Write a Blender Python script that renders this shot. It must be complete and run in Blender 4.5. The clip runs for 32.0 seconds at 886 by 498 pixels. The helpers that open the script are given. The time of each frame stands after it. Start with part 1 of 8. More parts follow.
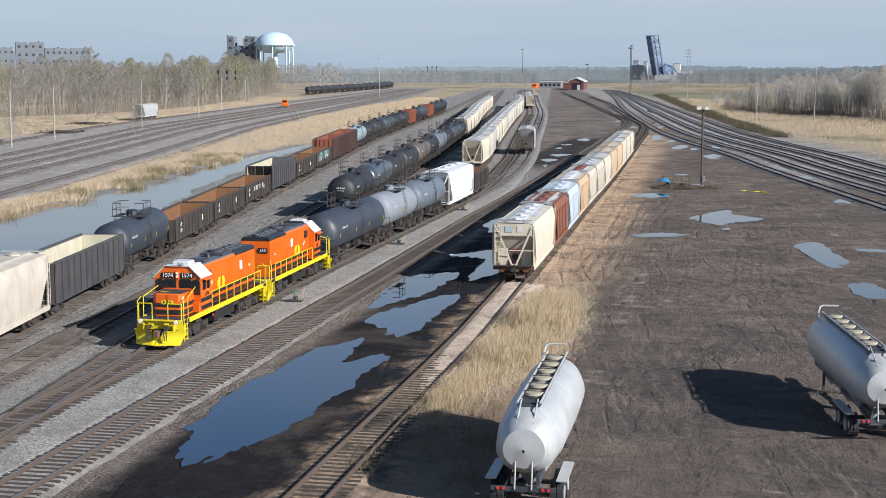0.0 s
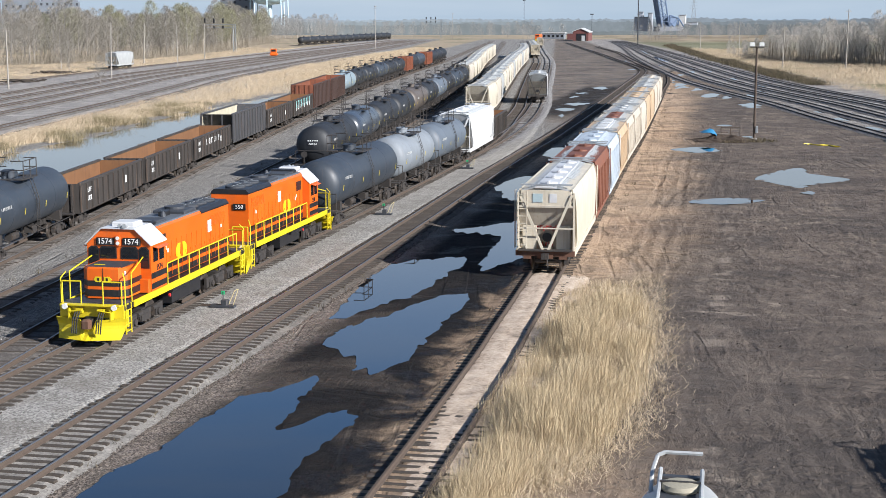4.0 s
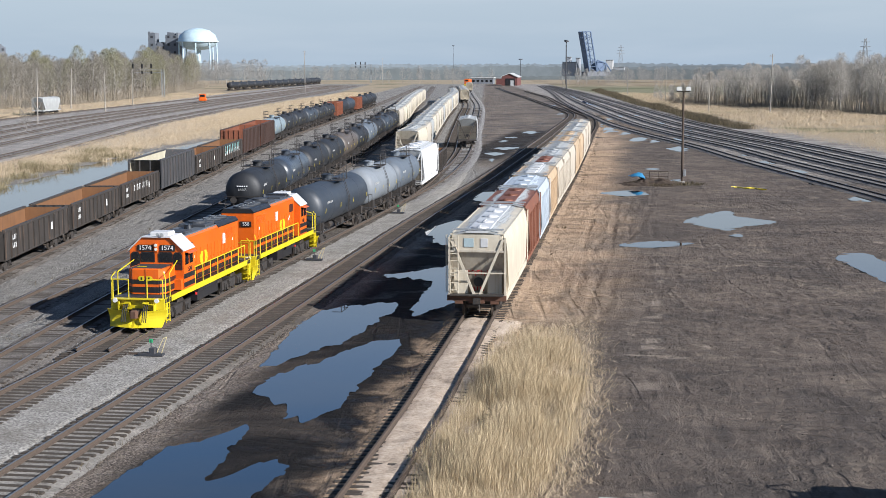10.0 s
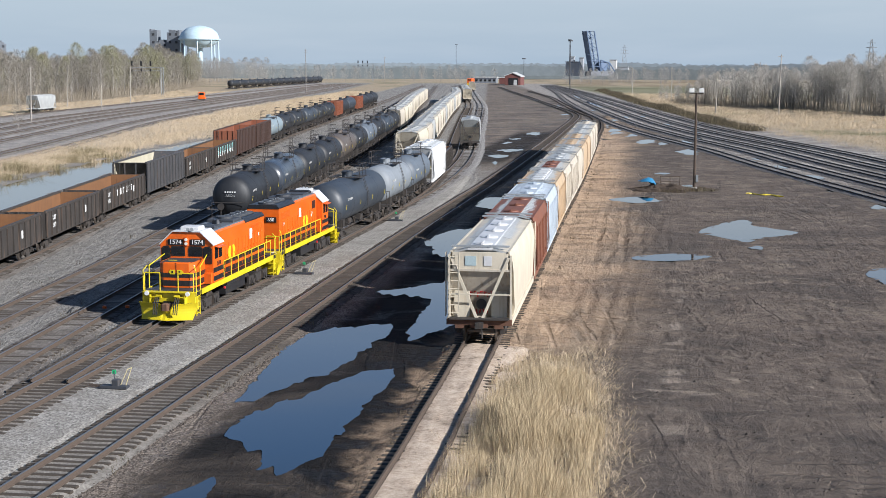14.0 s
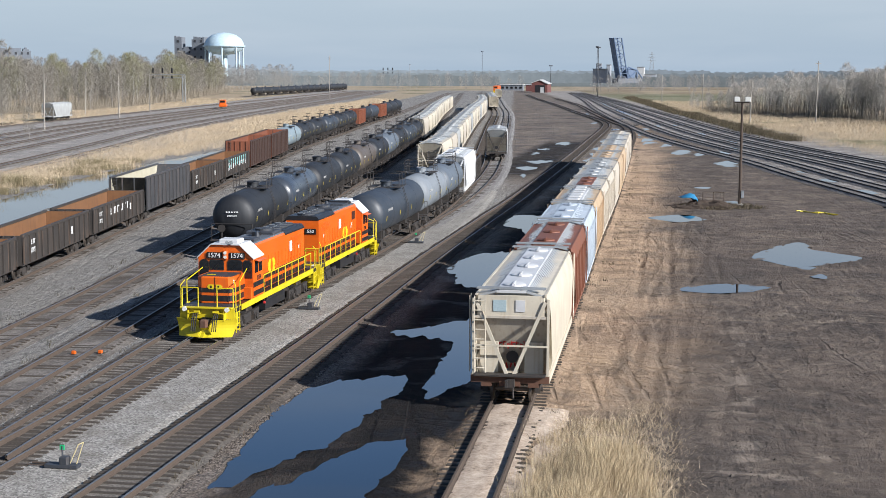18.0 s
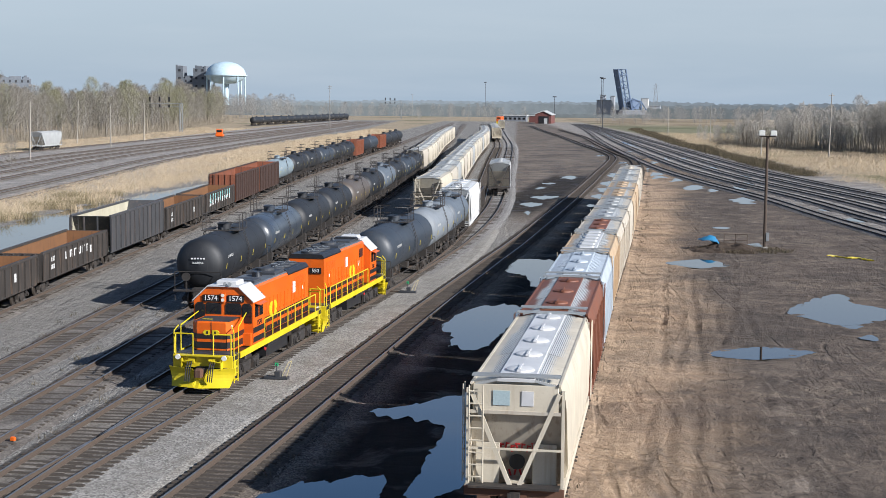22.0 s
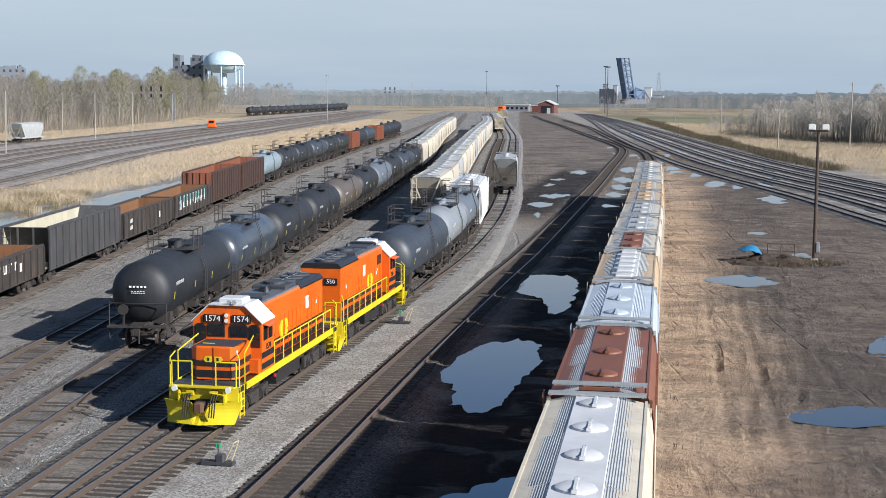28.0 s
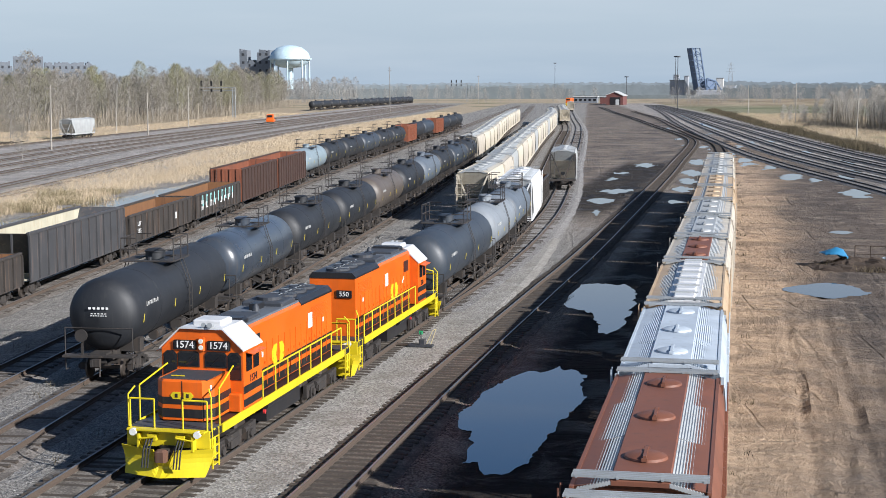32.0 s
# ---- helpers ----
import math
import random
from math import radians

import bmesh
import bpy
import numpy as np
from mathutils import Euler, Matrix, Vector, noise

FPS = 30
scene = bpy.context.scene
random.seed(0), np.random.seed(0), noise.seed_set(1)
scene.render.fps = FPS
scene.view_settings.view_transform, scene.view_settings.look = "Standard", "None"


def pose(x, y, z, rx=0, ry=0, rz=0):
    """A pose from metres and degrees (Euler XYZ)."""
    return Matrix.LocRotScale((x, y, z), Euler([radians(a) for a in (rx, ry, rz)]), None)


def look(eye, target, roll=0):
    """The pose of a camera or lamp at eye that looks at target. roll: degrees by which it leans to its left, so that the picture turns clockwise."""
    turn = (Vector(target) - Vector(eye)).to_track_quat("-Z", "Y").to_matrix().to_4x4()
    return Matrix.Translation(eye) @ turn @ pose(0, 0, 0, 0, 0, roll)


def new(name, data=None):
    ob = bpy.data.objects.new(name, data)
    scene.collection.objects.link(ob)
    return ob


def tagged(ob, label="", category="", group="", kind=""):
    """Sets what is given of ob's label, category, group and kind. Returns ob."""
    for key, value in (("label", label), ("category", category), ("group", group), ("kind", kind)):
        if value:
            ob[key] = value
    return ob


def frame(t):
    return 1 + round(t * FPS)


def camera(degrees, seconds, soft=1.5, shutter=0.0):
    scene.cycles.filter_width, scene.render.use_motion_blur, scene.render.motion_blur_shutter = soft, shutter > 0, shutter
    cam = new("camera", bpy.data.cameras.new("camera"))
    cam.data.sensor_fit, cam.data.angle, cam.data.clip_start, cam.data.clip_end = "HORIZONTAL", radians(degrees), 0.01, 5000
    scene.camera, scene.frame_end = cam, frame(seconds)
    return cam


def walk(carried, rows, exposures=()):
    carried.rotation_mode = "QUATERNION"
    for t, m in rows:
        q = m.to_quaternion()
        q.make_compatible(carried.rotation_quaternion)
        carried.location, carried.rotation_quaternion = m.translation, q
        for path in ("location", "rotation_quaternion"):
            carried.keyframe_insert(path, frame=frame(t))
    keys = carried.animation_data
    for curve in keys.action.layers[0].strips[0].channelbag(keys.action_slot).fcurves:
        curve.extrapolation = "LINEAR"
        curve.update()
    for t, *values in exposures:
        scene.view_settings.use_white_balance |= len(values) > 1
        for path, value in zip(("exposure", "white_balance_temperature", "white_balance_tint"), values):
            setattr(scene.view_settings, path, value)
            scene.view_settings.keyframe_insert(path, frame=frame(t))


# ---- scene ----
from mathutils import geometry

# The flight of the camera over the yard
cam = camera(34.0, 32.0, 0.78)
PATH = [
    (0, (15.83, -42.88, 15.84), (11.796, -23.453, 13.320), 0.00),
    (0.5, (15.77, -42.88, 15.76), (11.767, -23.442, 13.289), 0.00),
    (1, (14.74, -37.88, 15.27), (10.721, -18.452, 12.730), 0.00),
    (1.5, (13.28, -30.88, 14.77), (9.265, -11.475, 12.058), 0.00),
    (2, (11.95, -24.38, 13.98), (7.924, -4.992, 11.176), 0.00),
    (2.5, (10.80, -18.88, 13.47), (6.779, 0.491, 10.533), 0.00),
    (3, (9.89, -14.68, 13.13), (5.888, 4.676, 10.077), 0.00),
    (3.5, (9.37, -12.02, 12.95), (5.361, 7.320, 9.789), -0.07),
    (4.5, (9.34, -11.95, 12.92), (5.331, 7.403, 9.858), -0.07),
    (5.5, (9.32, -11.88, 12.89), (5.302, 7.486, 9.926), -0.07),
    (6, (9.30, -11.83, 12.90), (5.281, 7.548, 10.048), -0.05),
    (6.5, (9.29, -11.91, 12.94), (5.264, 7.504, 10.282), -0.05),
    (7, (9.33, -11.85, 12.91), (5.614, 7.640, 10.372), -0.07),
    (7.5, (9.29, -11.84, 12.92), (5.773, 7.691, 10.411), -0.10),
    (8, (9.33, -11.84, 12.91), (5.926, 7.709, 10.402), -0.07),
    (8.5, (9.29, -11.81, 12.92), (6.211, 7.793, 10.416), -0.10),
    (9, (9.29, -11.81, 12.92), (6.210, 7.794, 10.417), -0.10),
    (9.5, (9.26, -11.73, 12.93), (6.186, 7.875, 10.420), -0.07),
    (10, (9.28, -11.66, 12.93), (6.193, 7.935, 10.408), -0.12),
    (10.5, (9.23, -11.35, 12.91), (6.146, 8.252, 10.387), -0.05),
    (11, (9.18, -10.84, 12.92), (6.087, 8.755, 10.393), -0.07),
    (11.5, (9.07, -10.16, 12.91), (5.978, 9.440, 10.387), -0.01),
    (12, (8.93, -9.36, 12.92), (5.836, 10.239, 10.389), 0.01),
    (12.5, (8.80, -8.30, 12.94), (5.699, 11.299, 10.399), -0.00),
    (13, (8.67, -7.23, 12.96), (5.573, 12.362, 10.420), 0.10),
    (13.5, (8.51, -6.01, 12.95), (5.408, 13.589, 10.410), 0.14),
    (15.5, (7.62, -0.70, 12.91), (4.409, 18.876, 10.388), 0.19),
    (16, (7.41, 0.65, 12.91), (4.167, 20.219, 10.385), 0.15),
    (16.5, (7.19, 1.96, 12.90), (3.951, 21.535, 10.373), 0.15),
    (17, (7.00, 3.30, 12.89), (3.548, 22.834, 10.360), 0.15),
    (17.5, (6.82, 4.71, 12.89), (3.366, 24.244, 10.361), 0.16),
    (18, (6.66, 6.08, 12.89), (3.196, 25.624, 10.450), 0.18),
    (18.5, (6.47, 7.56, 12.86), (3.002, 27.120, 10.560), 0.28),
    (19, (6.28, 9.04, 12.84), (2.805, 28.621, 10.693), 0.32),
    (19.5, (6.11, 10.52, 12.82), (2.624, 30.104, 10.782), 0.37),
    (20, (5.94, 11.91, 12.81), (2.450, 31.502, 10.779), 0.40),
    (20.5, (5.75, 13.26, 12.85), (2.256, 32.847, 10.810), 0.44),
    (21, (5.59, 14.62, 12.85), (2.093, 34.209, 10.812), 0.49),
    (21.5, (5.30, 16.29, 12.81), (1.795, 35.878, 10.774), 0.53),
    (22, (5.04, 17.88, 12.80), (1.532, 37.466, 10.773), 0.50),
    (22.5, (4.79, 19.55, 12.78), (1.282, 39.136, 10.755), 0.48),
    (23, (4.55, 21.07, 12.79), (1.036, 40.656, 10.772), 0.39),
    (23.5, (4.23, 22.67, 12.80), (0.720, 42.255, 10.747), 0.38),
    (24, (3.97, 24.15, 12.81), (0.460, 43.732, 10.747), 0.32),
    (24.5, (3.66, 25.67, 12.78), (0.153, 45.242, 10.669), 0.43),
    (25, (3.42, 27.06, 12.77), (-0.087, 46.635, 10.629), 0.37),
    (25.5, (3.15, 28.51, 12.75), (-0.365, 48.078, 10.612), 0.35),
    (27.5, (2.30, 33.56, 12.78), (-1.217, 53.133, 10.610), 0.37),
    (28, (2.07, 34.76, 12.80), (-1.448, 54.330, 10.629), 0.44),
    (28.5, (1.82, 36.46, 12.68), (-1.698, 56.025, 10.512), 0.45),
    (29, (1.59, 37.74, 12.68), (-1.934, 57.307, 10.502), 0.43),
    (29.5, (1.35, 39.47, 12.60), (-2.437, 58.984, 10.408), 0.27),
    (30, (1.28, 41.28, 12.59), (-2.563, 60.781, 10.372), 0.14),
    (30.5, (1.28, 42.75, 12.63), (-2.820, 62.200, 10.412), 0.16),
    (31, (1.39, 44.97, 12.49), (-2.743, 64.410, 10.275), -0.15),
    (31.5, (1.68, 46.46, 12.42), (-2.813, 65.826, 10.220), -0.10),
    (32, (1.79, 47.32, 12.21), (-2.680, 66.688, 9.948), -0.14),
]
EXPOSURES = [(t, stops, 6220, 10) for t, stops in ((0, 0.84), (2, 0.94), (3, 0.99), (5.5, 1.0), (6, 0.99), (7, 0.89), (8.5, 0.87), (12, 0.86), (18, 0.83), (21, 0.79), (24, 0.77), (28, 0.85), (32, 0.88))]
walk(cam, [(t, look(eye, target, roll)) for t, eye, target, roll in PATH], EXPOSURES)

# Morning light, low sun from the right
SUN_EL, SUN_AZ = radians(27), radians(-22)
sun_dir = Vector((math.cos(SUN_EL) * math.cos(SUN_AZ), math.cos(SUN_EL) * math.sin(SUN_AZ), math.sin(SUN_EL)))
sun = new("sun", bpy.data.lights.new("sun", "SUN"))
sun.data.energy, sun.data.angle, sun.data.color = 5.0, radians(0.6), (1.0, 0.965, 0.925)
sun.matrix_world = look(sun_dir * 300, (0, 0, 0))
world = bpy.data.worlds.new("sky")
scene.world = world
world.use_nodes = True
wn = world.node_tree.nodes
sky = wn.new("ShaderNodeTexSky")
sky.sky_type, sky.sun_disc = "NISHITA", False
sky.sun_elevation, sky.sun_rotation = SUN_EL, radians(90) - SUN_AZ
sky.air_density, sky.dust_density, sky.ozone_density = 1.0, 0.6, 4.0
haze = wn.new("ShaderNodeMix")
haze.data_type = "RGBA"
# morning haze, thickest at the horizon all round and thinning upwards
coord, split, thin = wn.new("ShaderNodeTexCoord"), wn.new("ShaderNodeSeparateXYZ"), wn.new("ShaderNodeMapRange")
thin.inputs[1].default_value, thin.inputs[2].default_value, thin.inputs[3].default_value, thin.inputs[4].default_value = 0.0, 0.5, 0.96, 0.0
world.node_tree.links.new(coord.outputs["Generated"], split.inputs[0])
world.node_tree.links.new(split.outputs[2], thin.inputs[0])
veil = wn.new("ShaderNodeValToRGB")
veil.color_ramp.elements[0].position, veil.color_ramp.elements[0].color = 0.0, (0.55, 0.68, 0.82, 1)
veil.color_ramp.elements[1].position, veil.color_ramp.elements[1].color = 0.11, (0.83, 0.91, 0.99, 1)
clear = veil.color_ramp.elements.new(0.26)
clear.color = (0.28, 0.57, 1.14, 1)
high = veil.color_ramp.elements.new(0.48)
high.color = (0.12, 0.34, 0.92, 1)
grey = wn.new("ShaderNodeVectorMath")
grey.operation = "SCALE"
grey.inputs[3].default_value = 7.3
world.node_tree.links.new(split.outputs[2], veil.inputs[0])
world.node_tree.links.new(veil.outputs[0], grey.inputs[0])
# faint streaks of high cloud
cloud, shred, spread = wn.new("ShaderNodeTexNoise"), wn.new("ShaderNodeMix"), wn.new("ShaderNodeMapping")
spread.inputs["Scale"].default_value = (2.0, 2.0, 16.0)
cloud.inputs["Scale"].default_value, cloud.inputs["Detail"].default_value = 3.0, 5.0
dim = wn.new("ShaderNodeMapRange")
dim.inputs[1].default_value, dim.inputs[2].default_value, dim.inputs[3].default_value, dim.inputs[4].default_value = 0.45, 0.75, 0.0, 0.25
shred.data_type = "RGBA"
shred.inputs[7].default_value = (6.4, 6.9, 7.5, 1)
world.node_tree.links.new(coord.outputs["Generated"], spread.inputs[0])
world.node_tree.links.new(spread.outputs[0], cloud.inputs["Vector"])
world.node_tree.links.new(cloud.outputs[0], dim.inputs[0])
world.node_tree.links.new(dim.outputs[0], shred.inputs[0])
world.node_tree.links.new(grey.outputs[0], shred.inputs[6])
world.node_tree.links.new(shred.outputs[2], haze.inputs[7])
world.node_tree.links.new(thin.outputs[0], haze.inputs[0])
world.node_tree.links.new(sky.outputs[0], haze.inputs[6])
world.node_tree.links.new(haze.outputs[2], wn["Background"].inputs[0])
wn["Background"].inputs[1].default_value = 0.058

# ---------------------------------------------------------------- materials
class Nodes:
    """Short names for building a node material."""

    def __init__(self, name):
        self.m = bpy.data.materials.new(name)
        self.m.use_nodes = True
        self.t = self.m.node_tree
        self.b = self.t.nodes["Principled BSDF"]
        self.dull = False
        self.geo = self.t.nodes.new("ShaderNodeNewGeometry")
        self.co = self.t.nodes.new("ShaderNodeTexCoord")

    def put(self, socket, v):
        if isinstance(v, bpy.types.NodeSocket):
            self.t.links.new(v, socket)
        elif isinstance(v, (tuple, list)) and len(v) == 3 and socket.type == "RGBA":
            socket.default_value = (*v, 1)
        else:
            socket.default_value = v

    def math(self, op, a, b=0.0, c=None, clamp=False):
        n = self.t.nodes.new("ShaderNodeMath")
        n.operation, n.use_clamp = op, clamp
        self.put(n.inputs[0], a), self.put(n.inputs[1], b)
        if c is not None:
            self.put(n.inputs[2], c)
        return n.outputs[0]

    def noise(self, scale, detail=4.0, rough=0.55, where=None, distort=0.0):
        n = self.t.nodes.new("ShaderNodeTexNoise")
        n.inputs["Scale"].default_value, n.inputs["Detail"].default_value = scale, detail
        n.inputs["Roughness"].default_value, n.inputs["Distortion"].default_value = rough, distort
        self.t.links.new(where or self.co.outputs["Object"], n.inputs["Vector"])
        return n.outputs[0]

    def voronoi(self, scale, where=None, feature="F1"):
        n = self.t.nodes.new("ShaderNodeTexVoronoi")
        n.feature = feature
        n.inputs["Scale"].default_value = scale
        self.t.links.new(where or self.co.outputs["Object"], n.inputs["Vector"])
        return n

    def step(self, v, lo, hi):
        n = self.t.nodes.new("ShaderNodeMapRange")
        n.interpolation_type = "SMOOTHSTEP"
        self.put(n.inputs[0], v), self.put(n.inputs[1], lo), self.put(n.inputs[2], hi)
        return n.outputs[0]

    def mix(self, f, a, b, kind="MIX"):
        n = self.t.nodes.new("ShaderNodeMix")
        n.data_type, n.blend_type = "RGBA", kind
        self.put(n.inputs[0], f), self.put(n.inputs[6], a), self.put(n.inputs[7], b)
        return n.outputs[2]

    def ramp(self, f, stops):
        n = self.t.nodes.new("ShaderNodeValToRGB")
        e = n.color_ramp.elements
        while len(e) < len(stops):
            e.new(0.5)
        for k, (p, c) in zip(e, stops):
            k.position, k.color = p, (*c, 1)
        self.put(n.inputs[0], f)
        return n.outputs[0]

    def bump(self, height, strength=0.5, dist=0.02):
        n = self.t.nodes.new("ShaderNodeBump")
        n.inputs["Strength"].default_value, n.inputs["Distance"].default_value = strength, dist
        self.put(n.inputs["Height"], height)
        self.t.links.new(n.outputs[0], self.b.inputs["Normal"])

    def stretched(self, sx, sy, sz, world=False):
        n = self.t.nodes.new("ShaderNodeMapping")
        n.inputs["Scale"].default_value = (sx, sy, sz)
        self.t.links.new(self.geo.outputs["Position"] if world else self.co.outputs["Object"], n.inputs["Vector"])
        return n.outputs[0]

    def done(self, color, rough=0.6, metal=0.0):
        self.put(self.b.inputs["Base Color"], color)
        self.put(self.b.inputs["Roughness"], rough)
        self.put(self.b.inputs["Metallic"], metal)
        if not isinstance(rough, bpy.types.NodeSocket) and rough > 0.8:
            self.b.inputs["Specular IOR Level"].default_value = 0.2
        return self.m


def scaled(c, k):
    return tuple(min(1.0, v * k) for v in c)


def painted(name, c, rough=0.45, dirt=0.35, dirt_color=(0.10, 0.075, 0.055), metal=0.0, streak=1.0):
    """Weathered paint: patchy fading, soot and vertical streaks."""
    n = Nodes(name)
    info = n.t.nodes.new("ShaderNodeObjectInfo")
    big = n.noise(0.7, 5, 0.6)
    fine = n.noise(14.0, 4, 0.6)
    runs = n.noise(1.0, 4, 0.6, n.stretched(5.0, 5.0, 0.35))
    c = scaled(c, 0.8)
    base = n.mix(n.step(big, 0.3, 0.75), scaled(c, 0.82), scaled(c, 1.08))
    base = n.mix(n.math("MULTIPLY", info.outputs["Random"], 0.25), base, scaled(c, 0.8))
    base = n.mix(n.math("MULTIPLY", n.step(runs, 0.5, 0.78), dirt * streak), base, dirt_color)
    base = n.mix(n.math("MULTIPLY", n.step(fine, 0.58, 0.75), dirt * 0.5), base, scaled(dirt_color, 0.7))
    n.bump(fine, 0.08, 0.01)
    return n.done(base, n.math("ADD", n.math("MULTIPLY", big, 0.25), rough - 0.1), metal)


def plain(name, c, rough=0.6, metal=0.0, grain=20.0, vary=0.25):
    n = Nodes(name)
    c = scaled(c, 0.85)
    a = n.noise(grain, 4, 0.6)
    n.bump(a, 0.15, 0.01)
    return n.done(n.mix(a, scaled(c, 1 - vary), scaled(c, 1 + vary)), rough, metal)


ORANGE = painted("orange_paint", (0.80, 0.136, 0.008), 0.35, 0.16)
YELLOW = painted("yellow_paint", (0.76, 0.60, 0.014), 0.4, 0.12)
BLACKP = painted("black_paint", (0.016, 0.016, 0.018), 0.4, 0.2)
WHITEP = painted("white_cab_paint", (0.66, 0.66, 0.66), 0.4, 0.12)
TANKBLACK = painted("tank_black", (0.017, 0.019, 0.023), 0.58, 0.3, (0.05, 0.047, 0.044))
TANKGREY = painted("tank_grey", (0.23, 0.255, 0.28), 0.62, 0.3)
TANKSLATE = painted("tank_slate", (0.036, 0.046, 0.06), 0.5, 0.3)
TANKTAN = painted("tank_brown", (0.11, 0.09, 0.075), 0.5, 0.5)
TANKMID = painted("tank_mid_grey", (0.12, 0.145, 0.175), 0.58, 0.3)
TANKGLOSS = painted("tank_gloss", (0.05, 0.062, 0.08), 0.28, 0.3)
TANKPALE = painted("tank_pale_blue_grey", (0.24, 0.30, 0.33), 0.5, 0.3)
HOPWHITE = painted("hopper_white", (0.66, 0.59, 0.465), 0.5, 0.4, (0.25, 0.17, 0.1))
CLEANWHITE = painted("clean_white", (0.78, 0.78, 0.77), 0.4, 0.12, (0.3, 0.26, 0.22))
HOPCREAM = painted("hopper_cream", (0.56, 0.50, 0.41), 0.55, 0.4, (0.22, 0.13, 0.07))
GRIMESHADE = painted("end_grime_shade", (0.52, 0.46, 0.37), 0.7, 0.6, (0.17, 0.115, 0.075))
HOPGREY = painted("hopper_grey", (0.42, 0.43, 0.42), 0.55, 0.5, (0.16, 0.11, 0.08))
HOPBROWN = painted("hopper_brown", (0.21, 0.075, 0.04), 0.6, 0.4, (0.06, 0.035, 0.025))
HOPTAN = painted("hopper_tan", (0.52, 0.38, 0.24), 0.6, 0.35, (0.2, 0.1, 0.05))
HOPBLUE = painted("hopper_pale_blue", (0.50, 0.56, 0.62), 0.5, 0.25)
GONBLACK = painted("gondola_black", (0.046, 0.039, 0.034), 0.6, 0.85, (0.135, 0.088, 0.06))
GONGREY = painted("gondola_grey", (0.058, 0.058, 0.061), 0.6, 0.7, (0.14, 0.10, 0.08))
RUST = painted("rust_inside", (0.215, 0.098, 0.038), 0.8, 0.85, (0.075, 0.034, 0.02))
REDRUST = painted("red_oxide", (0.25, 0.078, 0.036), 0.7, 0.9, (0.05, 0.028, 0.022))
PALEIN = painted("pale_lining", (0.56, 0.52, 0.39), 0.7, 0.55, (0.3, 0.18, 0.09))
ROOFZINC = painted("galvanised_roof", (0.44, 0.455, 0.455), 0.5, 0.35, (0.26, 0.18, 0.13), 0.12)
TRUCKIRON = painted("truck_iron", (0.035, 0.03, 0.027), 0.7, 0.6, (0.10, 0.07, 0.05))
WHEELSTEEL = plain("wheel_steel", (0.12, 0.10, 0.085), 0.5, 0.7)
RAILTOP = plain("rail_steel", (0.30, 0.285, 0.275), 0.42, 0.7, 8.0)
RAILSIDE = plain("rail_rust", (0.095, 0.072, 0.057), 0.85, 0.1, 12.0, 0.4)
TIE = plain("tie_wood", (0.068, 0.056, 0.046), 0.95, 0.0, 9.0, 0.65)
GLASS = Nodes("dark_glass").done((0.01, 0.012, 0.015), 0.06)
LENS = plain("lamp_lens", (0.75, 0.75, 0.7), 0.15)
REDMARK = plain("red_mark", (0.55, 0.03, 0.03), 0.5)
WHITEMARK = plain("white_mark", (0.75, 0.75, 0.73), 0.6, 0, 6.0, 0.12)
FADEDMARK = plain("faded_lettering", (0.5, 0.5, 0.48), 0.7, 0, 5.0, 0.3)
BLUEMARK = plain("blue_mark", (0.36, 0.45, 0.47), 0.6)
TEALMARK = plain("teal_graffiti", (0.30, 0.62, 0.60), 0.6, 0, 3.0, 0.3)
CONCRETE = plain("concrete", (0.36, 0.34, 0.31), 0.85, 0, 5.0, 0.25)
POLEWOOD = plain("pole_wood", (0.34, 0.31, 0.27), 0.9, 0, 7.0, 0.3)
RUSTIRON = painted("rusty_coupler", (0.13, 0.06, 0.035), 0.8, 0.4)
GREYROOF = painted("sooty_roof", (0.13, 0.14, 0.155), 0.5, 0.5, (0.03, 0.03, 0.03))
DARKSTEEL = painted("dark_steel", (0.045, 0.05, 0.06), 0.6, 0.4)
GREYSTEEL = painted("grey_steel", (0.33, 0.35, 0.36), 0.5, 0.3)
TOWERBLUE = painted("tower_pale_blue", (0.55, 0.70, 0.78), 0.45, 0.15)
TARP = painted("blue_tarp", (0.03, 0.22, 0.42), 0.5, 0.15)
# blue bridge steel, made lighter and bluer to carry distance haze
HAZEDBRIDGE = painted("hazed_blue_steel", (0.115, 0.17, 0.27), 0.6, 0.2, (0.10, 0.12, 0.16))
# far walls, paled to blue-grey so the colour includes the haze
HAZEDWALL = painted("hazed_wall", (0.36, 0.385, 0.42), 0.8, 0.3, (0.22, 0.23, 0.25))
SHEDRED = painted("shed_red", (0.17, 0.06, 0.05), 0.6, 0.2)
SHEDWHITE = painted("shed_white", (0.55, 0.55, 0.54), 0.6, 0.2)
# far brickwork; base and streaks are tinted blue-grey in place of haze
HAZEDBRICK = painted("hazed_brick", (0.20, 0.215, 0.24), 0.9, 0.5, (0.13, 0.14, 0.16))
REDDARK = painted("dark_oxide", (0.06, 0.03, 0.021), 0.7, 0.8, (0.03, 0.022, 0.02))
TRAILER = painted("trailer_aluminium", (0.58, 0.59, 0.58), 0.4, 0.35, (0.24, 0.20, 0.16), 0.3)
CANVAS = plain("hatch_canvas", (0.33, 0.30, 0.23), 0.9, 0, 18.0, 0.3)
RUBBER = plain("rubber", (0.02, 0.02, 0.02), 0.8)


def add0(n, a, b):
    """Stones of one tone each, with a little grain on them."""
    return n.math("ADD", n.math("MULTIPLY", a, 0.55), n.math("MULTIPLY", b, 0.45))


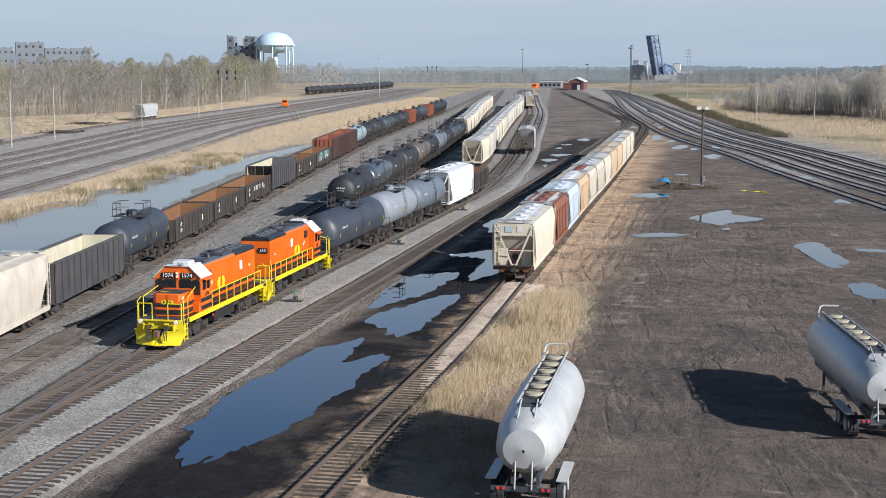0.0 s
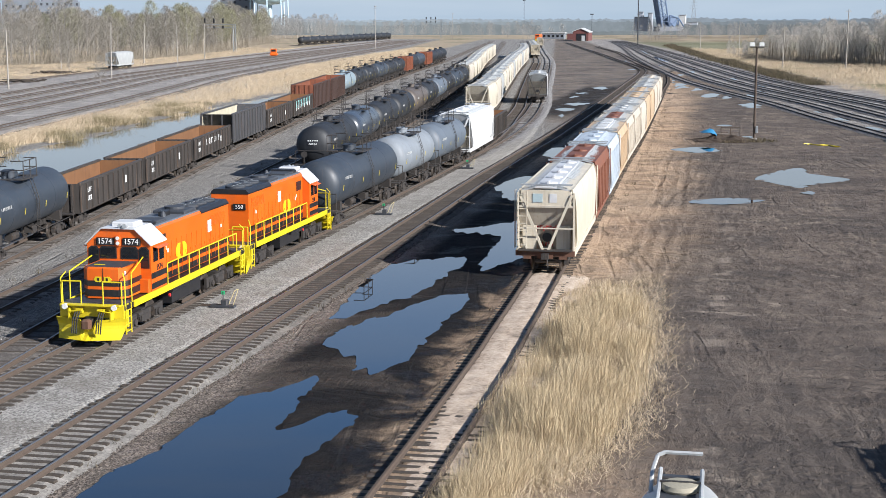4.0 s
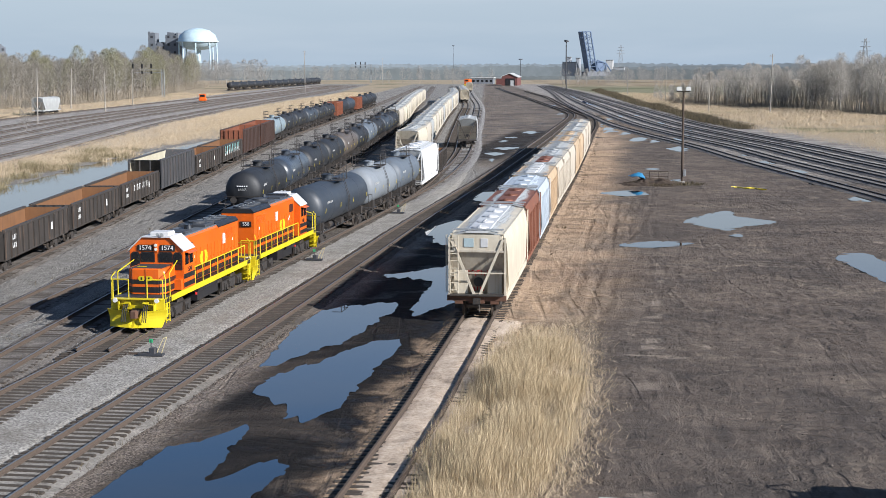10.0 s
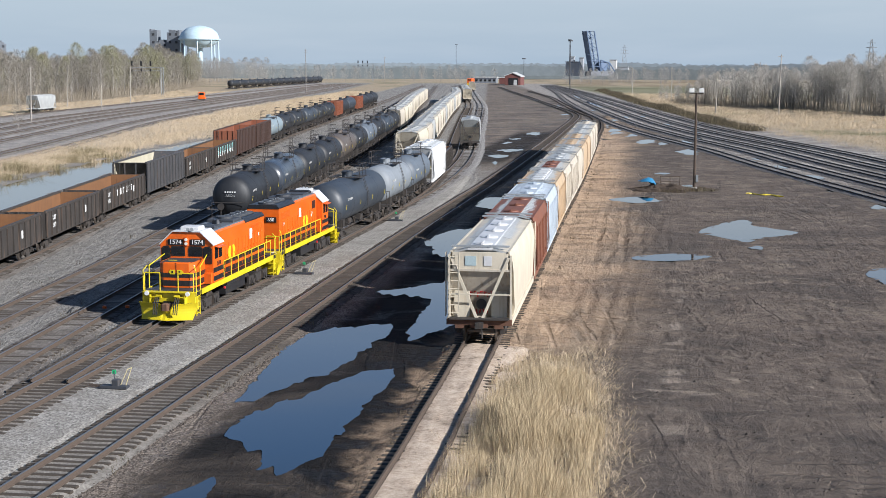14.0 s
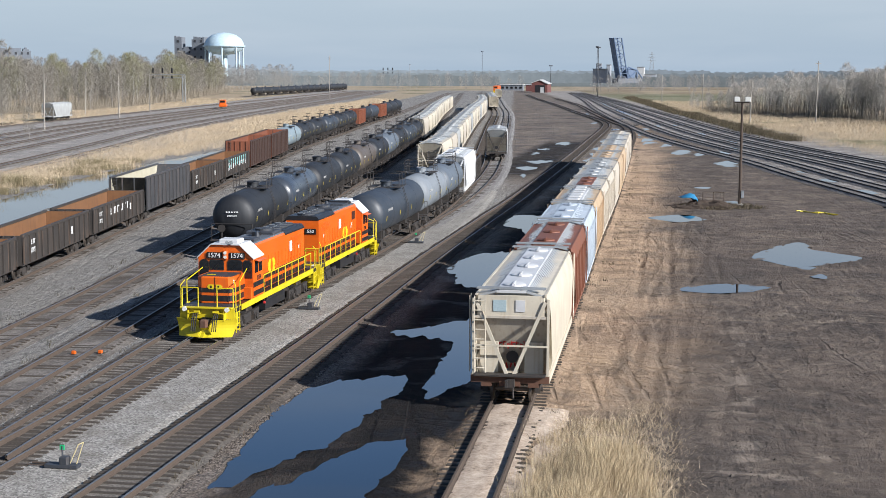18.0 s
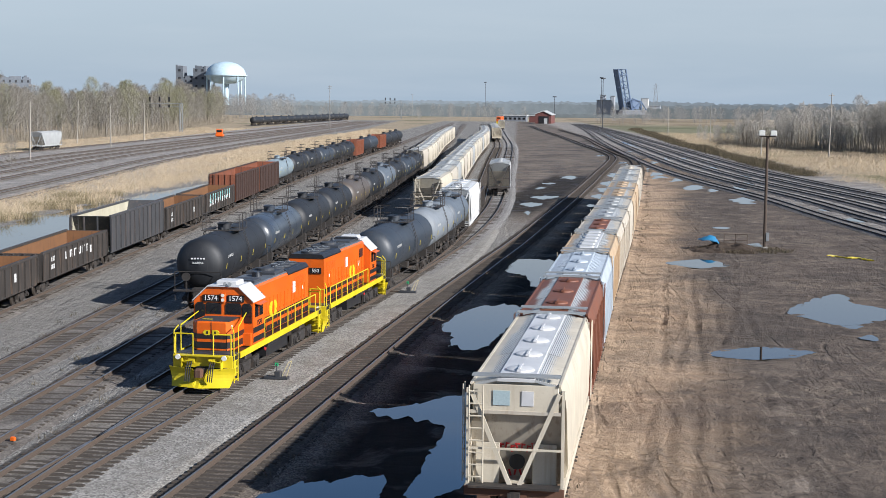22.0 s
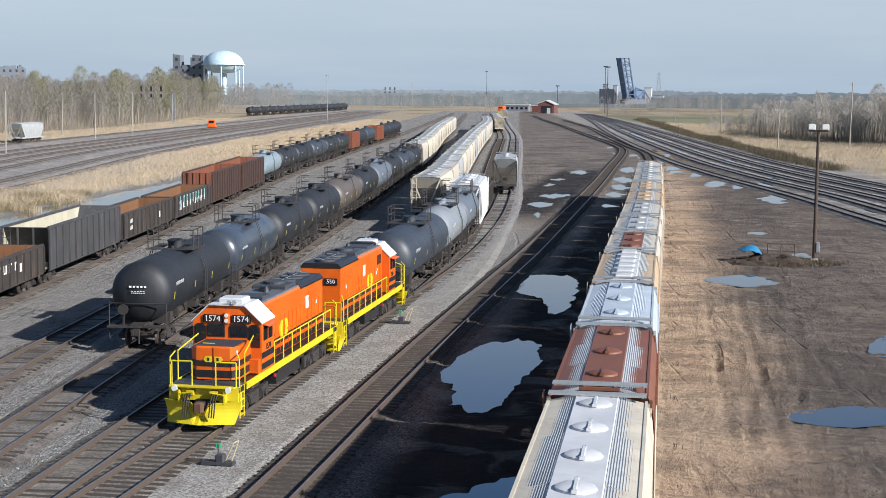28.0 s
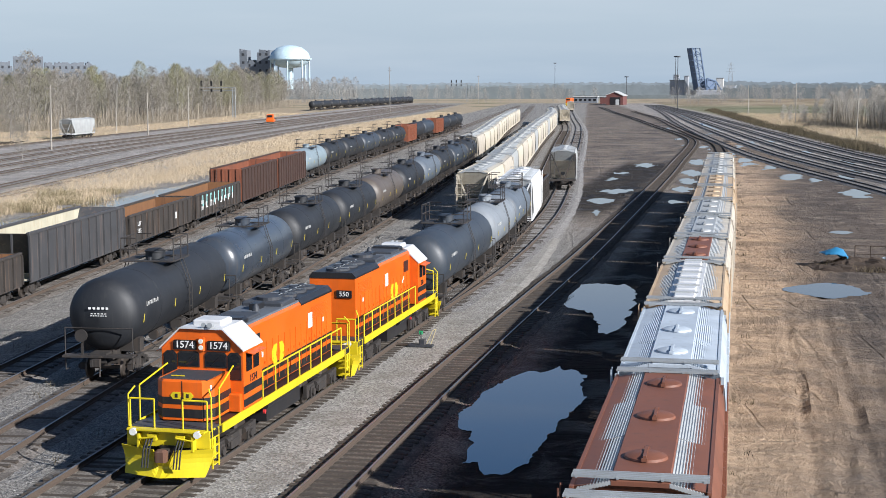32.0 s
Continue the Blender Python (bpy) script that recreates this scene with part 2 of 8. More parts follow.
def ground_material():
    """Yard soil: dark wet mud, brown earth with wheel tracks, sandy strip, grey gravel and straw, laid out along the yard."""
    n = Nodes("yard_soil")
    pos = n.geo.outputs["Position"]
    sep = n.t.nodes.new("ShaderNodeSeparateXYZ")
    n.t.links.new(pos, sep.inputs[0])
    x, y = sep.outputs[0], sep.outputs[1]
    big = n.noise(0.05, 5, 0.6, pos)
    mid = n.noise(0.3, 6, 0.65, pos, 0.6)
    fine = n.noise(2.6, 6, 0.7, pos, 0.4)
    grit = n.noise(15.0, 4, 0.75, pos)
    stones = add0(n, n.voronoi(19.0, pos).outputs["Color"], grit)
    patch = n.noise(0.11, 5, 0.62, pos, 0.8)
    blot = n.noise(0.75, 6, 0.7, pos, 1.2)
    ruts = n.noise(1.0, 5, 0.6, n.stretched(1.3, 0.22, 1.0, True), 1.4)
    swirl = n.noise(1.0, 4, 0.6, n.stretched(0.5, 0.65, 1.0, True), 2.2)
    wob = n.math("MULTIPLY", n.math("SUBTRACT", mid, 0.5), 5.0)
    add = lambda a, b: n.math("ADD", a, b)
    mul = lambda a, b: n.math("MULTIPLY", a, b)

    def tyres(angle, across, along, width, seed):
        """Long winding wheel tracks, broken up by a patchy mask."""
        m = n.t.nodes.new("ShaderNodeMapping")
        m.vector_type = "TEXTURE"
        m.inputs["Rotation"].default_value = (0, 0, radians(angle))
        m.inputs["Location"].default_value = (seed, seed * 0.7, 0)
        m.inputs["Scale"].default_value = (across, along, 1)
        n.t.links.new(pos, m.inputs["Vector"])
        line = n.math("ABSOLUTE", n.math("SUBTRACT", n.noise(1.0, 2.0, 0.4, m.outputs[0]), 0.5))
        gate = n.step(n.noise(0.12, 4, 0.6, pos, seed * 0.03), 0.44, 0.62)
        return mul(n.step(line, width, width * 0.25), gate)

    tracks = n.math("MAXIMUM", tyres(8, 2.6, 40.0, 0.03, 3.0), n.math("MAXIMUM", tyres(74, 2.2, 30.0, 0.035, 31.0), tyres(98, 2.4, 34.0, 0.035, 57.0)))
    treads = n.math("MAXIMUM", tyres(12, 1.1, 26.0, 0.04, 13.0), tyres(84, 1.3, 22.0, 0.045, 71.0))
    # u: distance to the right of the hopper track
    u = add(add(x, mul(y, 0.021)), -1.1)
    uw = add(u, wob)
    mud = n.ramp(mid, [(0.25, (0.006, 0.005, 0.005)), (0.5, (0.011, 0.0095, 0.009)), (0.8, (0.034, 0.028, 0.024))])
    mud = n.mix(mul(n.step(fine, 0.56, 0.75), 0.45), mud, (0.085, 0.07, 0.057))
    mud = n.mix(mul(mul(n.step(patch, 0.5, 0.62), n.step(y, 60.0, 45.0)), 0.55), mud, (0.12, 0.096, 0.076))
    sandy = n.ramp(fine, [(0.36, (0.16, 0.125, 0.095)), (0.64, (0.34, 0.275, 0.21))])
    earth = n.ramp(add(mul(mid, 0.5), mul(blot, 0.5)), [(0.36, (0.08, 0.065, 0.055)), (0.5, (0.145, 0.115, 0.092)), (0.64, (0.23, 0.182, 0.142))])
    earth = n.mix(mul(n.step(swirl, 0.52, 0.7), 0.3), earth, (0.20, 0.155, 0.118))
    earth = n.mix(mul(n.step(ruts, 0.56, 0.70), 0.55), earth, (0.042, 0.034, 0.03))
    earth = n.mix(mul(n.step(patch, 0.47, 0.58), 0.5), earth, (0.066, 0.057, 0.051))
    earth = n.mix(mul(n.step(n.noise(0.17, 5, 0.65, pos, 1.0), 0.55, 0.66), 0.6), earth, sandy)
    earth = n.mix(mul(n.step(grit, 0.57, 0.68), 0.34), earth, (0.25, 0.212, 0.18))
    earth = n.mix(mul(n.step(grit, 0.42, 0.32), 0.3), earth, (0.05, 0.041, 0.035))
    # pale dried crust left along an old wheel line, and loose pale smears
    crust = mul(mul(n.step(n.math("ABSOLUTE", n.math("SUBTRACT", add(x, mul(wob, 0.1)), 8.45)), 0.75, 0.25), n.step(y, 90.0, 70.0)), n.step(n.noise(1.0, 3, 0.5, n.stretched(0.2, 0.42, 1.0, True)), 0.52, 0.6))
    smear = n.step(n.noise(1.0, 4, 0.6, n.stretched(0.28, 0.5, 1.0, True), 0.8), 0.63, 0.7)
    earth = n.mix(mul(n.math("MAXIMUM", crust, smear), 0.6), earth, (0.36, 0.295, 0.235))
    sand = n.ramp(add(mul(fine, 0.6), mul(blot, 0.4)), [(0.34, (0.35, 0.243, 0.157)), (0.5, (0.50, 0.355, 0.232)), (0.66, (0.64, 0.475, 0.322))])
    sand = n.mix(mul(n.step(ruts, 0.54, 0.70), 0.4), sand, (0.15, 0.108, 0.078))
    damp = n.step(n.noise(0.2, 4, 0.55, pos, 1.2), 0.46, 0.66)
    sand = n.mix(mul(damp, 0.62), sand, (0.17, 0.124, 0.09))
    col = n.mix(n.step(uw, -0.4, 0.8), mud, earth)
    near = mul(n.step(uw, -0.9, 0.6), n.step(add(uw, mul(n.math("SUBTRACT", big, 0.5), 12.0)), 8.5, 1.5))
    near = mul(near, mul(n.step(y, 340.0, 220.0), n.step(y, 40.0, 75.0)))
    col = n.mix(mul(near, n.step(add(mid, mul(patch, 0.8)), 0.57, 0.86)), col, sand)
    close = mul(mul(n.step(uw, 0.2, 1.4), n.step(add(uw, mul(n.math("SUBTRACT", blot, 0.5), 3.0)), 5.2, 2.6)), mul(n.step(y, 50.0, 64.0), n.step(y, 300.0, 200.0)))
    col = n.mix(mul(close, add(0.45, mul(n.step(mid, 0.4, 0.58), 0.45))), col, sand)
    bare = mul(mul(n.step(uw, 0.8, 2.0), n.step(uw, 8.5, 5.5)), n.step(add(y, wob), 34.0, 26.0))
    col = n.mix(mul(bare, 0.55), col, sand)
    # black wet ground round the far puddles
    bog = mul(n.step(n.math("ABSOLUTE", add(add(x, 17.3), mul(wob, 0.5))), 5.0, 2.6), n.step(n.math("ABSOLUTE", add(y, -228.0)), 56.0, 36.0))
    strip = mul(n.step(uw, -2.6, -1.0), mul(n.step(u, 2.4, 0.8), n.step(mid, 0.36, 0.55)))
    col = n.mix(mul(strip, 0.75), col, sand)
    # darker trodden mud near the parked trailers
    wet = mul(n.step(y, 70.0, 20.0), n.step(uw, 2.0, 8.0))
    col = n.mix(mul(wet, add(0.12, mul(n.step(blot, 0.42, 0.64), 0.4))), col, (0.095, 0.081, 0.072))
    dry = mul(n.step(u, 0.8, 2.2), n.step(y, 420.0, 250.0))
    col = n.mix(mul(mul(tracks, dry), 0.2), col, (0.042, 0.035, 0.031))
    col = n.mix(mul(mul(treads, dry), 0.25), col, (0.25, 0.205, 0.165))
    scuff = mul(n.step(n.noise(1.0, 5, 0.7, n.stretched(0.5, 1.9, 1.0, True), 0.4), 0.64, 0.74), n.step(patch, 0.35, 0.55))
    col = n.mix(mul(mul(scuff, n.step(uw, 5.0, 9.0)), mul(dry, 0.6)), col, (0.36, 0.30, 0.24))
    # brown verge beside the empty track, then grey gravel, then dark cinders leftwards
    xe = add(x, mul(y, 0.004))
    verge = mul(n.step(add(xe, mul(wob, 0.45)), -7.0, -8.6), 0.9)
    brown = n.ramp(stones, [(0.32, (0.07, 0.056, 0.045)), (0.5, (0.205, 0.166, 0.133)), (0.66, (0.40, 0.335, 0.274))])
    col = n.mix(verge, col, brown)
    grav = n.ramp(stones, [(0.3, (0.11, 0.103, 0.092)), (0.5, (0.255, 0.24, 0.216)), (0.7, (0.43, 0.406, 0.368))])
    cinder = n.ramp(add(mul(grit, 0.6), mul(fine, 0.4)), [(0.4, (0.028, 0.025, 0.024)), (0.5, (0.068, 0.061, 0.056)), (0.62, (0.15, 0.138, 0.126))])
    cinder = n.mix(add(0.74, mul(n.step(mid, 0.42, 0.6), 0.26)), cinder, grav)
    side = n.step(add(xe, mul(wob, 0.12)), -16.6, -17.8)
    grav = n.mix(mul(side, mul(n.step(mid, 0.40, 0.56), 0.6)), grav, cinder)
    gm = n.step(add(xe, mul(wob, 0.06)), -11.3, -11.9)
    slope = n.step(add(add(x, mul(y, 0.127)), mul(wob, 0.3)), 8.0, 5.5)
    gm = mul(gm, n.math("MAXIMUM", n.step(y, 190.0, 150.0), slope))
    col = n.mix(gm, col, grav)
    # brown earth, pale stone and thin straw in the far middle of the yard
    fm = mul(mul(n.step(y, 150.0, 215.0), n.step(uw, -3.0, -6.0)), n.math("SUBTRACT", 1.0, slope))
    field = n.ramp(add(mul(mid, 0.6), mul(patch, 0.4)), [(0.38, (0.03, 0.026, 0.024)), (0.46, (0.125, 0.102, 0.086)), (0.56, (0.225, 0.185, 0.148)), (0.66, (0.36, 0.30, 0.225))])
    field = n.mix(mul(n.step(grit, 0.5, 0.66), 0.35), field, (0.27, 0.24, 0.205))
    col = n.mix(mul(fm, 0.9), col, field)
    col = n.mix(mul(bog, 0.85), col, mud)
    # pale worn gravel of the side yards
    worn = n.ramp(add(mul(grit, 0.55), mul(mid, 0.45)), [(0.4, (0.17, 0.153, 0.137)), (0.5, (0.34, 0.312, 0.28)), (0.62, (0.52, 0.48, 0.43))])
    sl = n.step(add(x, mul(y, 0.19)), -38.0, -46.0)
    col = n.mix(mul(sl, 0.9), col, worn)
    sr = mul(n.step(add(x, mul(y, 0.155)), 46.0, 52.0), n.step(y, 140.0, 175.0))
    col = n.mix(mul(sr, add(0.7, mul(n.step(patch, 0.42, 0.58), 0.3))), col, worn)
    # straw fields at both sides and beyond the yard
    straw = n.ramp(add(mul(n.noise(0.9, 6, 0.7, pos), 0.6), mul(grit, 0.4)), [(0.3, (0.24, 0.185, 0.122)), (0.5, (0.40, 0.322, 0.218)), (0.7, (0.55, 0.46, 0.325))])
    lw = mul(wob, 1.5)
    left = n.step(add(add(x, mul(y, 0.133)), lw), -107.0, -111.0)
    bank = mul(n.step(add(add(x, mul(y, 0.12)), lw), -47.0, -50.5), n.step(add(add(x, mul(y, 0.155)), lw), -46.0, -42.5))
    right = n.step(add(add(x, mul(y, 0.155)), mul(wob, 0.6)), 73.0, 78.0)
    green = n.mix(mul(n.step(n.noise(0.02, 3, 0.5, pos), 0.54, 0.66), 0.7), straw, (0.13, 0.14, 0.06))
    tawny = mul(mul(right, n.step(y, 330.0, 400.0)), n.step(n.noise(1.0, 4, 0.6, n.stretched(0.03, 0.012, 1.0, True)), 0.4, 0.56))
    green = n.mix(mul(tawny, 0.6), green, (0.21, 0.155, 0.10))
    meadow = mul(mul(right, n.step(add(y, mul(wob, 6.0)), 560.0, 610.0)), n.step(add(y, mul(wob, 6.0)), 900.0, 800.0))
    green = n.mix(mul(meadow, 0.55), green, (0.125, 0.165, 0.085))
    far = n.step(y, 930.0, 990.0)
    col = n.mix(n.math("MAXIMUM", n.math("MAXIMUM", left, bank), n.math("MAXIMUM", right, far)), col, green)
    col = n.mix(1.0, col, (0.78, 0.78, 0.79), "MULTIPLY")
    rough = n.math("SUBTRACT", 0.95, mul(mul(n.step(mid, 0.5, 0.4), n.step(uw, 1.0, -1.0)), 0.35))
    relief = add(add(mul(ruts, 0.6), mul(swirl, 0.3)), add(mul(fine, 0.7), mul(grit, 0.3)))
    n.bump(n.math("SUBTRACT", add(relief, mul(blot, 0.8)), mul(tracks, 0.4)), 0.95, 0.22)
    n.b.inputs["Specular IOR Level"].default_value = 0.16
    return n.done(col, rough)


def water_material():
    n = Nodes("puddle_water")
    n.b.inputs["IOR"].default_value = 1.62
    n.bump(n.noise(1.5, 3, 0.5), 0.008, 0.01)
    return n.done((0.005, 0.006, 0.008), 0.012)


def ballast_material():
    n = Nodes("track_ballast")
    pos = n.geo.outputs["Position"]
    v = n.voronoi(14.0, pos)
    fine = n.noise(1.2, 5, 0.65, pos)
    c = n.ramp(v.outputs["Color"], [(0.2, (0.10, 0.095, 0.09)), (0.5, (0.21, 0.20, 0.19)), (0.8, (0.34, 0.325, 0.31))])
    c = n.mix(n.step(fine, 0.45, 0.75), c, n.mix(0.4, c, (0.11, 0.09, 0.07)))
    n.bump(v.outputs["Distance"], 0.8, 0.05)
    return n.done(c, 0.95)


def straw_material(name, lo, hi):
    n = Nodes(name)
    isl = n.geo.outputs["Random Per Island"]
    return n.done(n.mix(isl, lo, hi), 0.85)


def old_bed_material(name, dark, mid, light, stony=None):
    n = Nodes(name)
    pos = n.geo.outputs["Position"]
    a, b, c = n.noise(11.0, 4, 0.7, pos), n.noise(0.25, 5, 0.65, pos), n.noise(1.4, 4, 0.65, pos, 0.5)
    mix = n.math("ADD", n.math("MULTIPLY", a, 0.45), n.math("ADD", n.math("MULTIPLY", b, 0.3), n.math("MULTIPLY", c, 0.25)))
    col = n.ramp(mix, [(0.38, dark), (0.5, mid), (0.64, light)])
    if stony:
        # cleaner pale stone fills the cribs at the near end of the track
        sep = n.t.nodes.new("ShaderNodeSeparateXYZ")
        n.t.links.new(pos, sep.inputs[0])
        near = n.step(n.math("ADD", sep.outputs[1], n.math("MULTIPLY", b, 30.0)), 76.0, 46.0)
        col = n.mix(near, col, n.ramp(mix, [(0.36, scaled(stony, 0.4)), (0.5, stony), (0.64, scaled(stony, 1.8))]))
    n.bump(a, 0.7, 0.05)
    return n.done(col, 0.95)


OLDBED = old_bed_material("old_track_bed", (0.05, 0.043, 0.038), (0.12, 0.106, 0.094), (0.27, 0.245, 0.218))
BROWNBED = old_bed_material("brown_track_bed", (0.033, 0.028, 0.024), (0.082, 0.068, 0.056), (0.2, 0.168, 0.137), (0.2, 0.184, 0.163))
YARDBED = old_bed_material("side_yard_bed", (0.055, 0.049, 0.044), (0.135, 0.121, 0.109), (0.26, 0.236, 0.212))
OILYBED = old_bed_material("oily_track_bed", (0.05, 0.044, 0.038), (0.135, 0.119, 0.102), (0.29, 0.262, 0.228))


def pale_stone_material():
    n = Nodes("pale_stone")
    pos = n.geo.outputs["Position"]
    v = n.voronoi(15.0, pos)
    c = n.ramp(v.outputs["Color"], [(0.2, (0.13, 0.122, 0.11)), (0.5, (0.235, 0.221, 0.2)), (0.8, (0.36, 0.34, 0.308))])
    c = n.mix(n.math("MULTIPLY", n.step(n.noise(0.5, 5, 0.65, pos), 0.42, 0.66), 0.5), c, (0.135, 0.117, 0.097))
    c = n.mix(n.math("MULTIPLY", n.step(n.noise(2.2, 4, 0.7, pos), 0.52, 0.68), 0.4), c, (0.31, 0.292, 0.262))
    n.bump(v.outputs["Distance"], 0.55, 0.035)
    return n.done(c, 0.95)


def stone_material(name, lo, hi):
    n = Nodes(name)
    return n.done(n.mix(n.geo.outputs["Random Per Island"], lo, hi), 0.95)


BRUSH = straw_material("brushwood", (0.15, 0.128, 0.098), (0.30, 0.258, 0.2))
# twigs of the far plain, with distance haze mixed into their grey
HAZETWIGS = straw_material("hazed_far_twigs", (0.18, 0.175, 0.165), (0.31, 0.302, 0.285))
# grove twigs, lightened so that the colour carries the haze
GROVEHAZE = straw_material("hazed_grove_twigs", (0.26, 0.24, 0.212), (0.45, 0.42, 0.375))
# concrete of the far towers, its grey-blue holds painted haze
HAZEDCONCRETE = painted("hazed_concrete", (0.17, 0.19, 0.218), 0.9, 0.6, (0.19, 0.185, 0.18))
HOLLOWSHADE = plain("hollow_shade", (0.05, 0.053, 0.06), 0.9)
REFLECTOR = plain("faded_reflector", (0.55, 0.44, 0.06), 0.6)
PALESTONE = pale_stone_material()
PEBBLE = stone_material("loose_stone", (0.17, 0.163, 0.155), (0.34, 0.327, 0.31))
CLOD = stone_material("mud_clod", (0.035, 0.03, 0.027), (0.13, 0.107, 0.088))
SOIL, WATER, BALLAST = ground_material(), water_material(), ballast_material()


def packed_sand_material():
    n = Nodes("packed_sand")
    pos = n.geo.outputs["Position"]
    a, b, c = n.noise(1.1, 5, 0.65, pos, 0.6), n.noise(7.0, 4, 0.7, pos), n.noise(26.0, 3, 0.7, pos)
    base = n.ramp(n.math("ADD", n.math("MULTIPLY", a, 0.55), n.math("MULTIPLY", b, 0.45)), [(0.36, (0.19, 0.145, 0.105)), (0.48, (0.40, 0.315, 0.24)), (0.66, (0.58, 0.48, 0.38))])
    base = n.mix(n.math("MULTIPLY", n.step(c, 0.58, 0.7), 0.5), base, (0.14, 0.11, 0.085))
    n.bump(n.math("ADD", b, c), 0.5, 0.03)
    return n.done(base, 0.95)


PACKEDSAND = packed_sand_material()
STRAW = straw_material("dry_reed", (0.27, 0.20, 0.115), (0.57, 0.46, 0.30))
FIELDSTRAW = straw_material("field_straw", (0.34, 0.262, 0.172), (0.56, 0.452, 0.315))
DITCHSCRUB = straw_material("ditch_scrub", (0.13, 0.108, 0.06), (0.27, 0.222, 0.132))
SCRUB = straw_material("scrub", (0.04, 0.035, 0.024), (0.14, 0.112, 0.068))
BARK = plain("bark", (0.31, 0.285, 0.255), 0.9, 0, 6.0, 0.35)
TWIGS = straw_material("bare_twigs", (0.125, 0.113, 0.095), (0.27, 0.245, 0.205))
BUDS = straw_material("spring_buds", (0.145, 0.14, 0.085), (0.265, 0.255, 0.15))


# ---------------------------------------------------------------- mesh helpers
class Form:
    """Collects solids into one mesh."""

    def __init__(self):
        self.v, self.f = [], []

    def add(self, verts, faces):
        k = len(self.v)
        self.v += [tuple(p) for p in verts]
        self.f += [tuple(i + k for i in f) for f in faces]
        return self

    def box(self, x, y, z, sx, sy, sz, rz=0.0, rx=0.0, ry=0.0):
        """A box about its centre."""
        m = pose(x, y, z, rx, ry, rz)
        vs = [m @ Vector((a * sx / 2, b * sy / 2, c * sz / 2)) for c in (-1, 1) for a, b in ((-1, -1), (1, -1), (1, 1), (-1, 1))]
        return self.add(vs, [(3, 2, 1, 0), (4, 5, 6, 7), (0, 1, 5, 4), (1, 2, 6, 5), (2, 3, 7, 6), (3, 0, 4, 7)])

    def soft(self, x, y, z, sx, sy, sz, b=0.03):
        """A box with chamfered upright and upper edges."""
        hx, hy, hz = sx / 2, sy / 2, sz / 2
        ring = lambda i, j: [(-i + b, -j), (i - b, -j), (i, -j + b), (i, j - b), (i - b, j), (-i + b, j), (-i, j - b), (-i, -j + b)]
        vs = [(x + a, y + c, z - hz) for a, c in ring(hx, hy)] + [(x + a, y + c, z + hz - b) for a, c in ring(hx, hy)]
        vs += [(x + a, y + c, z + hz) for a, c in ring(hx - b, hy - b)]
        fs = [tuple(range(7, -1, -1)), tuple(range(16, 24))]
        for k in (0, 8):
            fs += [(k + i, k + (i + 1) % 8, k + 8 + (i + 1) % 8, k + 8 + i) for i in range(8)]
        return self.add(vs, fs)

    def tube(self, a, b, r, n=8, r2=None, cap=True):
        """A cylinder or cone from a to b."""
        a, b = Vector(a), Vector(b)
        d = (b - a).normalized()
        u = d.orthogonal().normalized()
        w = d.cross(u)
        r2 = r if r2 is None else r2
        ring = [u * math.cos(2 * math.pi * i / n) + w * math.sin(2 * math.pi * i / n) for i in range(n)]
        fs = [(i, (i + 1) % n, n + (i + 1) % n, n + i) for i in range(n)]
        if cap:
            fs += [tuple(range(n - 1, -1, -1)), tuple(range(n, 2 * n))]
        return self.add([a + p * r for p in ring] + [b + p * r2 for p in ring], fs)

    def pipe(self, pts, r, n=6):
        for a, b in zip(pts, pts[1:]):
            self.tube(a, b, r, n)
        return self

    def along(self, profile, y0, y1, cap=True):
        """A closed profile of (x, z), counter-clockwise seen from -y, drawn along y."""
        n = len(profile)
        vs = [(x, y0, z) for x, z in profile] + [(x, y1, z) for x, z in profile]
        fs = [(i, n + i, n + (i + 1) % n, (i + 1) % n)[::-1] for i in range(n)]
        if cap:
            fs += [tuple(range(n)), tuple(range(2 * n - 1, n - 1, -1))]
        return self.add(vs, fs)

    def spin(self, prof, n=24, cx=0.0, cz=0.0):
        """A profile of (radius, y) turned about the y axis through (cx, cz)."""
        vs, fs = [], []
        for r, y in prof:
            vs += [(cx + r * math.cos(2 * math.pi * i / n), y, cz + r * math.sin(2 * math.pi * i / n)) for i in range(n)]
        for k in range(len(prof) - 1):
            fs += [(k * n + i, (k + 1) * n + i, (k + 1) * n + (i + 1) % n, k * n + (i + 1) % n) for i in range(n)]
        return self.add(vs, fs)

    def lathe(self, prof, x, y, n=24):
        """A profile of (radius, z) turned about the upright axis through (x, y)."""
        vs, fs = [], []
        for r, z in prof:
            vs += [(x + r * math.cos(2 * math.pi * i / n), y + r * math.sin(2 * math.pi * i / n), z) for i in range(n)]
        for k in range(len(prof) - 1):
            fs += [(k * n + i, k * n + (i + 1) % n, (k + 1) * n + (i + 1) % n, (k + 1) * n + i) for i in range(n)]
        return self.add(vs, fs)

    def mesh(self, name, mat, smooth=False):
        me = bpy.data.meshes.new(name)
        me.from_pydata(self.v, [], self.f)
        me.materials.append(mat)
        if smooth:
            me.shade_smooth()
            me.set_sharp_from_angle(angle=radians(35))
        me.update()
        return me


def part(name, form, mat, parent, label="", smooth=False, at=None):
    ob = new(name, form.mesh(name, mat, smooth) if isinstance(form, Form) else form)
    ob.parent = parent
    if at is not None:
        ob.matrix_basis = at
    if label:
        ob["label"] = label
    return ob


def thing(name, label, category, m=None, group="", kind=""):
    ob = new(name)
    ob.empty_display_size = 0.2
    if m is not None:
        ob.matrix_basis = m
    return tagged(ob, label, category, group, kind)


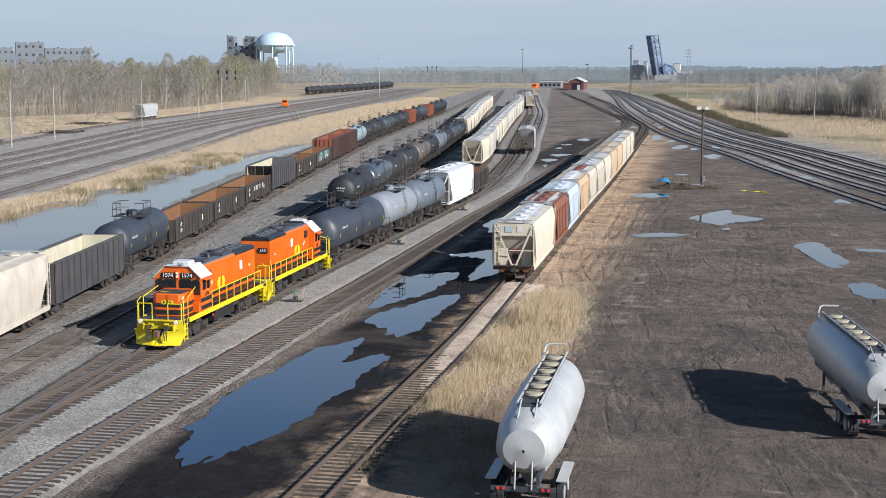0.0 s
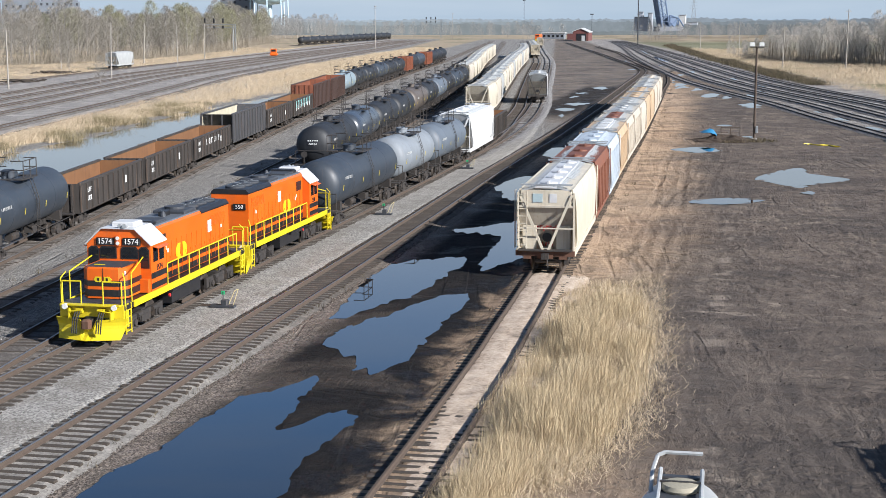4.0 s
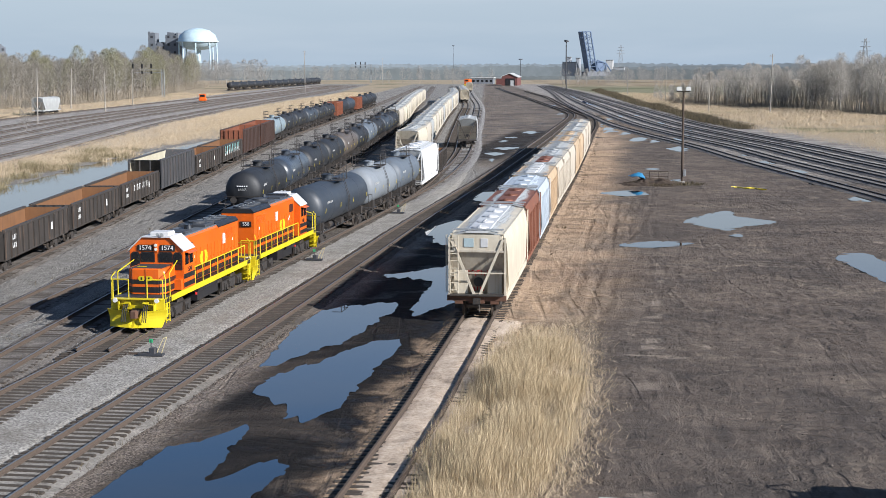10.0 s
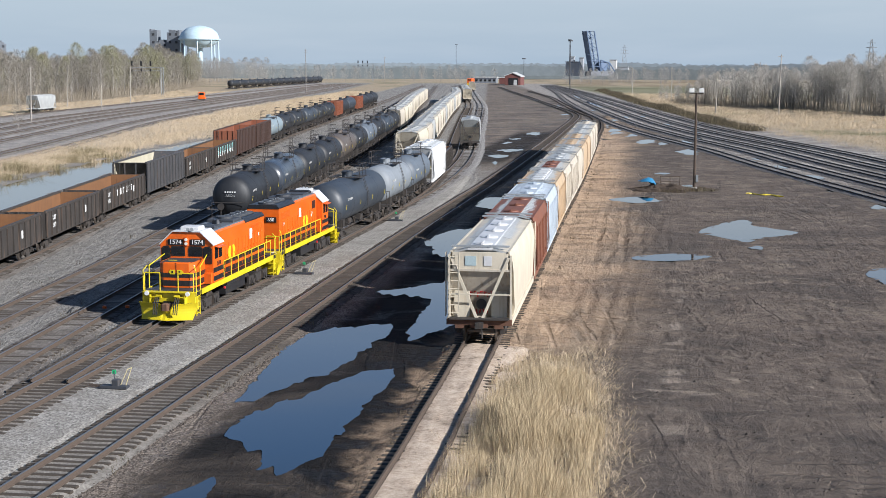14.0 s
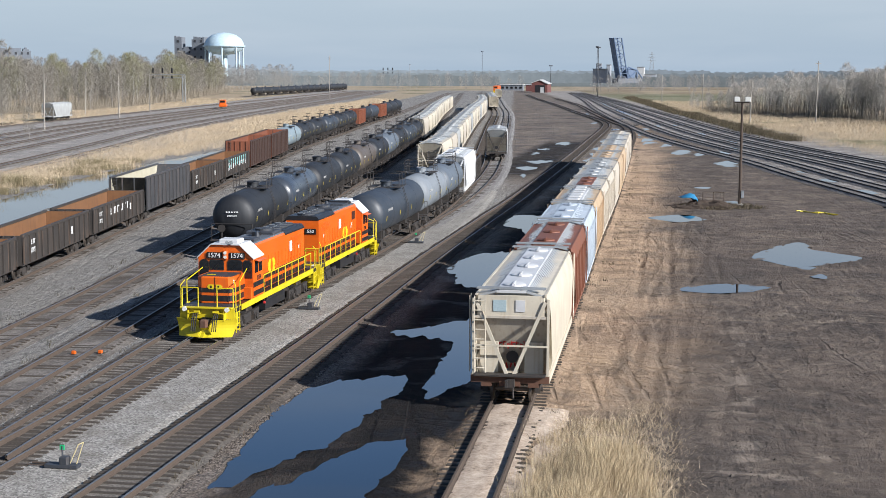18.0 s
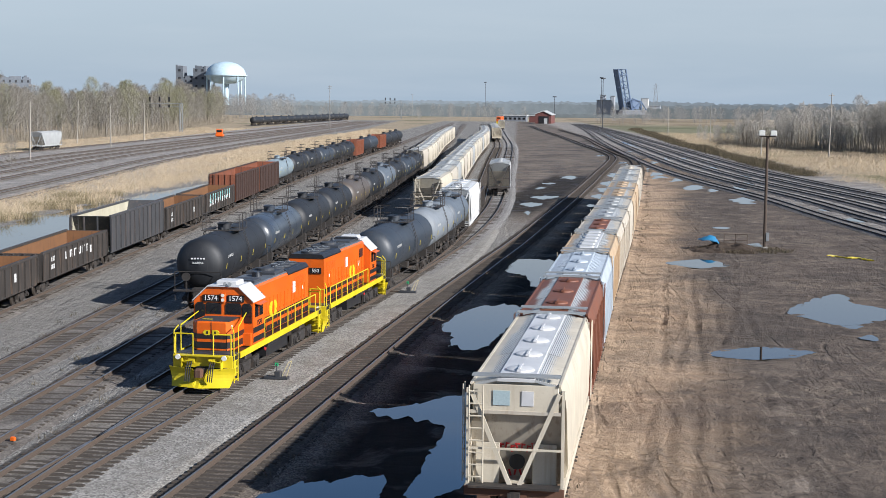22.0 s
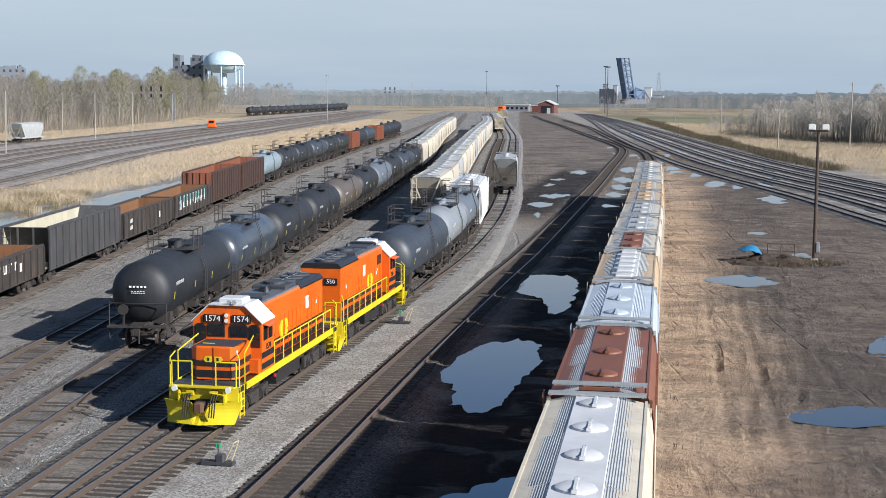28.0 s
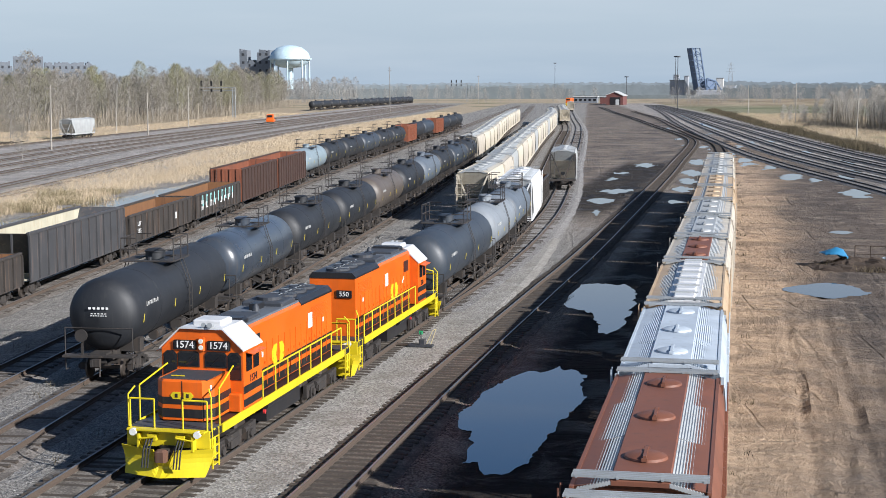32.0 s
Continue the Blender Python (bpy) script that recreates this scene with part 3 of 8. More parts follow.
def solid(name, form, mat, label, category, m=None, kind="", smooth=False, group=""):
    ob = new(name, form.mesh(name, mat, smooth))
    if m is not None:
        ob.matrix_basis = m
    return tagged(ob, label, category, group, kind)


def curve_points(ctrl, step=2.0):
    """A smooth line through the control points (x, y), with points every few metres."""
    c = [Vector((*p, 0)) for p in ctrl]
    c = [c[0] * 2 - c[1]] + c + [c[-1] * 2 - c[-2]]
    out = []
    for p0, p1, p2, p3 in zip(c, c[1:], c[2:], c[3:]):
        n = max(1, int((p2 - p1).length / step))
        for i in range(n):
            t = i / n
            out.append(0.5 * (2 * p1 + (p2 - p0) * t + (2 * p0 - 5 * p1 + 4 * p2 - p3) * t * t + (3 * p1 - p0 - 3 * p2 + p3) * t**3))
    return out + [c[-2]]


class Track:
    def __init__(self, ctrl):
        self.p = curve_points(ctrl)
        self.s = [0.0]
        for a, b in zip(self.p, self.p[1:]):
            self.s.append(self.s[-1] + (b - a).length)
        self.y = [p.y for p in self.p]

    def s_at_y(self, y):
        return float(np.interp(y, self.y, self.s))

    def at(self, s):
        """The place at a length along the track, and its heading in degrees."""
        x = float(np.interp(s, self.s, [p.x for p in self.p]))
        y = float(np.interp(s, self.s, self.y))
        a, b = max(0, s - 4), min(self.s[-1], s + 4)
        dx = np.interp(b, self.s, [p.x for p in self.p]) - np.interp(a, self.s, [p.x for p in self.p])
        dy = np.interp(b, self.s, self.y) - np.interp(a, self.s, self.y)
        return x, y, math.degrees(math.atan2(-dx, dy))

    def car(self, y, length):
        """The pose of a car whose near end stands at y."""
        x, yy, rz = self.at(self.s_at_y(y) + length / 2)
        return pose(x, yy, RAIL, 0, 0, rz)


RAIL = 0.30
BED = 0.10

# ---------------------------------------------------------------- tracks of the yard
T0 = Track([(1.2, -130), (0.7, -40), (0.45, 30), (0.1, 48), (-0.25, 60), (-0.9, 85), (-1.6, 110), (-2.5, 150), (-4.2, 205), (-5.9, 256), (-7.2, 295), (-10.4, 343), (-16, 381), (-26.7, 460), (-39.6, 560), (-59, 680), (-88, 900)])
T1 = Track([(-10.2, -130), (-10.4, -40), (-10.7, 40), (-10.75, 60), (-11.0, 80), (-11.3, 103), (-11.3, 130), (-11.3, 155), (-12.2, 225), (-13.2, 273), (-15.2, 348), (-20, 391), (-31.4, 458), (-47.4, 556), (-70, 688), (-104, 900)])
T2 = Track([(-14.5, -130), (-15.2, -40), (-15.8, 40), (-16.05, 60), (-16.1, 90), (-16.2, 118), (-17.1, 140), (-18.7, 160), (-20.6, 178), (-23, 200), (-26.6, 227), (-31, 260), (-41.5, 340), (-55, 444), (-70, 540), (-100, 740), (-125, 900)])
T2B = Track([(-16.2, 118), (-16.3, 140), (-17.2, 160), (-18.9, 182), (-21.2, 204), (-23.6, 224), (-28.3, 260), (-38, 340), (-51.5, 444), (-66, 540), (-96, 740), (-121, 900)])
T3 = Track([(-15.2, -130), (-15.6, 20), (-16.1, 45), (-17.6, 68), (-19.2, 95), (-21.4, 130), (-25, 180), (-30.9, 226), (-35.3, 259.5), (-45.8, 340), (-59, 444.5), (-74, 540), (-104, 740), (-129, 900)])
T4 = Track([(-3, -130), (-13, -10), (-18.4, 40), (-20.5, 61), (-22.5, 81.5), (-24.6, 100), (-28, 130), (-31.6, 162), (-34.8, 190), (-38.8, 223), (-41.2, 245), (-47.2, 290), (-55.8, 345), (-63, 392), (-77, 489), (-94, 600), (-118, 760), (-140, 900)])
T4B = Track([(-8, -130), (-18, -10), (-23.4, 45), (-25.4, 65), (-27.1, 82), (-29.5, 101), (-33, 131), (-36.6, 163), (-39.8, 191), (-44, 223), (-47.4, 245), (-54, 290), (-62.8, 345), (-70.5, 392), (-85, 489), (-102, 600), (-126, 760), (-148, 900)])
T5 = Track([(-6, -130), (-20, -10), (-28.6, 50), (-34, 83), (-39.8, 118), (-42.9, 138), (-46, 158), (-49, 177), (-52, 196), (-55.2, 216), (-57.9, 234), (-60.6, 253), (-66.6, 300), (-73, 350), (-82.5, 430), (-100, 560), (-122, 720), (-146, 900)])
LEFT = [(-20, -130), (-47, 20), (-68, 125), (-81, 196), (-92, 250), (-104.5, 313), (-125, 455), (-146, 614), (-164, 740), (-186, 900)]
LEFTYARD = [Track([(x + o * (1 - max(0, y - 300) / 1400), y) for x, y in LEFT]) for o in (-1, -6.2, -15, -20.5, -26, -31.5, -44)]
RIGHT = [(60, -20), (34, 110), (19.7, 181), (13.2, 218), (2.7, 268), (-7.4, 330), (-27, 487), (-48, 684), (-74, 900)]
RIGHTYARD = [Track([(x + o * (1 - max(0, y - 450) / 700), y) for x, y in RIGHT]) for o in (0, 5.2, 9.8, 14.4, 19.0)]


def strip(track, left, right, z, y0, y1, rag=0.0, z2=None):
    """A flat band along a track, from left to right of its centre line, with a sloped shoulder down to z2."""
    f = Form()
    pts = [p for p in track.p if y0 <= p.y <= y1]
    vs, fs = [], []
    for i, p in enumerate(pts):
        q = pts[min(i + 1, len(pts) - 1)] - pts[max(i - 1, 0)]
        n = Vector((q.y, -q.x, 0)).normalized()
        j = [random.uniform(-rag, rag) for _ in range(2)]
        low = z if z2 is None else z2
        for d, h in ((left - 0.5 + j[0], low), (left, z), (right, z), (right + 0.5 + j[1], low)):
            vs.append((p.x + n.x * d, p.y + n.y * d, h))
    for i in range(len(pts) - 1):
        fs += [(4 * i + k, 4 * i + k + 1, 4 * i + k + 5, 4 * i + k + 4) for k in range(3)]
    return f.add(vs, fs)


def rails(track, y0, y1, name, gauge=1.5, z=RAIL, head=RAILTOP):
    """A pair of rails along a track: head, web and foot."""
    prof = [(-0.07, -0.18), (0.07, -0.18), (0.07, -0.15), (0.015, -0.12), (0.015, -0.05), (0.037, -0.035), (0.037, 0), (-0.037, 0), (-0.037, -0.035), (-0.015, -0.05), (-0.015, -0.12), (-0.07, -0.15)]
    pts = [p for p in track.p if y0 <= p.y <= y1]
    holder = thing(name, "pair of rusty steel rails with polished heads", "rail", kind="structure")
    for side in (-1, 1):
        for top in (0, 1):
            pr = [(-0.036, 0.0), (0.036, 0.0), (0.036, 0.006), (-0.036, 0.006)] if top else prof
            vs, fs, k = [], [], len(pr)
            for i, p in enumerate(pts):
                q = pts[min(i + 1, len(pts) - 1)] - pts[max(i - 1, 0)]
                n = Vector((q.y, -q.x, 0)).normalized() * 1.0
                for u, w in pr:
                    d = side * gauge / 2 + u
                    vs.append((p.x + n.x * d, p.y + n.y * d, z + w))
            for i in range(len(pts) - 1):
                fs += [(i * k + j, i * k + (j + 1) % k, (i + 1) * k + (j + 1) % k, (i + 1) * k + j) for j in range(k)]
            part("rail_head" if top else "rail", Form().add(vs, fs), head if top else RAILSIDE, holder)
    return holder


TIE_FORM = Form().soft(0, 0, -0.09, 2.6, 0.23, 0.18, 0.015)
TIE_MESH = TIE_FORM.mesh("tie", TIE)


def ties(track, y0, y1, holder, single=False, spacing=0.53, sunk=0.012):
    s, s1 = track.s_at_y(y0), track.s_at_y(y1)
    f = Form()
    while s < s1:
        x, y, rz = track.at(s)
        m = pose(x + random.uniform(-0.06, 0.06), y, RAIL - 0.165 + random.uniform(-sunk, 0.006), 0, 0, rz + random.uniform(-1.2, 1.2))
        if single:
            part("tie", TIE_MESH, TIE, holder, at=m)
        else:
            f.add([m @ Vector(v) for v in TIE_FORM.v], TIE_FORM.f)
        s += spacing * random.uniform(0.93, 1.07)
    if not single:
        ob = part("ties", f, TIE, holder)
        ob["kind"] = "stuff"


BEDS = []


def bed(track, y0, y1, mat, width=1.75, label="crushed grey stone ballast under the track", h=BED + 0.04):
    BEDS.append(track)
    k = len(BEDS) * 0.0009
    return solid("track_bed", strip(track, -width, width, h - 0.03 + k, y0, y1, 0.12, 0.004 + k), mat, label, "ballast", kind="structure")


for i, (tr, y0, y1, mat, near) in enumerate((
    (T0, -120, 700, SOIL, (30, 60)), (T1, -120, 800, BROWNBED, (20, 110)), (T2, -120, 850, OILYBED, (40, 76)),
    (T2B, 121, 850, BALLAST, None), (T3, 48, 850, OILYBED, (52, 90)), (T4, -120, 850, OLDBED, (56, 100)),
    (T4B, -120, 850, OLDBED, None), (T5, -120, 850, OLDBED, None))):
    bed(tr, y0, y1, mat, 1.1 if tr in (T1, T2, T3, T4, T4B, T5) else 1.75 if tr is T2B else 1.3)
    hold = rails(tr, y0, y1, "track_rails", head=RAILSIDE if tr is T0 else RAILTOP)
    deep = 0.012 if tr in (T0, T1, T2) else 0.03 if tr is T3 else 0.045
    if near:
        ties(tr, y0, near[0], hold, sunk=deep), ties(tr, near[1], min(y1, 420), hold, sunk=deep)
        ties(tr, near[0], near[1], hold, True, sunk=deep)
    else:
        ties(tr, y0, min(y1, 420), hold, sunk=deep)
for tr in LEFTYARD + RIGHTYARD:
    bed(tr, 0, 880, YARDBED, 0.95, "worn brown-grey bed under the track", BED + 0.09)
    hold = rails(tr, 0, 880, "track_rails")


def relief(x, y):
    """Height of the soil: wheel ruts and clods in the trodden yard, streaky mud between the tracks, hollows under the puddles."""
    step = lambda v, a, b: min(1.0, max(0.0, (v - a) / (b - a)))
    yard = step(x + 0.021 * y - 1.1, 1.2, 2.6) * step(x, 30.0, 27.0) * step(y, 8.0, 14.0) * step(y, 172.0, 160.0)
    mud = step(x, -9.0, -8.3) * step(x + 0.021 * y, -0.6, -1.2) * step(y, -46.0, -40.0) * step(y, 150.0, 140.0)
    if yard <= 0 and mud <= 0:
        return 0.0
    p = Vector((x, y, 0))
    h = 0.0
    if yard > 0:
        calm = 0.45 if x < 11 and y > 55 else 1.0
        h += 0.055 * noise.noise(p * 0.55) + calm * (0.042 * noise.noise(p * 1.5) + 0.024 * noise.noise(p * 3.7))
        for cx, cy, rx, ry, ang, pitch, deep in CHURN:
            e = ((x - cx) / rx) ** 2 + ((y - cy) / ry) ** 2
            if e < 1:
                g = x * math.cos(ang) + y * math.sin(ang) + 0.5 * noise.noise(p * 0.35)
                h += deep * (1 - e) * math.sin(6.283 * g / pitch) * (0.6 + noise.noise(p * 0.5 + Vector((9, 0, 0))))
        for k, (x0, lean, bow, y0, y1, deep) in enumerate(RUTS):
            if not y0 < y < y1:
                continue
            xm = x0 + lean * (y - y0) + bow * math.sin((y - y0) / (y1 - y0) * math.pi) + 0.35 * noise.noise((y * 0.09, k * 3.7, 0))
            ends = min(1.0, (y - y0) / 4, (y1 - y) / 4) * (0.55 + 0.9 * max(0.0, 0.4 + noise.noise((y * 0.13, k * 1.9, 5))))
            for side in (-0.95, 0.95):
                d = abs(x - xm - side)
                if d < 0.62:
                    lug = 0.7 + 0.3 * math.sin(y * 7.0 + (x - xm) * 5.0)
                    h += ends * deep * lug * (-math.exp(-(d / 0.2) ** 2) + 0.75 * math.exp(-((d - 0.38) / 0.12) ** 2))
        for k, (y0, lean, bow, x0, x1, deep) in enumerate(ARCS):
            if not x0 < x < x1:
                continue
            ym = y0 + lean * (x - x0) + bow * math.sin((x - x0) / (x1 - x0) * math.pi) + 0.5 * noise.noise((x * 0.2, k * 2.3, 1))
            ends = min(1.0, (x - x0) / 2, (x1 - x) / 2)
            for side in (-0.95, 0.95):
                d = abs(y - ym - side)
                if d < 0.7:
                    h += ends * deep * (-math.exp(-(d / 0.24) ** 2) + 0.7 * math.exp(-((d - 0.44) / 0.14) ** 2))
        h *= yard * (1.3 if 50 < y < 130 and x < 12 else 1.0)
    if mud > 0:
        h += mud * (0.035 * noise.noise((x * 0.9, y * 0.25, 3)) + 0.022 * noise.noise((x * 2.6, y * 0.55, 7)) + 0.012 * noise.noise((x * 5, y * 2.0, 2)))
    for (xa, xb, ya, yb), ring in zip(POOLS, PUDDLES):
        if xa < x < xb and ya < y < yb:
            inside, near = False, 9.0
            for (x1, y1), (x2, y2) in zip(ring, ring[1:] + ring[:1]):
                if (y1 > y) != (y2 > y) and x < (x2 - x1) * (y - y1) / (y2 - y1) + x1:
                    inside = not inside
                t = max(0.0, min(1.0, ((x - x1) * (x2 - x1) + (y - y1) * (y2 - y1)) / ((x2 - x1) ** 2 + (y2 - y1) ** 2)))
                near = min(near, math.hypot(x - x1 - t * (x2 - x1), (y - y1 - t * (y2 - y1)) * 0.5))
            h -= 0.055 * step(near if inside else -near, -0.25, 0.45)
    return max(-0.1, min(0.14, h))


# patches churned by tracked machines (centre, reach, angle, pitch, depth)
CHURN = [(16, 64, 6, 16, 0.5, 0.9, 0.05), (12.5, 82, 4, 10, -0.4, 0.9, 0.045), (5.6, 67, 1.8, 6, 1.2, 1.3, 0.075), (7.0, 78, 2.5, 8, 1.35, 1.4, 0.06), (18, 46, 4, 9, 0.7, 0.9, 0.04), (12, 34, 3, 7, 0.2, 0.9, 0.04), (5.0, 92, 2.0, 8, 1.3, 1.5, 0.06), (20, 100, 5, 12, 0.6, 1.0, 0.045)]
# wheel lines down the yard (start x, lean, bow, from y, to y, depth) and turning tracks across it
RUTS = [(4.0, -0.012, 0.4, 58, 128, 0.05), (5.2, -0.02, -0.6, 66, 160, 0.05), (6.6, 0.005, 0.5, 50, 112, 0.045), (8.6, 0.0, 0.3, 24, 92, 0.022),
        (10.4, 0.02, -0.8, 18, 88, 0.028), (12.5, 0.05, 1.4, 22, 98, 0.03), (15.5, 0.02, -1.8, 15, 80, 0.03), (18.0, -0.06, 1.5, 28, 130, 0.03),
        (4.6, 0.03, 0.8, 84, 150, 0.05), (13.0, -0.05, 2.0, 110, 165, 0.03), (20.5, 0.0, -1.0, 60, 140, 0.025)]
ARCS = [(62, 0.9, 5.0, 4, 22, 0.04), (74, 0.5, 4.0, 5, 24, 0.035), (84, -0.3, 3.0, 3, 19, 0.04), (70, 1.2, 2.0, 10, 27, 0.035), (55, 0.7, -3.0, 9, 27, 0.03),
        (120, 0.2, 3.0, 3, 26, 0.03), (98, -0.2, -3.0, 3, 18, 0.035), (30, 0.8, 3.0, 9, 26, 0.035), (36, 0.5, -2.0, 10, 25, 0.03)]


def blob(pts, z, name="puddle", rag=0.25, mat=None, label="still rainwater puddle mirroring the sky"):
    """A flat sheet with an uneven shore through a few corners."""
    c = [Vector((*p, 0)) for p in pts]
    n = len(c)
    ring = []
    for i in range(n):
        p0, p1, p2, p3 = (c[(i + k) % n] for k in (-1, 0, 1, 2))
        m = max(3, int((p2 - p1).length / 0.18))
        for k in range(m):
            t = k / m
            q = 0.5 * (2 * p1 + (p2 - p0) * t + (2 * p0 - 5 * p1 + 4 * p2 - p3) * t * t + (3 * p1 - p0 - 3 * p2 + p3) * t**3)
            w = noise.noise_vector(q * 0.45) * rag * 1.5 + noise.noise_vector(q * 1.7) * rag * 0.6 + noise.noise_vector(q * 5.0) * rag * 0.25
            # streaky fingers along the wheel tracks
            finger = noise.noise((q.x * 2.3, q.y * 0.3, 4.0)) * rag * (3.2 if q.x < 0 else 0.3)
            ring.append((q.x + w.x, q.y + w.y * 1.6 + finger, z))
    n = len(ring)
    flat, _, faces, *_ = geometry.delaunay_2d_cdt([Vector(p[:2]) for p in ring], [(i, (i + 1) % n) for i in range(n)], [tuple(range(n))], 1, 1e-4)
    faces = [tuple(g) if (flat[g[1]] - flat[g[0]]).cross(flat[g[2]] - flat[g[0]]) > 0 else tuple(g[::-1]) for g in faces]
    return solid(name, Form().add([(p.x, p.y, z) for p in flat], faces), mat or WATER, label, "puddle", kind="structure")


PUDDLES = [
    [(-10.4, 133), (-8.7, 135.5), (-6.3, 133.5), (-5.7, 126), (-5.9, 117.5), (-6.9, 119), (-7.4, 123), (-9.4, 126)],
    [(-9.4, 99.6), (-8.6, 106.7), (-6.3, 108), (-5.3, 102.6), (-5.8, 96.5), (-5.9, 92), (-7.9, 92.5), (-8.7, 96)],
    [(-8.1, 75), (-6.4, 77.5), (-3.2, 81.6), (-2.6, 72), (-2.5, 66), (-3.8, 61.4), (-4.4, 68), (-5.0, 73.4)],
    [(-8.3, 49), (-8.8, 61.6), (-5.7, 65), (-5.2, 63.8), (-5.5, 56.3), (-6.9, 50.2)],
    [(-7.0, 44), (-5.8, 49.4), (-3.3, 55.4), (-3.0, 45.2), (-3.5, 38.6), (-5.2, 41)],
    [(-8.2, 20), (-8.0, 28), (-7.1, 34.8), (-5.6, 37), (-5.0, 31.5), (-3.2, 33.5), (-3.0, 27), (-3.6, 16), (-6, 10)],
    [(-8.7, -50), (-8.5, -20), (-8.0, 1), (-5.6, 4), (-3.6, 0), (-2.4, -12), (-3.0, -48)],
    [(5.3, 93), (8.1, 95.2), (11.1, 94.4), (8.1, 91.3)],
    [(10.5, 110), (14.2, 119), (15.0, 114), (17.9, 110), (14.0, 104.8), (11.8, 106)],
    [(2.4, 135.2), (5, 138.5), (7.3, 134.6), (4.8, 132)],
    [(20.4, 88.5), (22.6, 90.2), (23.4, 84), (24.4, 77.7), (22.9, 73.6), (21.6, 80)], [(23.6, 65.3), (25.1, 66.3), (26.1, 60.5), (24.5, 58.6), (23.6, 61.3)], [(25.6, 86.8), (28.9, 86.2), (28.8, 84.6), (26, 85.2)],
    [(9.2, 153), (10.2, 154), (10.6, 151), (9.6, 150.6)], [(13.5, 100), (14.6, 100.8), (14.5, 98.6)], [(13.2, 104.5), (14.4, 104.6), (14, 102.6)],
    [(-17.6, 214), (-14.6, 216), (-14.4, 211), (-16.8, 209)],
    [(-9.2, 282), (-8.2, 300), (-7.4, 294), (-8.2, 280)], [(-9.6, 308), (-8.6, 325), (-8.0, 318), (-8.7, 306)],
    [(9, 215), (11, 222), (12, 214), (10.5, 208)], [(2, 240), (3.5, 250), (5, 244), (3.5, 236)],
    [(-11.4, 276.5), (-10.7, 285.7), (-9.1, 276.6), (-9.8, 268)], [(-11.0, 248.3), (-10, 256), (-7.8, 248.5), (-8.9, 241)],
    [(-10.4, 231.7), (-9.5, 237.8), (-7.8, 231.8), (-8.8, 226)], [(-10.4, 217.4), (-9.3, 222.0), (-7.6, 217.6), (-8.7, 213)], [(-9.3, 199.1), (-8.5, 201.7), (-7.4, 199.2), (-8.2, 196.7)],
    [(-19.3, 266), (-18, 271.9), (-15.7, 266.2), (-17.1, 260.5)], [(-20.2, 246.5), (-19.3, 249.3), (-17.8, 246.6), (-18.7, 243.8)], [(-17.6, 198.4), (-16.6, 202.3), (-14.7, 198.7), (-15.8, 194.9)],
    [(-19.7, 233.5), (-19.2, 236.7), (-18.1, 233.6), (-18.6, 230.6)], [(-15.3, 185), (-15.2, 187.7), (-14.5, 185), (-14.6, 182.2)], [(-2.6, 286), (-1.2, 289.8), (0.3, 286), (-1.1, 282.3)],
    [(6, 170.1), (7.1, 171.6), (8.1, 170.3), (7, 168.8)],
    [(-22, 500), (-14, 440), (-11, 430), (-15, 470), (-19, 510)], [(-36, 620), (-27, 545), (-24, 540), (-30, 600)],
]
POOLS = [(min(p[0] for p in q) - 0.9, max(p[0] for p in q) + 0.9, min(p[1] for p in q) - 1.5, max(p[1] for p in q) + 1.5) for q in PUDDLES]
# one sheet of soil out to the horizon, close-meshed where its relief shows
gx = [-3500, -1200, -400, -120, -40, -14] + [-9.4 + 0.3 * i for i in range(31)] + [0.6 + 0.22 * i for i in range(128)] + [30.5, 45, 120, 400, 1200, 3500]
gy = [-1500, -400, -120] + [-48 + 1.2 * i for i in range(48)] + [9.6 + 0.36 * i for i in range(424)] + [164, 172, 190, 260, 420, 900, 1800, 3000, 4500]
vs = [(x, y, relief(x, y) if -10 < x < 31 and -47 < y < 173 else 0.0) for y in gy for x in gx]
w = len(gx)
sheet = solid("ground", Form().add(vs, [(j * w + i, j * w + i + 1, (j + 1) * w + i + 1, (j + 1) * w + i) for j in range(len(gy) - 1) for i in range(w - 1)]), SOIL, "muddy dark yard soil with sandy wheel tracks", "ground", kind="structure", smooth=True)
STREAKS = []
for k in range(26):
    y = 235 + 8.5 * k + random.uniform(-4, 4)
    x = float(np.interp(y, [q[1] for q in RIGHT], [q[0] for q in RIGHT])) + random.choice((-6.5, -4.5, -3.2, -2.5, 2.6, 7.4, 12.0))
    lean = -0.16 if y < 330 else -0.12
    n, w = random.uniform(4, 10), random.uniform(0.5, 1.3)
    STREAKS.append([(x - lean * -n, y - n), (x - w, y - n * 0.2), (x + lean * n, y + n), (x + w, y + n * 0.3)])
for k, (dx, y) in enumerate(((25.5, 150), (24.0, 168), (22.0, 185), (20.4, 200), (27.5, 132))):
    STREAKS.append([(dx - 1.2, y), (dx + 0.3, y + 3), (dx + 1.5, y - 1), (dx + 0.2, y - 3)])
for i, p in enumerate(STREAKS):
    blob(p, 0.012 + 0.0006 * (i % 12), rag=0.4)
for i, p in enumerate(PUDDLES):
    blob(p, 0.010 + 0.0006 * (i % 12), rag=0.6 if p[0][1] > 205 else 0.3 if p[0][0] < 0 else 0.2)
LEFTBANK = ([20, 64, 77, 91, 106, 112, 132, 145, 157, 179, 197, 226, 240], [-36, -50.2, -55, -60.5, -63.6, -61, -61.6, -62.2, -65, -67.4, -68.4, -69.6, -70])
RIGHTBANK = ([20, 72, 102, 137, 167, 200, 226, 240], [-27.5, -38.5, -46.5, -54.2, -58.9, -64, -67, -69])
f, vs, n = Form(), [], 260
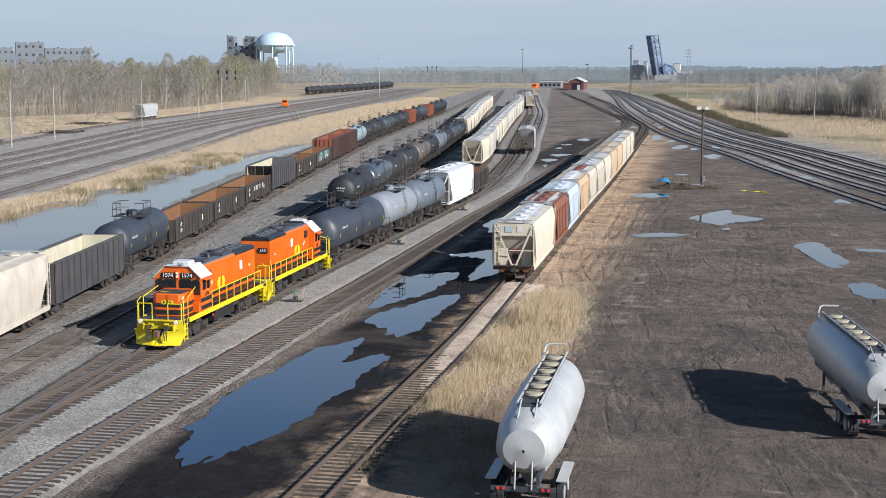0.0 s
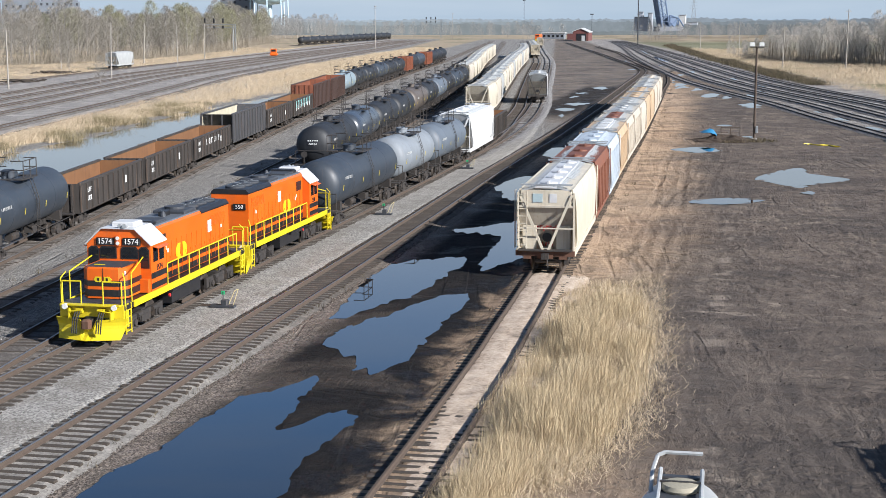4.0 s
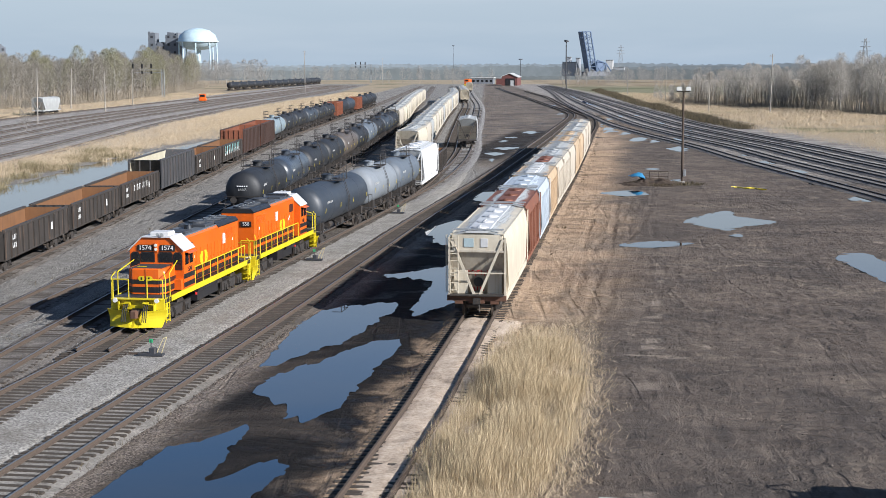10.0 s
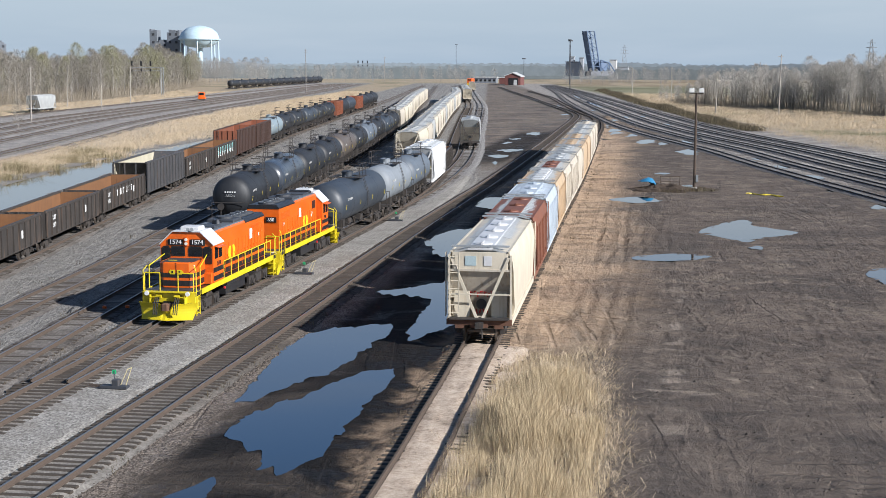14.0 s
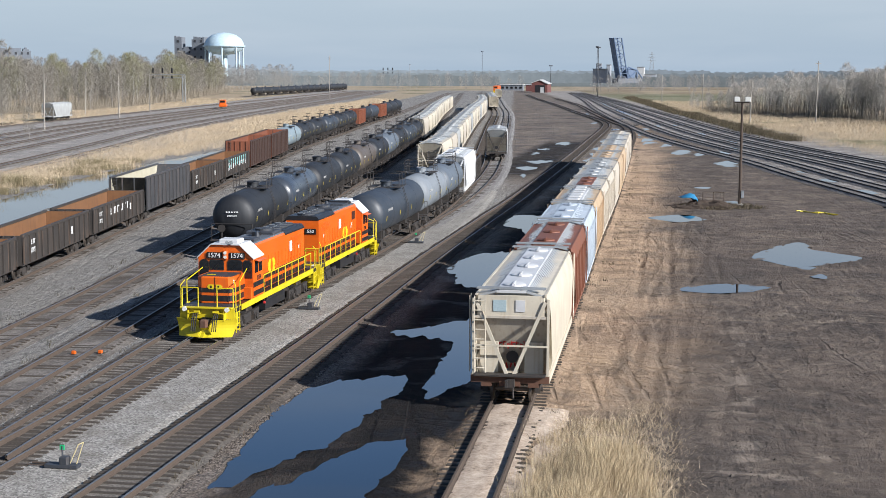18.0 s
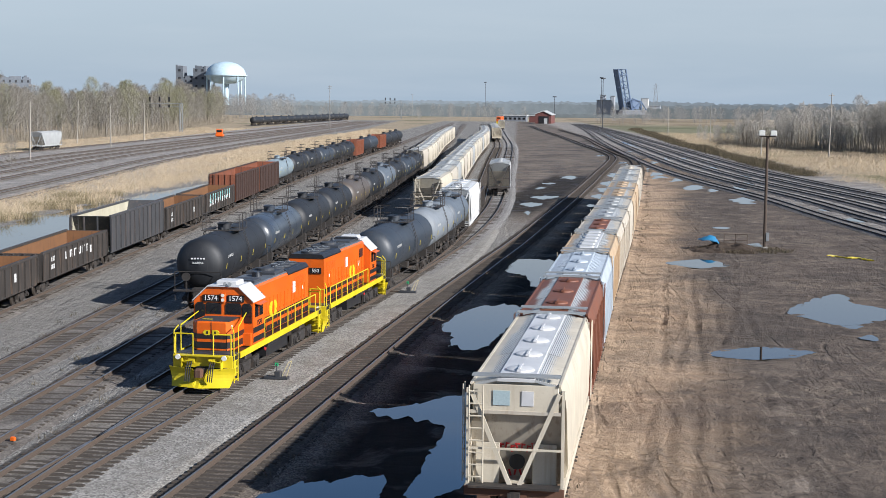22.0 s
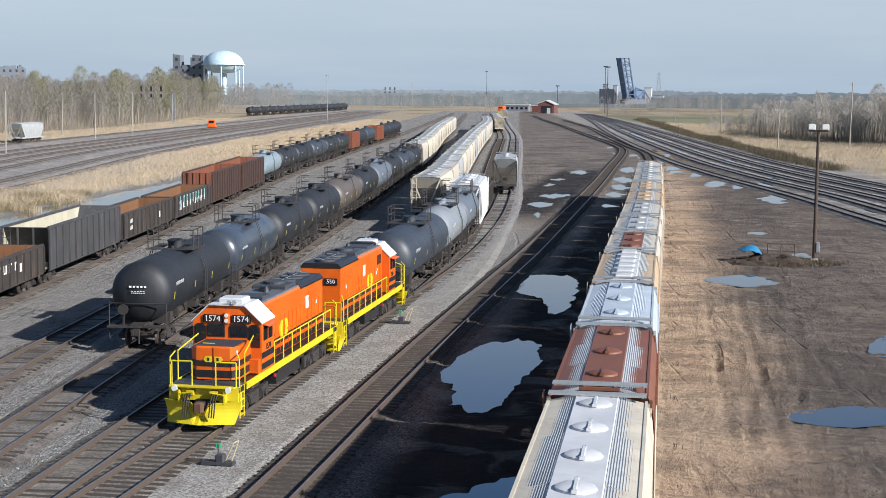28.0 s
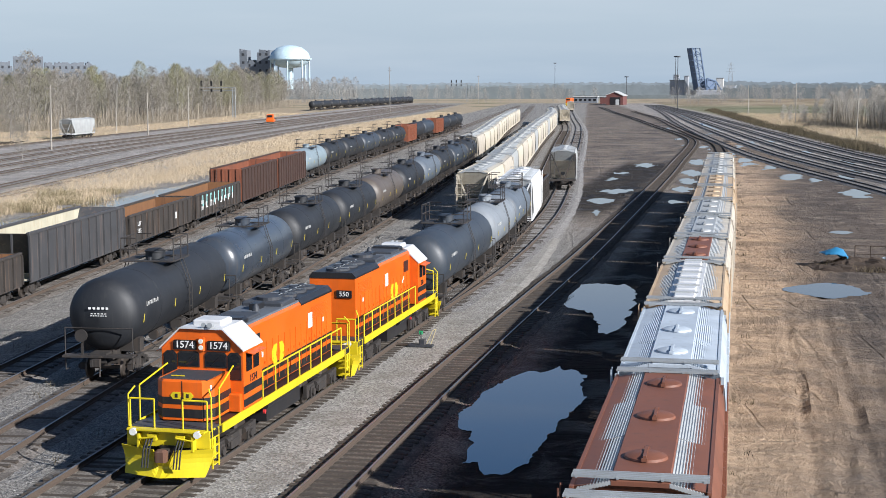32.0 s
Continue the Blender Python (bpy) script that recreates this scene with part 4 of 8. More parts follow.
for i in range(n):
    y = 20 + 220 * i / (n - 1)
    a, b = (noise.noise((y * 0.12, k, 0)) * 1.2 + noise.noise((y * 0.5, k, 3)) * 0.7 + noise.noise((y * 1.7, k, 5)) * 0.35 for k in (1.0, 9.0))
    vs += [(float(np.interp(y, *LEFTBANK)) + a, y, 0.016), (float(np.interp(y, *RIGHTBANK)) + b, y + 2, 0.016)]
solid("ditch_water", f.add(vs, [(2 * i, 2 * i + 1, 2 * i + 3, 2 * i + 2) for i in range(n - 1)]), WATER, "long water-filled ditch beside the tracks", "ditch", kind="structure")

# ---------------------------------------------------------------- rolling stock
AXLE, WHEEL_R = 1.65, 0.46


def wheel_form():
    f = Form()
    for s in (-1, 1):
        k = Form().spin([(0.08, 0.0), (0.2, 0.05), (0.38, 0.02), (WHEEL_R, 0.02), (WHEEL_R + 0.03, 0.11), (0.39, 0.13), (0.2, 0.12), (0.08, 0.16)], 18)
        f.add([(s * (0.80 - y), x, z) for x, y, z in k.v], k.f if s > 0 else [g[::-1] for g in k.f])
    return f.tube((-0.95, 0, 0), (0.95, 0, 0), 0.085, 10)


def frame_form():
    """Side frame of a freight truck: arched casting with spring nest and journal boxes."""
    f = Form()
    for s in (-1, 1):
        x = s * 1.0
        f.box(x, 0, 0.78, 0.16, 1.0, 0.14).box(x, 0, 0.30, 0.16, 0.8, 0.12)
        for e in (-1, 1):
            f.box(x, e * 0.68, 0.66, 0.15, 0.62, 0.15, 0, e * -22).box(x, e * 0.6, 0.42, 0.13, 0.5, 0.12, 0, e * 28)
            f.box(x, e * AXLE / 2, 0.50, 0.22, 0.30, 0.30)
            f.tube((x + s * 0.11, e * AXLE / 2, 0.48), (x + s * 0.2, e * AXLE / 2, 0.48), 0.1, 8)
            f.tube((x, e * 0.17, 0.36), (x, e * 0.17, 0.72), 0.1, 8)
    return f.box(0, 0, 0.60, 1.9, 0.36, 0.3).box(0, 0, 0.8, 0.8, 0.7, 0.1)


WHEELS = wheel_form().mesh("wheelset", WHEELSTEEL, True)
TRUCKFRAME = frame_form().mesh("truck_frame", TRUCKIRON)


def truck(parent, y):
    fr = part("truck", TRUCKFRAME, TRUCKIRON, parent, "cast iron freight truck", at=pose(0, y, 0))
    for e in (-1, 1):
        part("wheelset", WHEELS, WHEELSTEEL, fr, at=pose(0, e * AXLE / 2, WHEEL_R))


COUPLER = Form().box(0, 0.25, 0.88, 0.16, 0.7, 0.2).box(0.05, -0.15, 0.88, 0.3, 0.22, 0.3).box(-0.1, -0.28, 0.88, 0.1, 0.16, 0.28).tube((0.1, 0.1, 0.8), (0.15, -0.1, 0.3), 0.03, 6).mesh("coupler", TRUCKIRON)


def couplers(parent, length):
    part("coupler", COUPLER, TRUCKIRON, parent, at=pose(0, -length / 2 + 0.28, 0))
    part("coupler", COUPLER, TRUCKIRON, parent, at=pose(0, length / 2 - 0.28, 0, 0, 0, 180))


def ladder(f, x, y, z0, z1, w=0.4, across="x", n=6, r=0.02):
    a, b = ((w / 2, 0), (-w / 2, 0)) if across == "x" else ((0, w / 2), (0, -w / 2))
    for p in (a, b):
        f.tube((x + p[0], y + p[1], z0), (x + p[0], y + p[1], z1), r, 5)
    for i in range(n):
        z = z0 + (z1 - z0) * (i + 0.5) / n
        f.tube((x + a[0], y + a[1], z), (x + b[0], y + b[1], z), r, 5)
    return f


def bars(parent, name, mat, x, y, z, w, h, rows, facing=1, label="", n=5):
    """Unreadable lettering as short bars on a side wall, facing +x or -x, or an end wall (facing 0, towards -y)."""
    f = Form()
    if facing and h >= 0.4:
        for i in range(n):
            a, g = (i + 0.5) / n - 0.5, Form()
            g.box(x, y + a * w - w / n * 0.22, z, 0.012, w / n * 0.16, h).box(x, y + a * w, z + (h * 0.4 if i % 3 else -h * 0.4), 0.012, w / n * 0.4, h * 0.2)
            if i % 2:
                g.box(x, y + a * w + w / n * 0.2, z, 0.012, w / n * 0.16, h)
            part(name, g, mat, parent, label)
        return None
    for r in range(rows):
        k = n + (r * 2) % 3
        for i in range(k):
            a = (i + 0.5) / k - 0.5
            zz = z - r * h * 1.7
            if facing:
                f.box(x, y + a * w - w / k * 0.22, zz, 0.012, w / k * 0.16, h).box(x, y + a * w, zz + (h * 0.4 if i % 3 else -h * 0.4), 0.012, w / k * 0.4, h * 0.2)
                if i % 2:
                    f.box(x, y + a * w + w / k * 0.2, zz, 0.012, w / k * 0.16, h)
            else:
                f.box(x + a * w, y, zz, w / k * 0.6, 0.012, h * 0.7)
    return part(name, f, mat, parent, label)


def covered_hopper(name, label, m, length, body, roof, hatch_mat, hatches=4, detail=2, width=3.05, height=4.45, trough=False, group="", end_mat=None, posts=True, slope=None):
    """A covered grain hopper: curved sides, sloped ends with posts, corrugated roof and round hatches."""
    ob = thing(name, label, "hopper car", m, group)
    L, w, e = length - 0.9, width / 2, height - 0.25
    slope = slope or (2.0 if length > 11 else 1.6)
    y0, y1 = -L / 2, L / 2
    # body with sloping ends
    prof = [(-w * 0.93, 1.05), (w * 0.93, 1.05), (w, 1.5), (w, 3.3), (w * 0.97, 3.75), (w * 0.86, e), (w * 0.5, e + 0.1), (-w * 0.5, e + 0.1), (-w * 0.86, e), (-w * 0.97, 3.75), (-w, 3.3), (-w, 1.5)]
    f = Form()
    n = len(prof)
    tilt = lambda z: slope * 0.92 * min(1, max(0, (3.3 - z) / 2.25))
    vs = [(x, y0 + 0.12 + tilt(z), z) for x, z in prof] + [(x, y1 - 0.12 - tilt(z), z) for x, z in prof]
    fs = [(i, (i + 1) % n, n + (i + 1) % n, n + i) for i in range(n)] + [tuple(range(n - 1, -1, -1)), tuple(range(n, 2 * n))]
    part("body", f.add(vs, fs), body, ob, smooth=True)
    # outlet hoppers below
    for k in range(2 if length < 14 else 3):
        yy = (k - (0.5 if length < 14 else 1)) * (L - 5.2) / 2
        h = Form()
        a, b = 1.25, 0.35
        h.add([(-a, yy - 1.5, 1.06), (a, yy - 1.5, 1.06), (a, yy + 1.5, 1.06), (-a, yy + 1.5, 1.06), (-b, yy - 0.4, 0.35), (b, yy - 0.4, 0.35), (b, yy + 0.4, 0.35), (-b, yy + 0.4, 0.35)],
              [(0, 4, 5, 1), (1, 5, 6, 2), (2, 6, 7, 3), (3, 7, 4, 0), (4, 7, 6, 5)])
        part("outlet_hopper", h, body, ob)
    for s, nm in ((-1, "side_sill"), (1, "side_sill")):
        part(nm, Form().box(s * (w * 0.95), 0, 1.0, 0.1, L, 0.3), body, ob)
        part("roof_eave", Form().box(s * w * 0.86, 0, e + 0.0, 0.08, L, 0.06), body, ob)
    # end frames: platform, corner posts, diagonal braces, crossbar, ladder
    for s in (-1, 1):
        ye = s * L / 2
        q = Form().box(0, ye - s * 0.05, 1.0, width * 0.97, 0.32, 0.24).box(0, ye - s * 0.9, 1.0, 0.5, 1.9, 0.3)
        part("end_sill", q, end_mat or body, ob)
        fr = Form()
        for a in (-1, 1):
            fr.box(a * w * 0.93, ye + s * -0.06, 2.5, 0.09, 0.09, 3.1)
            p, r = Vector((a * w * 0.86, ye - s * 0.02, e - 0.25)), Vector((a * 0.14, ye - s * 0.02, 1.15))
            d = r - p
            fr.box((p.x + r.x) / 2, p.y, (p.z + r.z) / 2, 0.13, 0.07, d.length, 0, 0, math.degrees(math.atan2(d.x, d.z)))
        fr.box(0, ye + s * 0.0, 2.25, width * 0.9, 0.05, 0.06)
        part("end_brace", fr, end_mat or body, ob)
        if detail > 0:
            lad = Form()
            ladder(lad, s * w * 0.76, ye + s * 0.06, 1.2, e - 0.05, 0.42, "x", 8, 0.024)
            part("ladder", lad, end_mat or body, ob)
            part("side_ladder", ladder(Form(), s * (w + 0.05), ye - s * 0.3, 1.2, e - 0.05, 0.4, "y", 8, 0.02), end_mat or body, ob)
            # solid black plug gives the darkness inside the round opening
            part("discharge_pipe_end", Form().tube((0, ye - s * (tilt(1.7) + 0.12), 1.7), (0, ye - s * (tilt(1.7) - 0.06), 1.7), 0.24, 16), BLACKP, ob, "black plug painted as a dark round opening")
    # near end plate: grime, plus the end slope's shade put into its colour
    if detail > 0:
        part("slope_sheet", Form().box(0, y0 + 0.12 + slope * 0.46 - 0.016, 2.163, width * 0.88, 0.014, 2.7, 0, math.degrees(math.atan2(slope * 0.92, 2.25))), GRIMESHADE, ob, "grimy slope sheet, colour also shaded under the roof end")
    # side posts
    if detail > 1 and posts:
        k = int(L / 1.35)
        for s in (-1, 1):
            for i in range(1, k):
                yy = y0 + L * i / k
                part("side_post", Form().box(s * (w + 0.02), yy, 2.4, 0.05, 0.11, 2.5), body, ob)
    # roof: ridged panels each side of the hatch walk, in lengths with cross seams
    wr, rise = w * 0.80, 0.15
    top_z = lambda x: e + rise - (abs(x) - 0.56) * 0.26
    lengths = 3 if detail > 1 else 1
    for s in (-1, 1):
        k = 11 if detail > 1 else 5
        for j in range(lengths):
            ya, yb = y0 + 0.05 + (L - 0.1) * j / lengths, y0 + 0.03 + (L - 0.1) * (j + 1) / lengths
            vs, fs = [], []
            for i in range(2 * k + 1):
                x = s * (0.56 + (wr - 0.56) * i / (2 * k))
                z = top_z(x) + (0.02 if i % 2 else 0.0) + 0.012 * (j % 2)
                vs += [(x, ya, z), (x, yb, z), (x, ya, z - 0.08), (x, yb, z - 0.08)]
            for i in range(2 * k):
                g = (4 * i, 4 * i + 4, 4 * i + 5, 4 * i + 1)
                fs.append(g if s > 0 else g[::-1])
                fs.append((4 * i, 4 * i + 2, 4 * i + 6, 4 * i + 4))
            fs.append((8 * k, 8 * k + 2, 8 * k + 3, 8 * k + 1))
            part("roof_panel", Form().add(vs, fs), roof, ob, "ribbed galvanised roof panel")
    part("hatch_walk", Form().soft(0, 0, e + 0.13, 1.16, L - 0.1, 0.12, 0.03), hatch_mat, ob)
    for yy in (y0 + 0.25, y1 - 0.25):
        walk_bars = Form()
        for k in range(4):
            walk_bars.box(0, yy - 0.18 + 0.12 * k, e + 0.23, width * 0.86, 0.045, 0.05)
        for a in (-1, -0.35, 0.35, 1):
            walk_bars.box(a * width * 0.4, yy, e + 0.215, 0.05, 0.44, 0.04)
        part("running_board", walk_bars, GREYSTEEL, ob, "grating walkway across the roof end")
    for i in range(hatches):
        yy = y0 + L * (i + 0.5) / hatches
        if trough:
            h = Form().soft(0, yy, e + 0.25, 0.75, L / hatches * 0.82, 0.14, 0.04)
            hh = part("hatch", h, hatch_mat, ob)
            part("hatch_bar", Form().box(0, yy, e + 0.34, 0.95, 0.06, 0.05), ROOFZINC, hh)
        else:
            h = Form().lathe([(0.0, e + 0.30), (0.30, e + 0.29), (0.43, e + 0.24), (0.46, e + 0.18), (0.46, e + 0.12)][::-1], 0, yy, 18)
            hh = part("hatch", h, hatch_mat, ob, smooth=True)
            part("hatch_handle", Form().box(0, yy, e + 0.305, 0.07, 0.84, 0.035).box(0, yy + 0.44, e + 0.27, 0.1, 0.07, 0.09).box(0, yy - 0.44, e + 0.25, 0.12, 0.06, 0.07), hatch_mat, hh)
            part("hatch_latch", Form().box(0, yy + 0.49, e + 0.26, 0.07, 0.05, 0.1), TRUCKIRON, hh)
    couplers(ob, length)
    truck(ob, -L / 2 + 1.5), truck(ob, L / 2 - 1.5)
    return ob


def tank_car(name, label, m, length, mat, dia=2.85, detail=2, group="", mark=YELLOW):
    """A black tank car: domed ends, manway with platform and rails, stub sills, ladders."""
    ob = thing(name, label, "tank car", m, group)
    L, r = length - 1.3, dia / 2
    zc = 1.15 + r
    prof = [(0.0, -L / 2), (r * 0.45, -L / 2 + 0.10), (r * 0.75, -L / 2 + 0.26), (r * 0.93, -L / 2 + 0.5), (r, -L / 2 + 0.8)]
    prof += [(r, y) for y in (-L * 0.3, -L * 0.1, 0, L * 0.1, L * 0.3)] + [(a, -y) for a, y in prof[::-1]]
    tank = part("tank", Form().spin(prof, 36, 0, zc), mat, ob, smooth=True)
    for k in (-0.26, 0.0, 0.26):
        part("weld_band", Form().spin([(r + 0.003, L * k - 0.05), (r + 0.013, L * k - 0.03), (r + 0.013, L * k + 0.03), (r + 0.003, L * k + 0.05)], 36, 0, zc), mat, tank, smooth=True)
    top = zc + r
    part("manway", Form().lathe([(0.42, top - 0.06), (0.42, top + 0.3), (0.46, top + 0.3), (0.46, top + 0.36), (0.30, top + 0.44), (0.0, top + 0.46)], 0, 0, 18), mat, ob, smooth=True)
    part("valve_housing", Form().tube((0, 0.85, top - 0.05), (0, 0.85, top + 0.22), 0.2, 12).tube((0, -0.8, top - 0.05), (0, -0.8, top + 0.14), 0.12, 10), mat, ob)
    if detail > 0:
        p = Form().box(0.95, 0, top - 0.02, 0.55, 2.2, 0.05).box(-0.95, 0, top - 0.02, 0.55, 2.2, 0.05).box(0, 1.2, top + 0.0, 2.45, 0.3, 0.05).box(0, -1.2, top, 2.45, 0.3, 0.05)
        part("platform", p, TRUCKIRON, ob, "grated service platform")
        for s in (-1, 1):
            for y in (-1.1, 0, 1.1):
                part("rail_post", Form().tube((s * 1.2, y, top), (s * 1.2, y, top + 1.0), 0.028, 5), TRUCKIRON, ob)
            for z in (0.5, 1.0):
                part("safety_rail", Form().pipe([(s * 0.5, -1.1, top + z), (s * 1.2, -1.1, top + z), (s * 1.2, 1.1, top + z), (s * 0.5, 1.1, top + z)], 0.028, 5), TRUCKIRON, ob)
            lad = Form()
            pts = [(s * 1.22, top), (s * (r + 0.12), zc + 0.3), (s * (r + 0.12), 1.0)]
            for y in (-0.22, 0.22):
                lad.pipe([(x, y, z) for x, z in pts], 0.02, 5)
            for i in range(9):
                z = 1.1 + i * 0.3
                x = s * (r + 0.12) if z < zc + 0.3 else s * (r + 0.12 - (z - zc - 0.3) / (top - zc - 0.3) * (r - 1.1))
                lad.tube((x, -0.22, z), (x, 0.22, z), 0.018, 5)
            part("ladder", lad, TRUCKIRON, ob)
        for s in (-1, 1):
            for y in (-L * 0.42, -L * 0.13, L * 0.13, L * 0.42):
                a = radians(-8)
                part("reflector_stripe", Form().box(s * (r + 0.012) * math.cos(a), y, zc + r * math.sin(a), 0.014, 0.065, 0.36, 0, 0, s * 8), REFLECTOR, ob, "upright yellow reflector stripe")
            if s > 0:
                for y in (-L * 0.34,):
                    a = radians(12)
                    bars(ob, "lettering", FADEDMARK, (r + 0.012) * math.cos(a), y, zc + r * math.sin(a), 1.6, 0.17, 1, 1, "faded white lettering", 8)
    for s in (-1, 1):
        part("stub_sill", Form().box(0, s * (L / 2 - 1.3), 1.0, 0.7, 3.0, 0.4).box(0, s * (L / 2 - 1.7), 1.28, 2.4, 0.5, 0.55), TRUCKIRON, ob)
    for s in (-1, 1):
        ye = s * (L / 2 + 0.05)
        q = Form().box(0, ye, 1.08, 2.9, 0.55, 0.08)
        part("end_platform", q, TRUCKIRON, ob)
        if detail > 0:
            h = Form()
            for a in (-1, 1):
                h.pipe([(a * 1.4, ye, 0.5), (a * 1.4, ye, 2.2)], 0.025, 5)
                h.tube((a * 1.4, ye, 0.5), (a * 1.4, ye - s * 0.45, 0.5), 0.025, 5)
            h.pipe([(-1.4, ye, 2.2), (1.4, ye, 2.2)], 0.025, 5)
            part("end_rail", h, TRUCKIRON, ob)
            part("hand_brake", Form().tube((-0.7, ye + s * 0.05, 1.9), (-0.7, ye + s * 0.12, 1.9), 0.26, 14).box(-0.7, ye, 1.5, 0.08, 0.08, 0.9), TRUCKIRON, ob)
    if detail > 0:
        f = Form()
        for s in (-1, 1):
            f.pipe([(s * 1.38, -L / 2 + 0.6, 1.0), (s * 1.38, L / 2 - 0.6, 1.0)], 0.03, 5)
            for y in (-L * 0.3, -L * 0.1, L * 0.1, L * 0.3):
                f.tube((s * 1.38, y, 1.0), (s * 0.7, y, 1.3), 0.03, 5)
        part("side_pipe", f.tube((0, -0.5, 0.75), (0, 0.6, 0.75), 0.25, 10).box(0.4, 2, 0.9, 0.5, 0.8, 0.4), TRUCKIRON, ob)
    couplers(ob, length)
    truck(ob, -L / 2 + 1.7), truck(ob, L / 2 - 1.7)
    return ob


def gondola(name, label, m, length, height, out, inside, detail=2, group="", ribs=14, slope_ends=False, ends=None):
    """An open gondola: ribbed sides, top chord, rusty inside, trucks."""
    ob = thing(name, label, "gondola car", m, group)
    L, w, z0, z1 = length - 1.1, 1.48, 1.05, height
    part("floor", Form().box(0, 0, z0 + 0.05, 2 * w - 0.1, L - 0.1, 0.12), inside, ob, "rust-stained floor")
    for s in (-1, 1):
        part("side", Form().box(s * w, 0, (z0 + z1) / 2 - 0.06, 0.07, L, z1 - z0 + 0.12), out, ob)
        part("lining", Form().box(s * (w - 0.045), 0, (z0 + z1) / 2, 0.012, L - 0.16, z1 - z0 - 0.04), inside, ob, "rust-coloured inner face")
        part("top_chord", Form().soft(s * w, 0, z1, 0.2, L + 0.04, 0.14, 0.02), out, ob)
        for i in range(ribs + 1):
            yy = -L / 2 + L * i / ribs
            part("rib", Form().box(s * (w + 0.08), yy, (z0 + z1) / 2 - 0.05, 0.1, 0.13, z1 - z0 - 0.1), out, ob)
    for s in (-1, 1):
        ye = s * L / 2
        if slope_ends:
            k = Form()
            a, b = ye - s * 2.2, ye - s * 0.05
            k.add([(-w, b, z1), (w, b, z1), (w, a, z0 + 0.15), (-w, a, z0 + 0.15), (-w, b - s * 0.08, z1), (w, b - s * 0.08, z1), (w, a - s * 0.08, z0 + 0.15), (-w, a - s * 0.08, z0 + 0.15)],
                  [(0, 1, 2, 3), (7, 6, 5, 4), (0, 4, 5, 1), (3, 2, 6, 7), (1, 5, 6, 2), (0, 3, 7, 4)])
            part("slope_sheet", k, out, ob)
            g = Form()
            for x in (-w, -0.5, 0.5, w):
                g.box(x, ye - s * 0.08, (z0 + z1) / 2, 0.1, 0.1, z1 - z0)
            part("end_post", g, out, ob)
        else:
            g = Form().box(0, ye, (z0 + z1) / 2 - 0.06, 2 * w, 0.07, z1 - z0 + 0.12)
            for x in (-1.0, -0.35, 0.35, 1.0):
                g.box(x, ye + s * 0.07, (z0 + z1) / 2, 0.1, 0.1, z1 - z0)
            part("end_wall", g, ends or out, ob)
            part("lining", Form().box(0, ye - s * 0.045, (z0 + z1) / 2, 2 * w - 0.1, 0.012, z1 - z0 - 0.04), inside, ob)
        lad = ladder(Form(), s * 1.1, ye + s * 0.16, 1.1, z1, 0.4, "x", 6)
        part("ladder", lad, out, ob)
    part("underframe", Form().box(0, 0, 0.9, 0.6, L, 0.3).box(0, -L / 2 + 1.6, 0.95, 2.6, 0.5, 0.2).box(0, L / 2 - 1.6, 0.95, 2.6, 0.5, 0.2), TRUCKIRON, ob)
    couplers(ob, length)
    truck(ob, -L / 2 + 1.6), truck(ob, L / 2 - 1.6)
    return ob


def text_form(text, size, depth=0.012):
    """Raised lettering in the x-z plane, facing -y, centred."""
    cu = bpy.data.curves.new("lettering", "FONT")
    cu.body, cu.size, cu.extrude, cu.align_x, cu.align_y, cu.resolution_u = text, size, depth, "CENTER", "CENTER", 3
    tmp = bpy.data.objects.new("lettering", cu)
    scene.collection.objects.link(tmp)
    me = bpy.data.meshes.new_from_object(tmp)
    bpy.data.objects.remove(tmp)
    f = Form().add([(v.co.x, -v.co.z, v.co.y) for v in me.vertices], [tuple(p.vertices) for p in me.polygons])
    bpy.data.meshes.remove(me)
    bpy.data.curves.remove(cu)
    return f


def moved(form, m):
    return Form().add([m @ Vector(v) for v in form.v], form.f)


LOCO, SLIM = 16.9, 0.93


def loco_truck(parent, y):
    fr = Form()
    for s in (-1, 1):
        x = s * 1.08
        fr.box(x, 0, 0.72, 0.16, 3.5, 0.22).box(x, 0, 0.5, 0.2, 1.0, 0.3)
        for e in (-1, 1):
            fr.box(x, e * 1.35, 0.52, 0.24, 0.5, 0.42).box(x, e * 1.85, 0.6, 0.14, 0.3, 0.5)
            fr.tube((x + s * 0.1, e * 1.35, 0.5), (x + s * 0.2, e * 1.35, 0.5), 0.16, 10)
            fr.tube((x + s * 0.12, e * 0.62, 0.75), (x + s * 0.12, e * 1.05, 0.75), 0.11, 8)
            fr.tube((x, e * 0.4, 0.45), (x, e * 0.4, 0.85), 0.12, 8)
    fr.box(0, 0, 0.7, 2.1, 0.5, 0.35)
    t = part("truck", fr, TRUCKIRON, parent, "black two-axle power truck", at=pose(0, y, 0))
    for e in (-1, 1):
        part("wheelset", WHEELS, WHEELSTEEL, t, at=pose(0, e * 1.35, 0.5) @ Matrix.Scale(1.08, 4))


def handrail(parent, pts, posts, z0, h=0.95):
    """A top rail on upright posts."""
    part("handrail", Form().pipe([(x, y, z0 + h) for x, y in pts], 0.034, 6), YELLOW, parent, "yellow tube handrail")
    for x, y in posts:
        part("stanchion", Form().tube((x, y, z0 - 0.3), (x, y, z0 + h), 0.032, 6), YELLOW, parent)


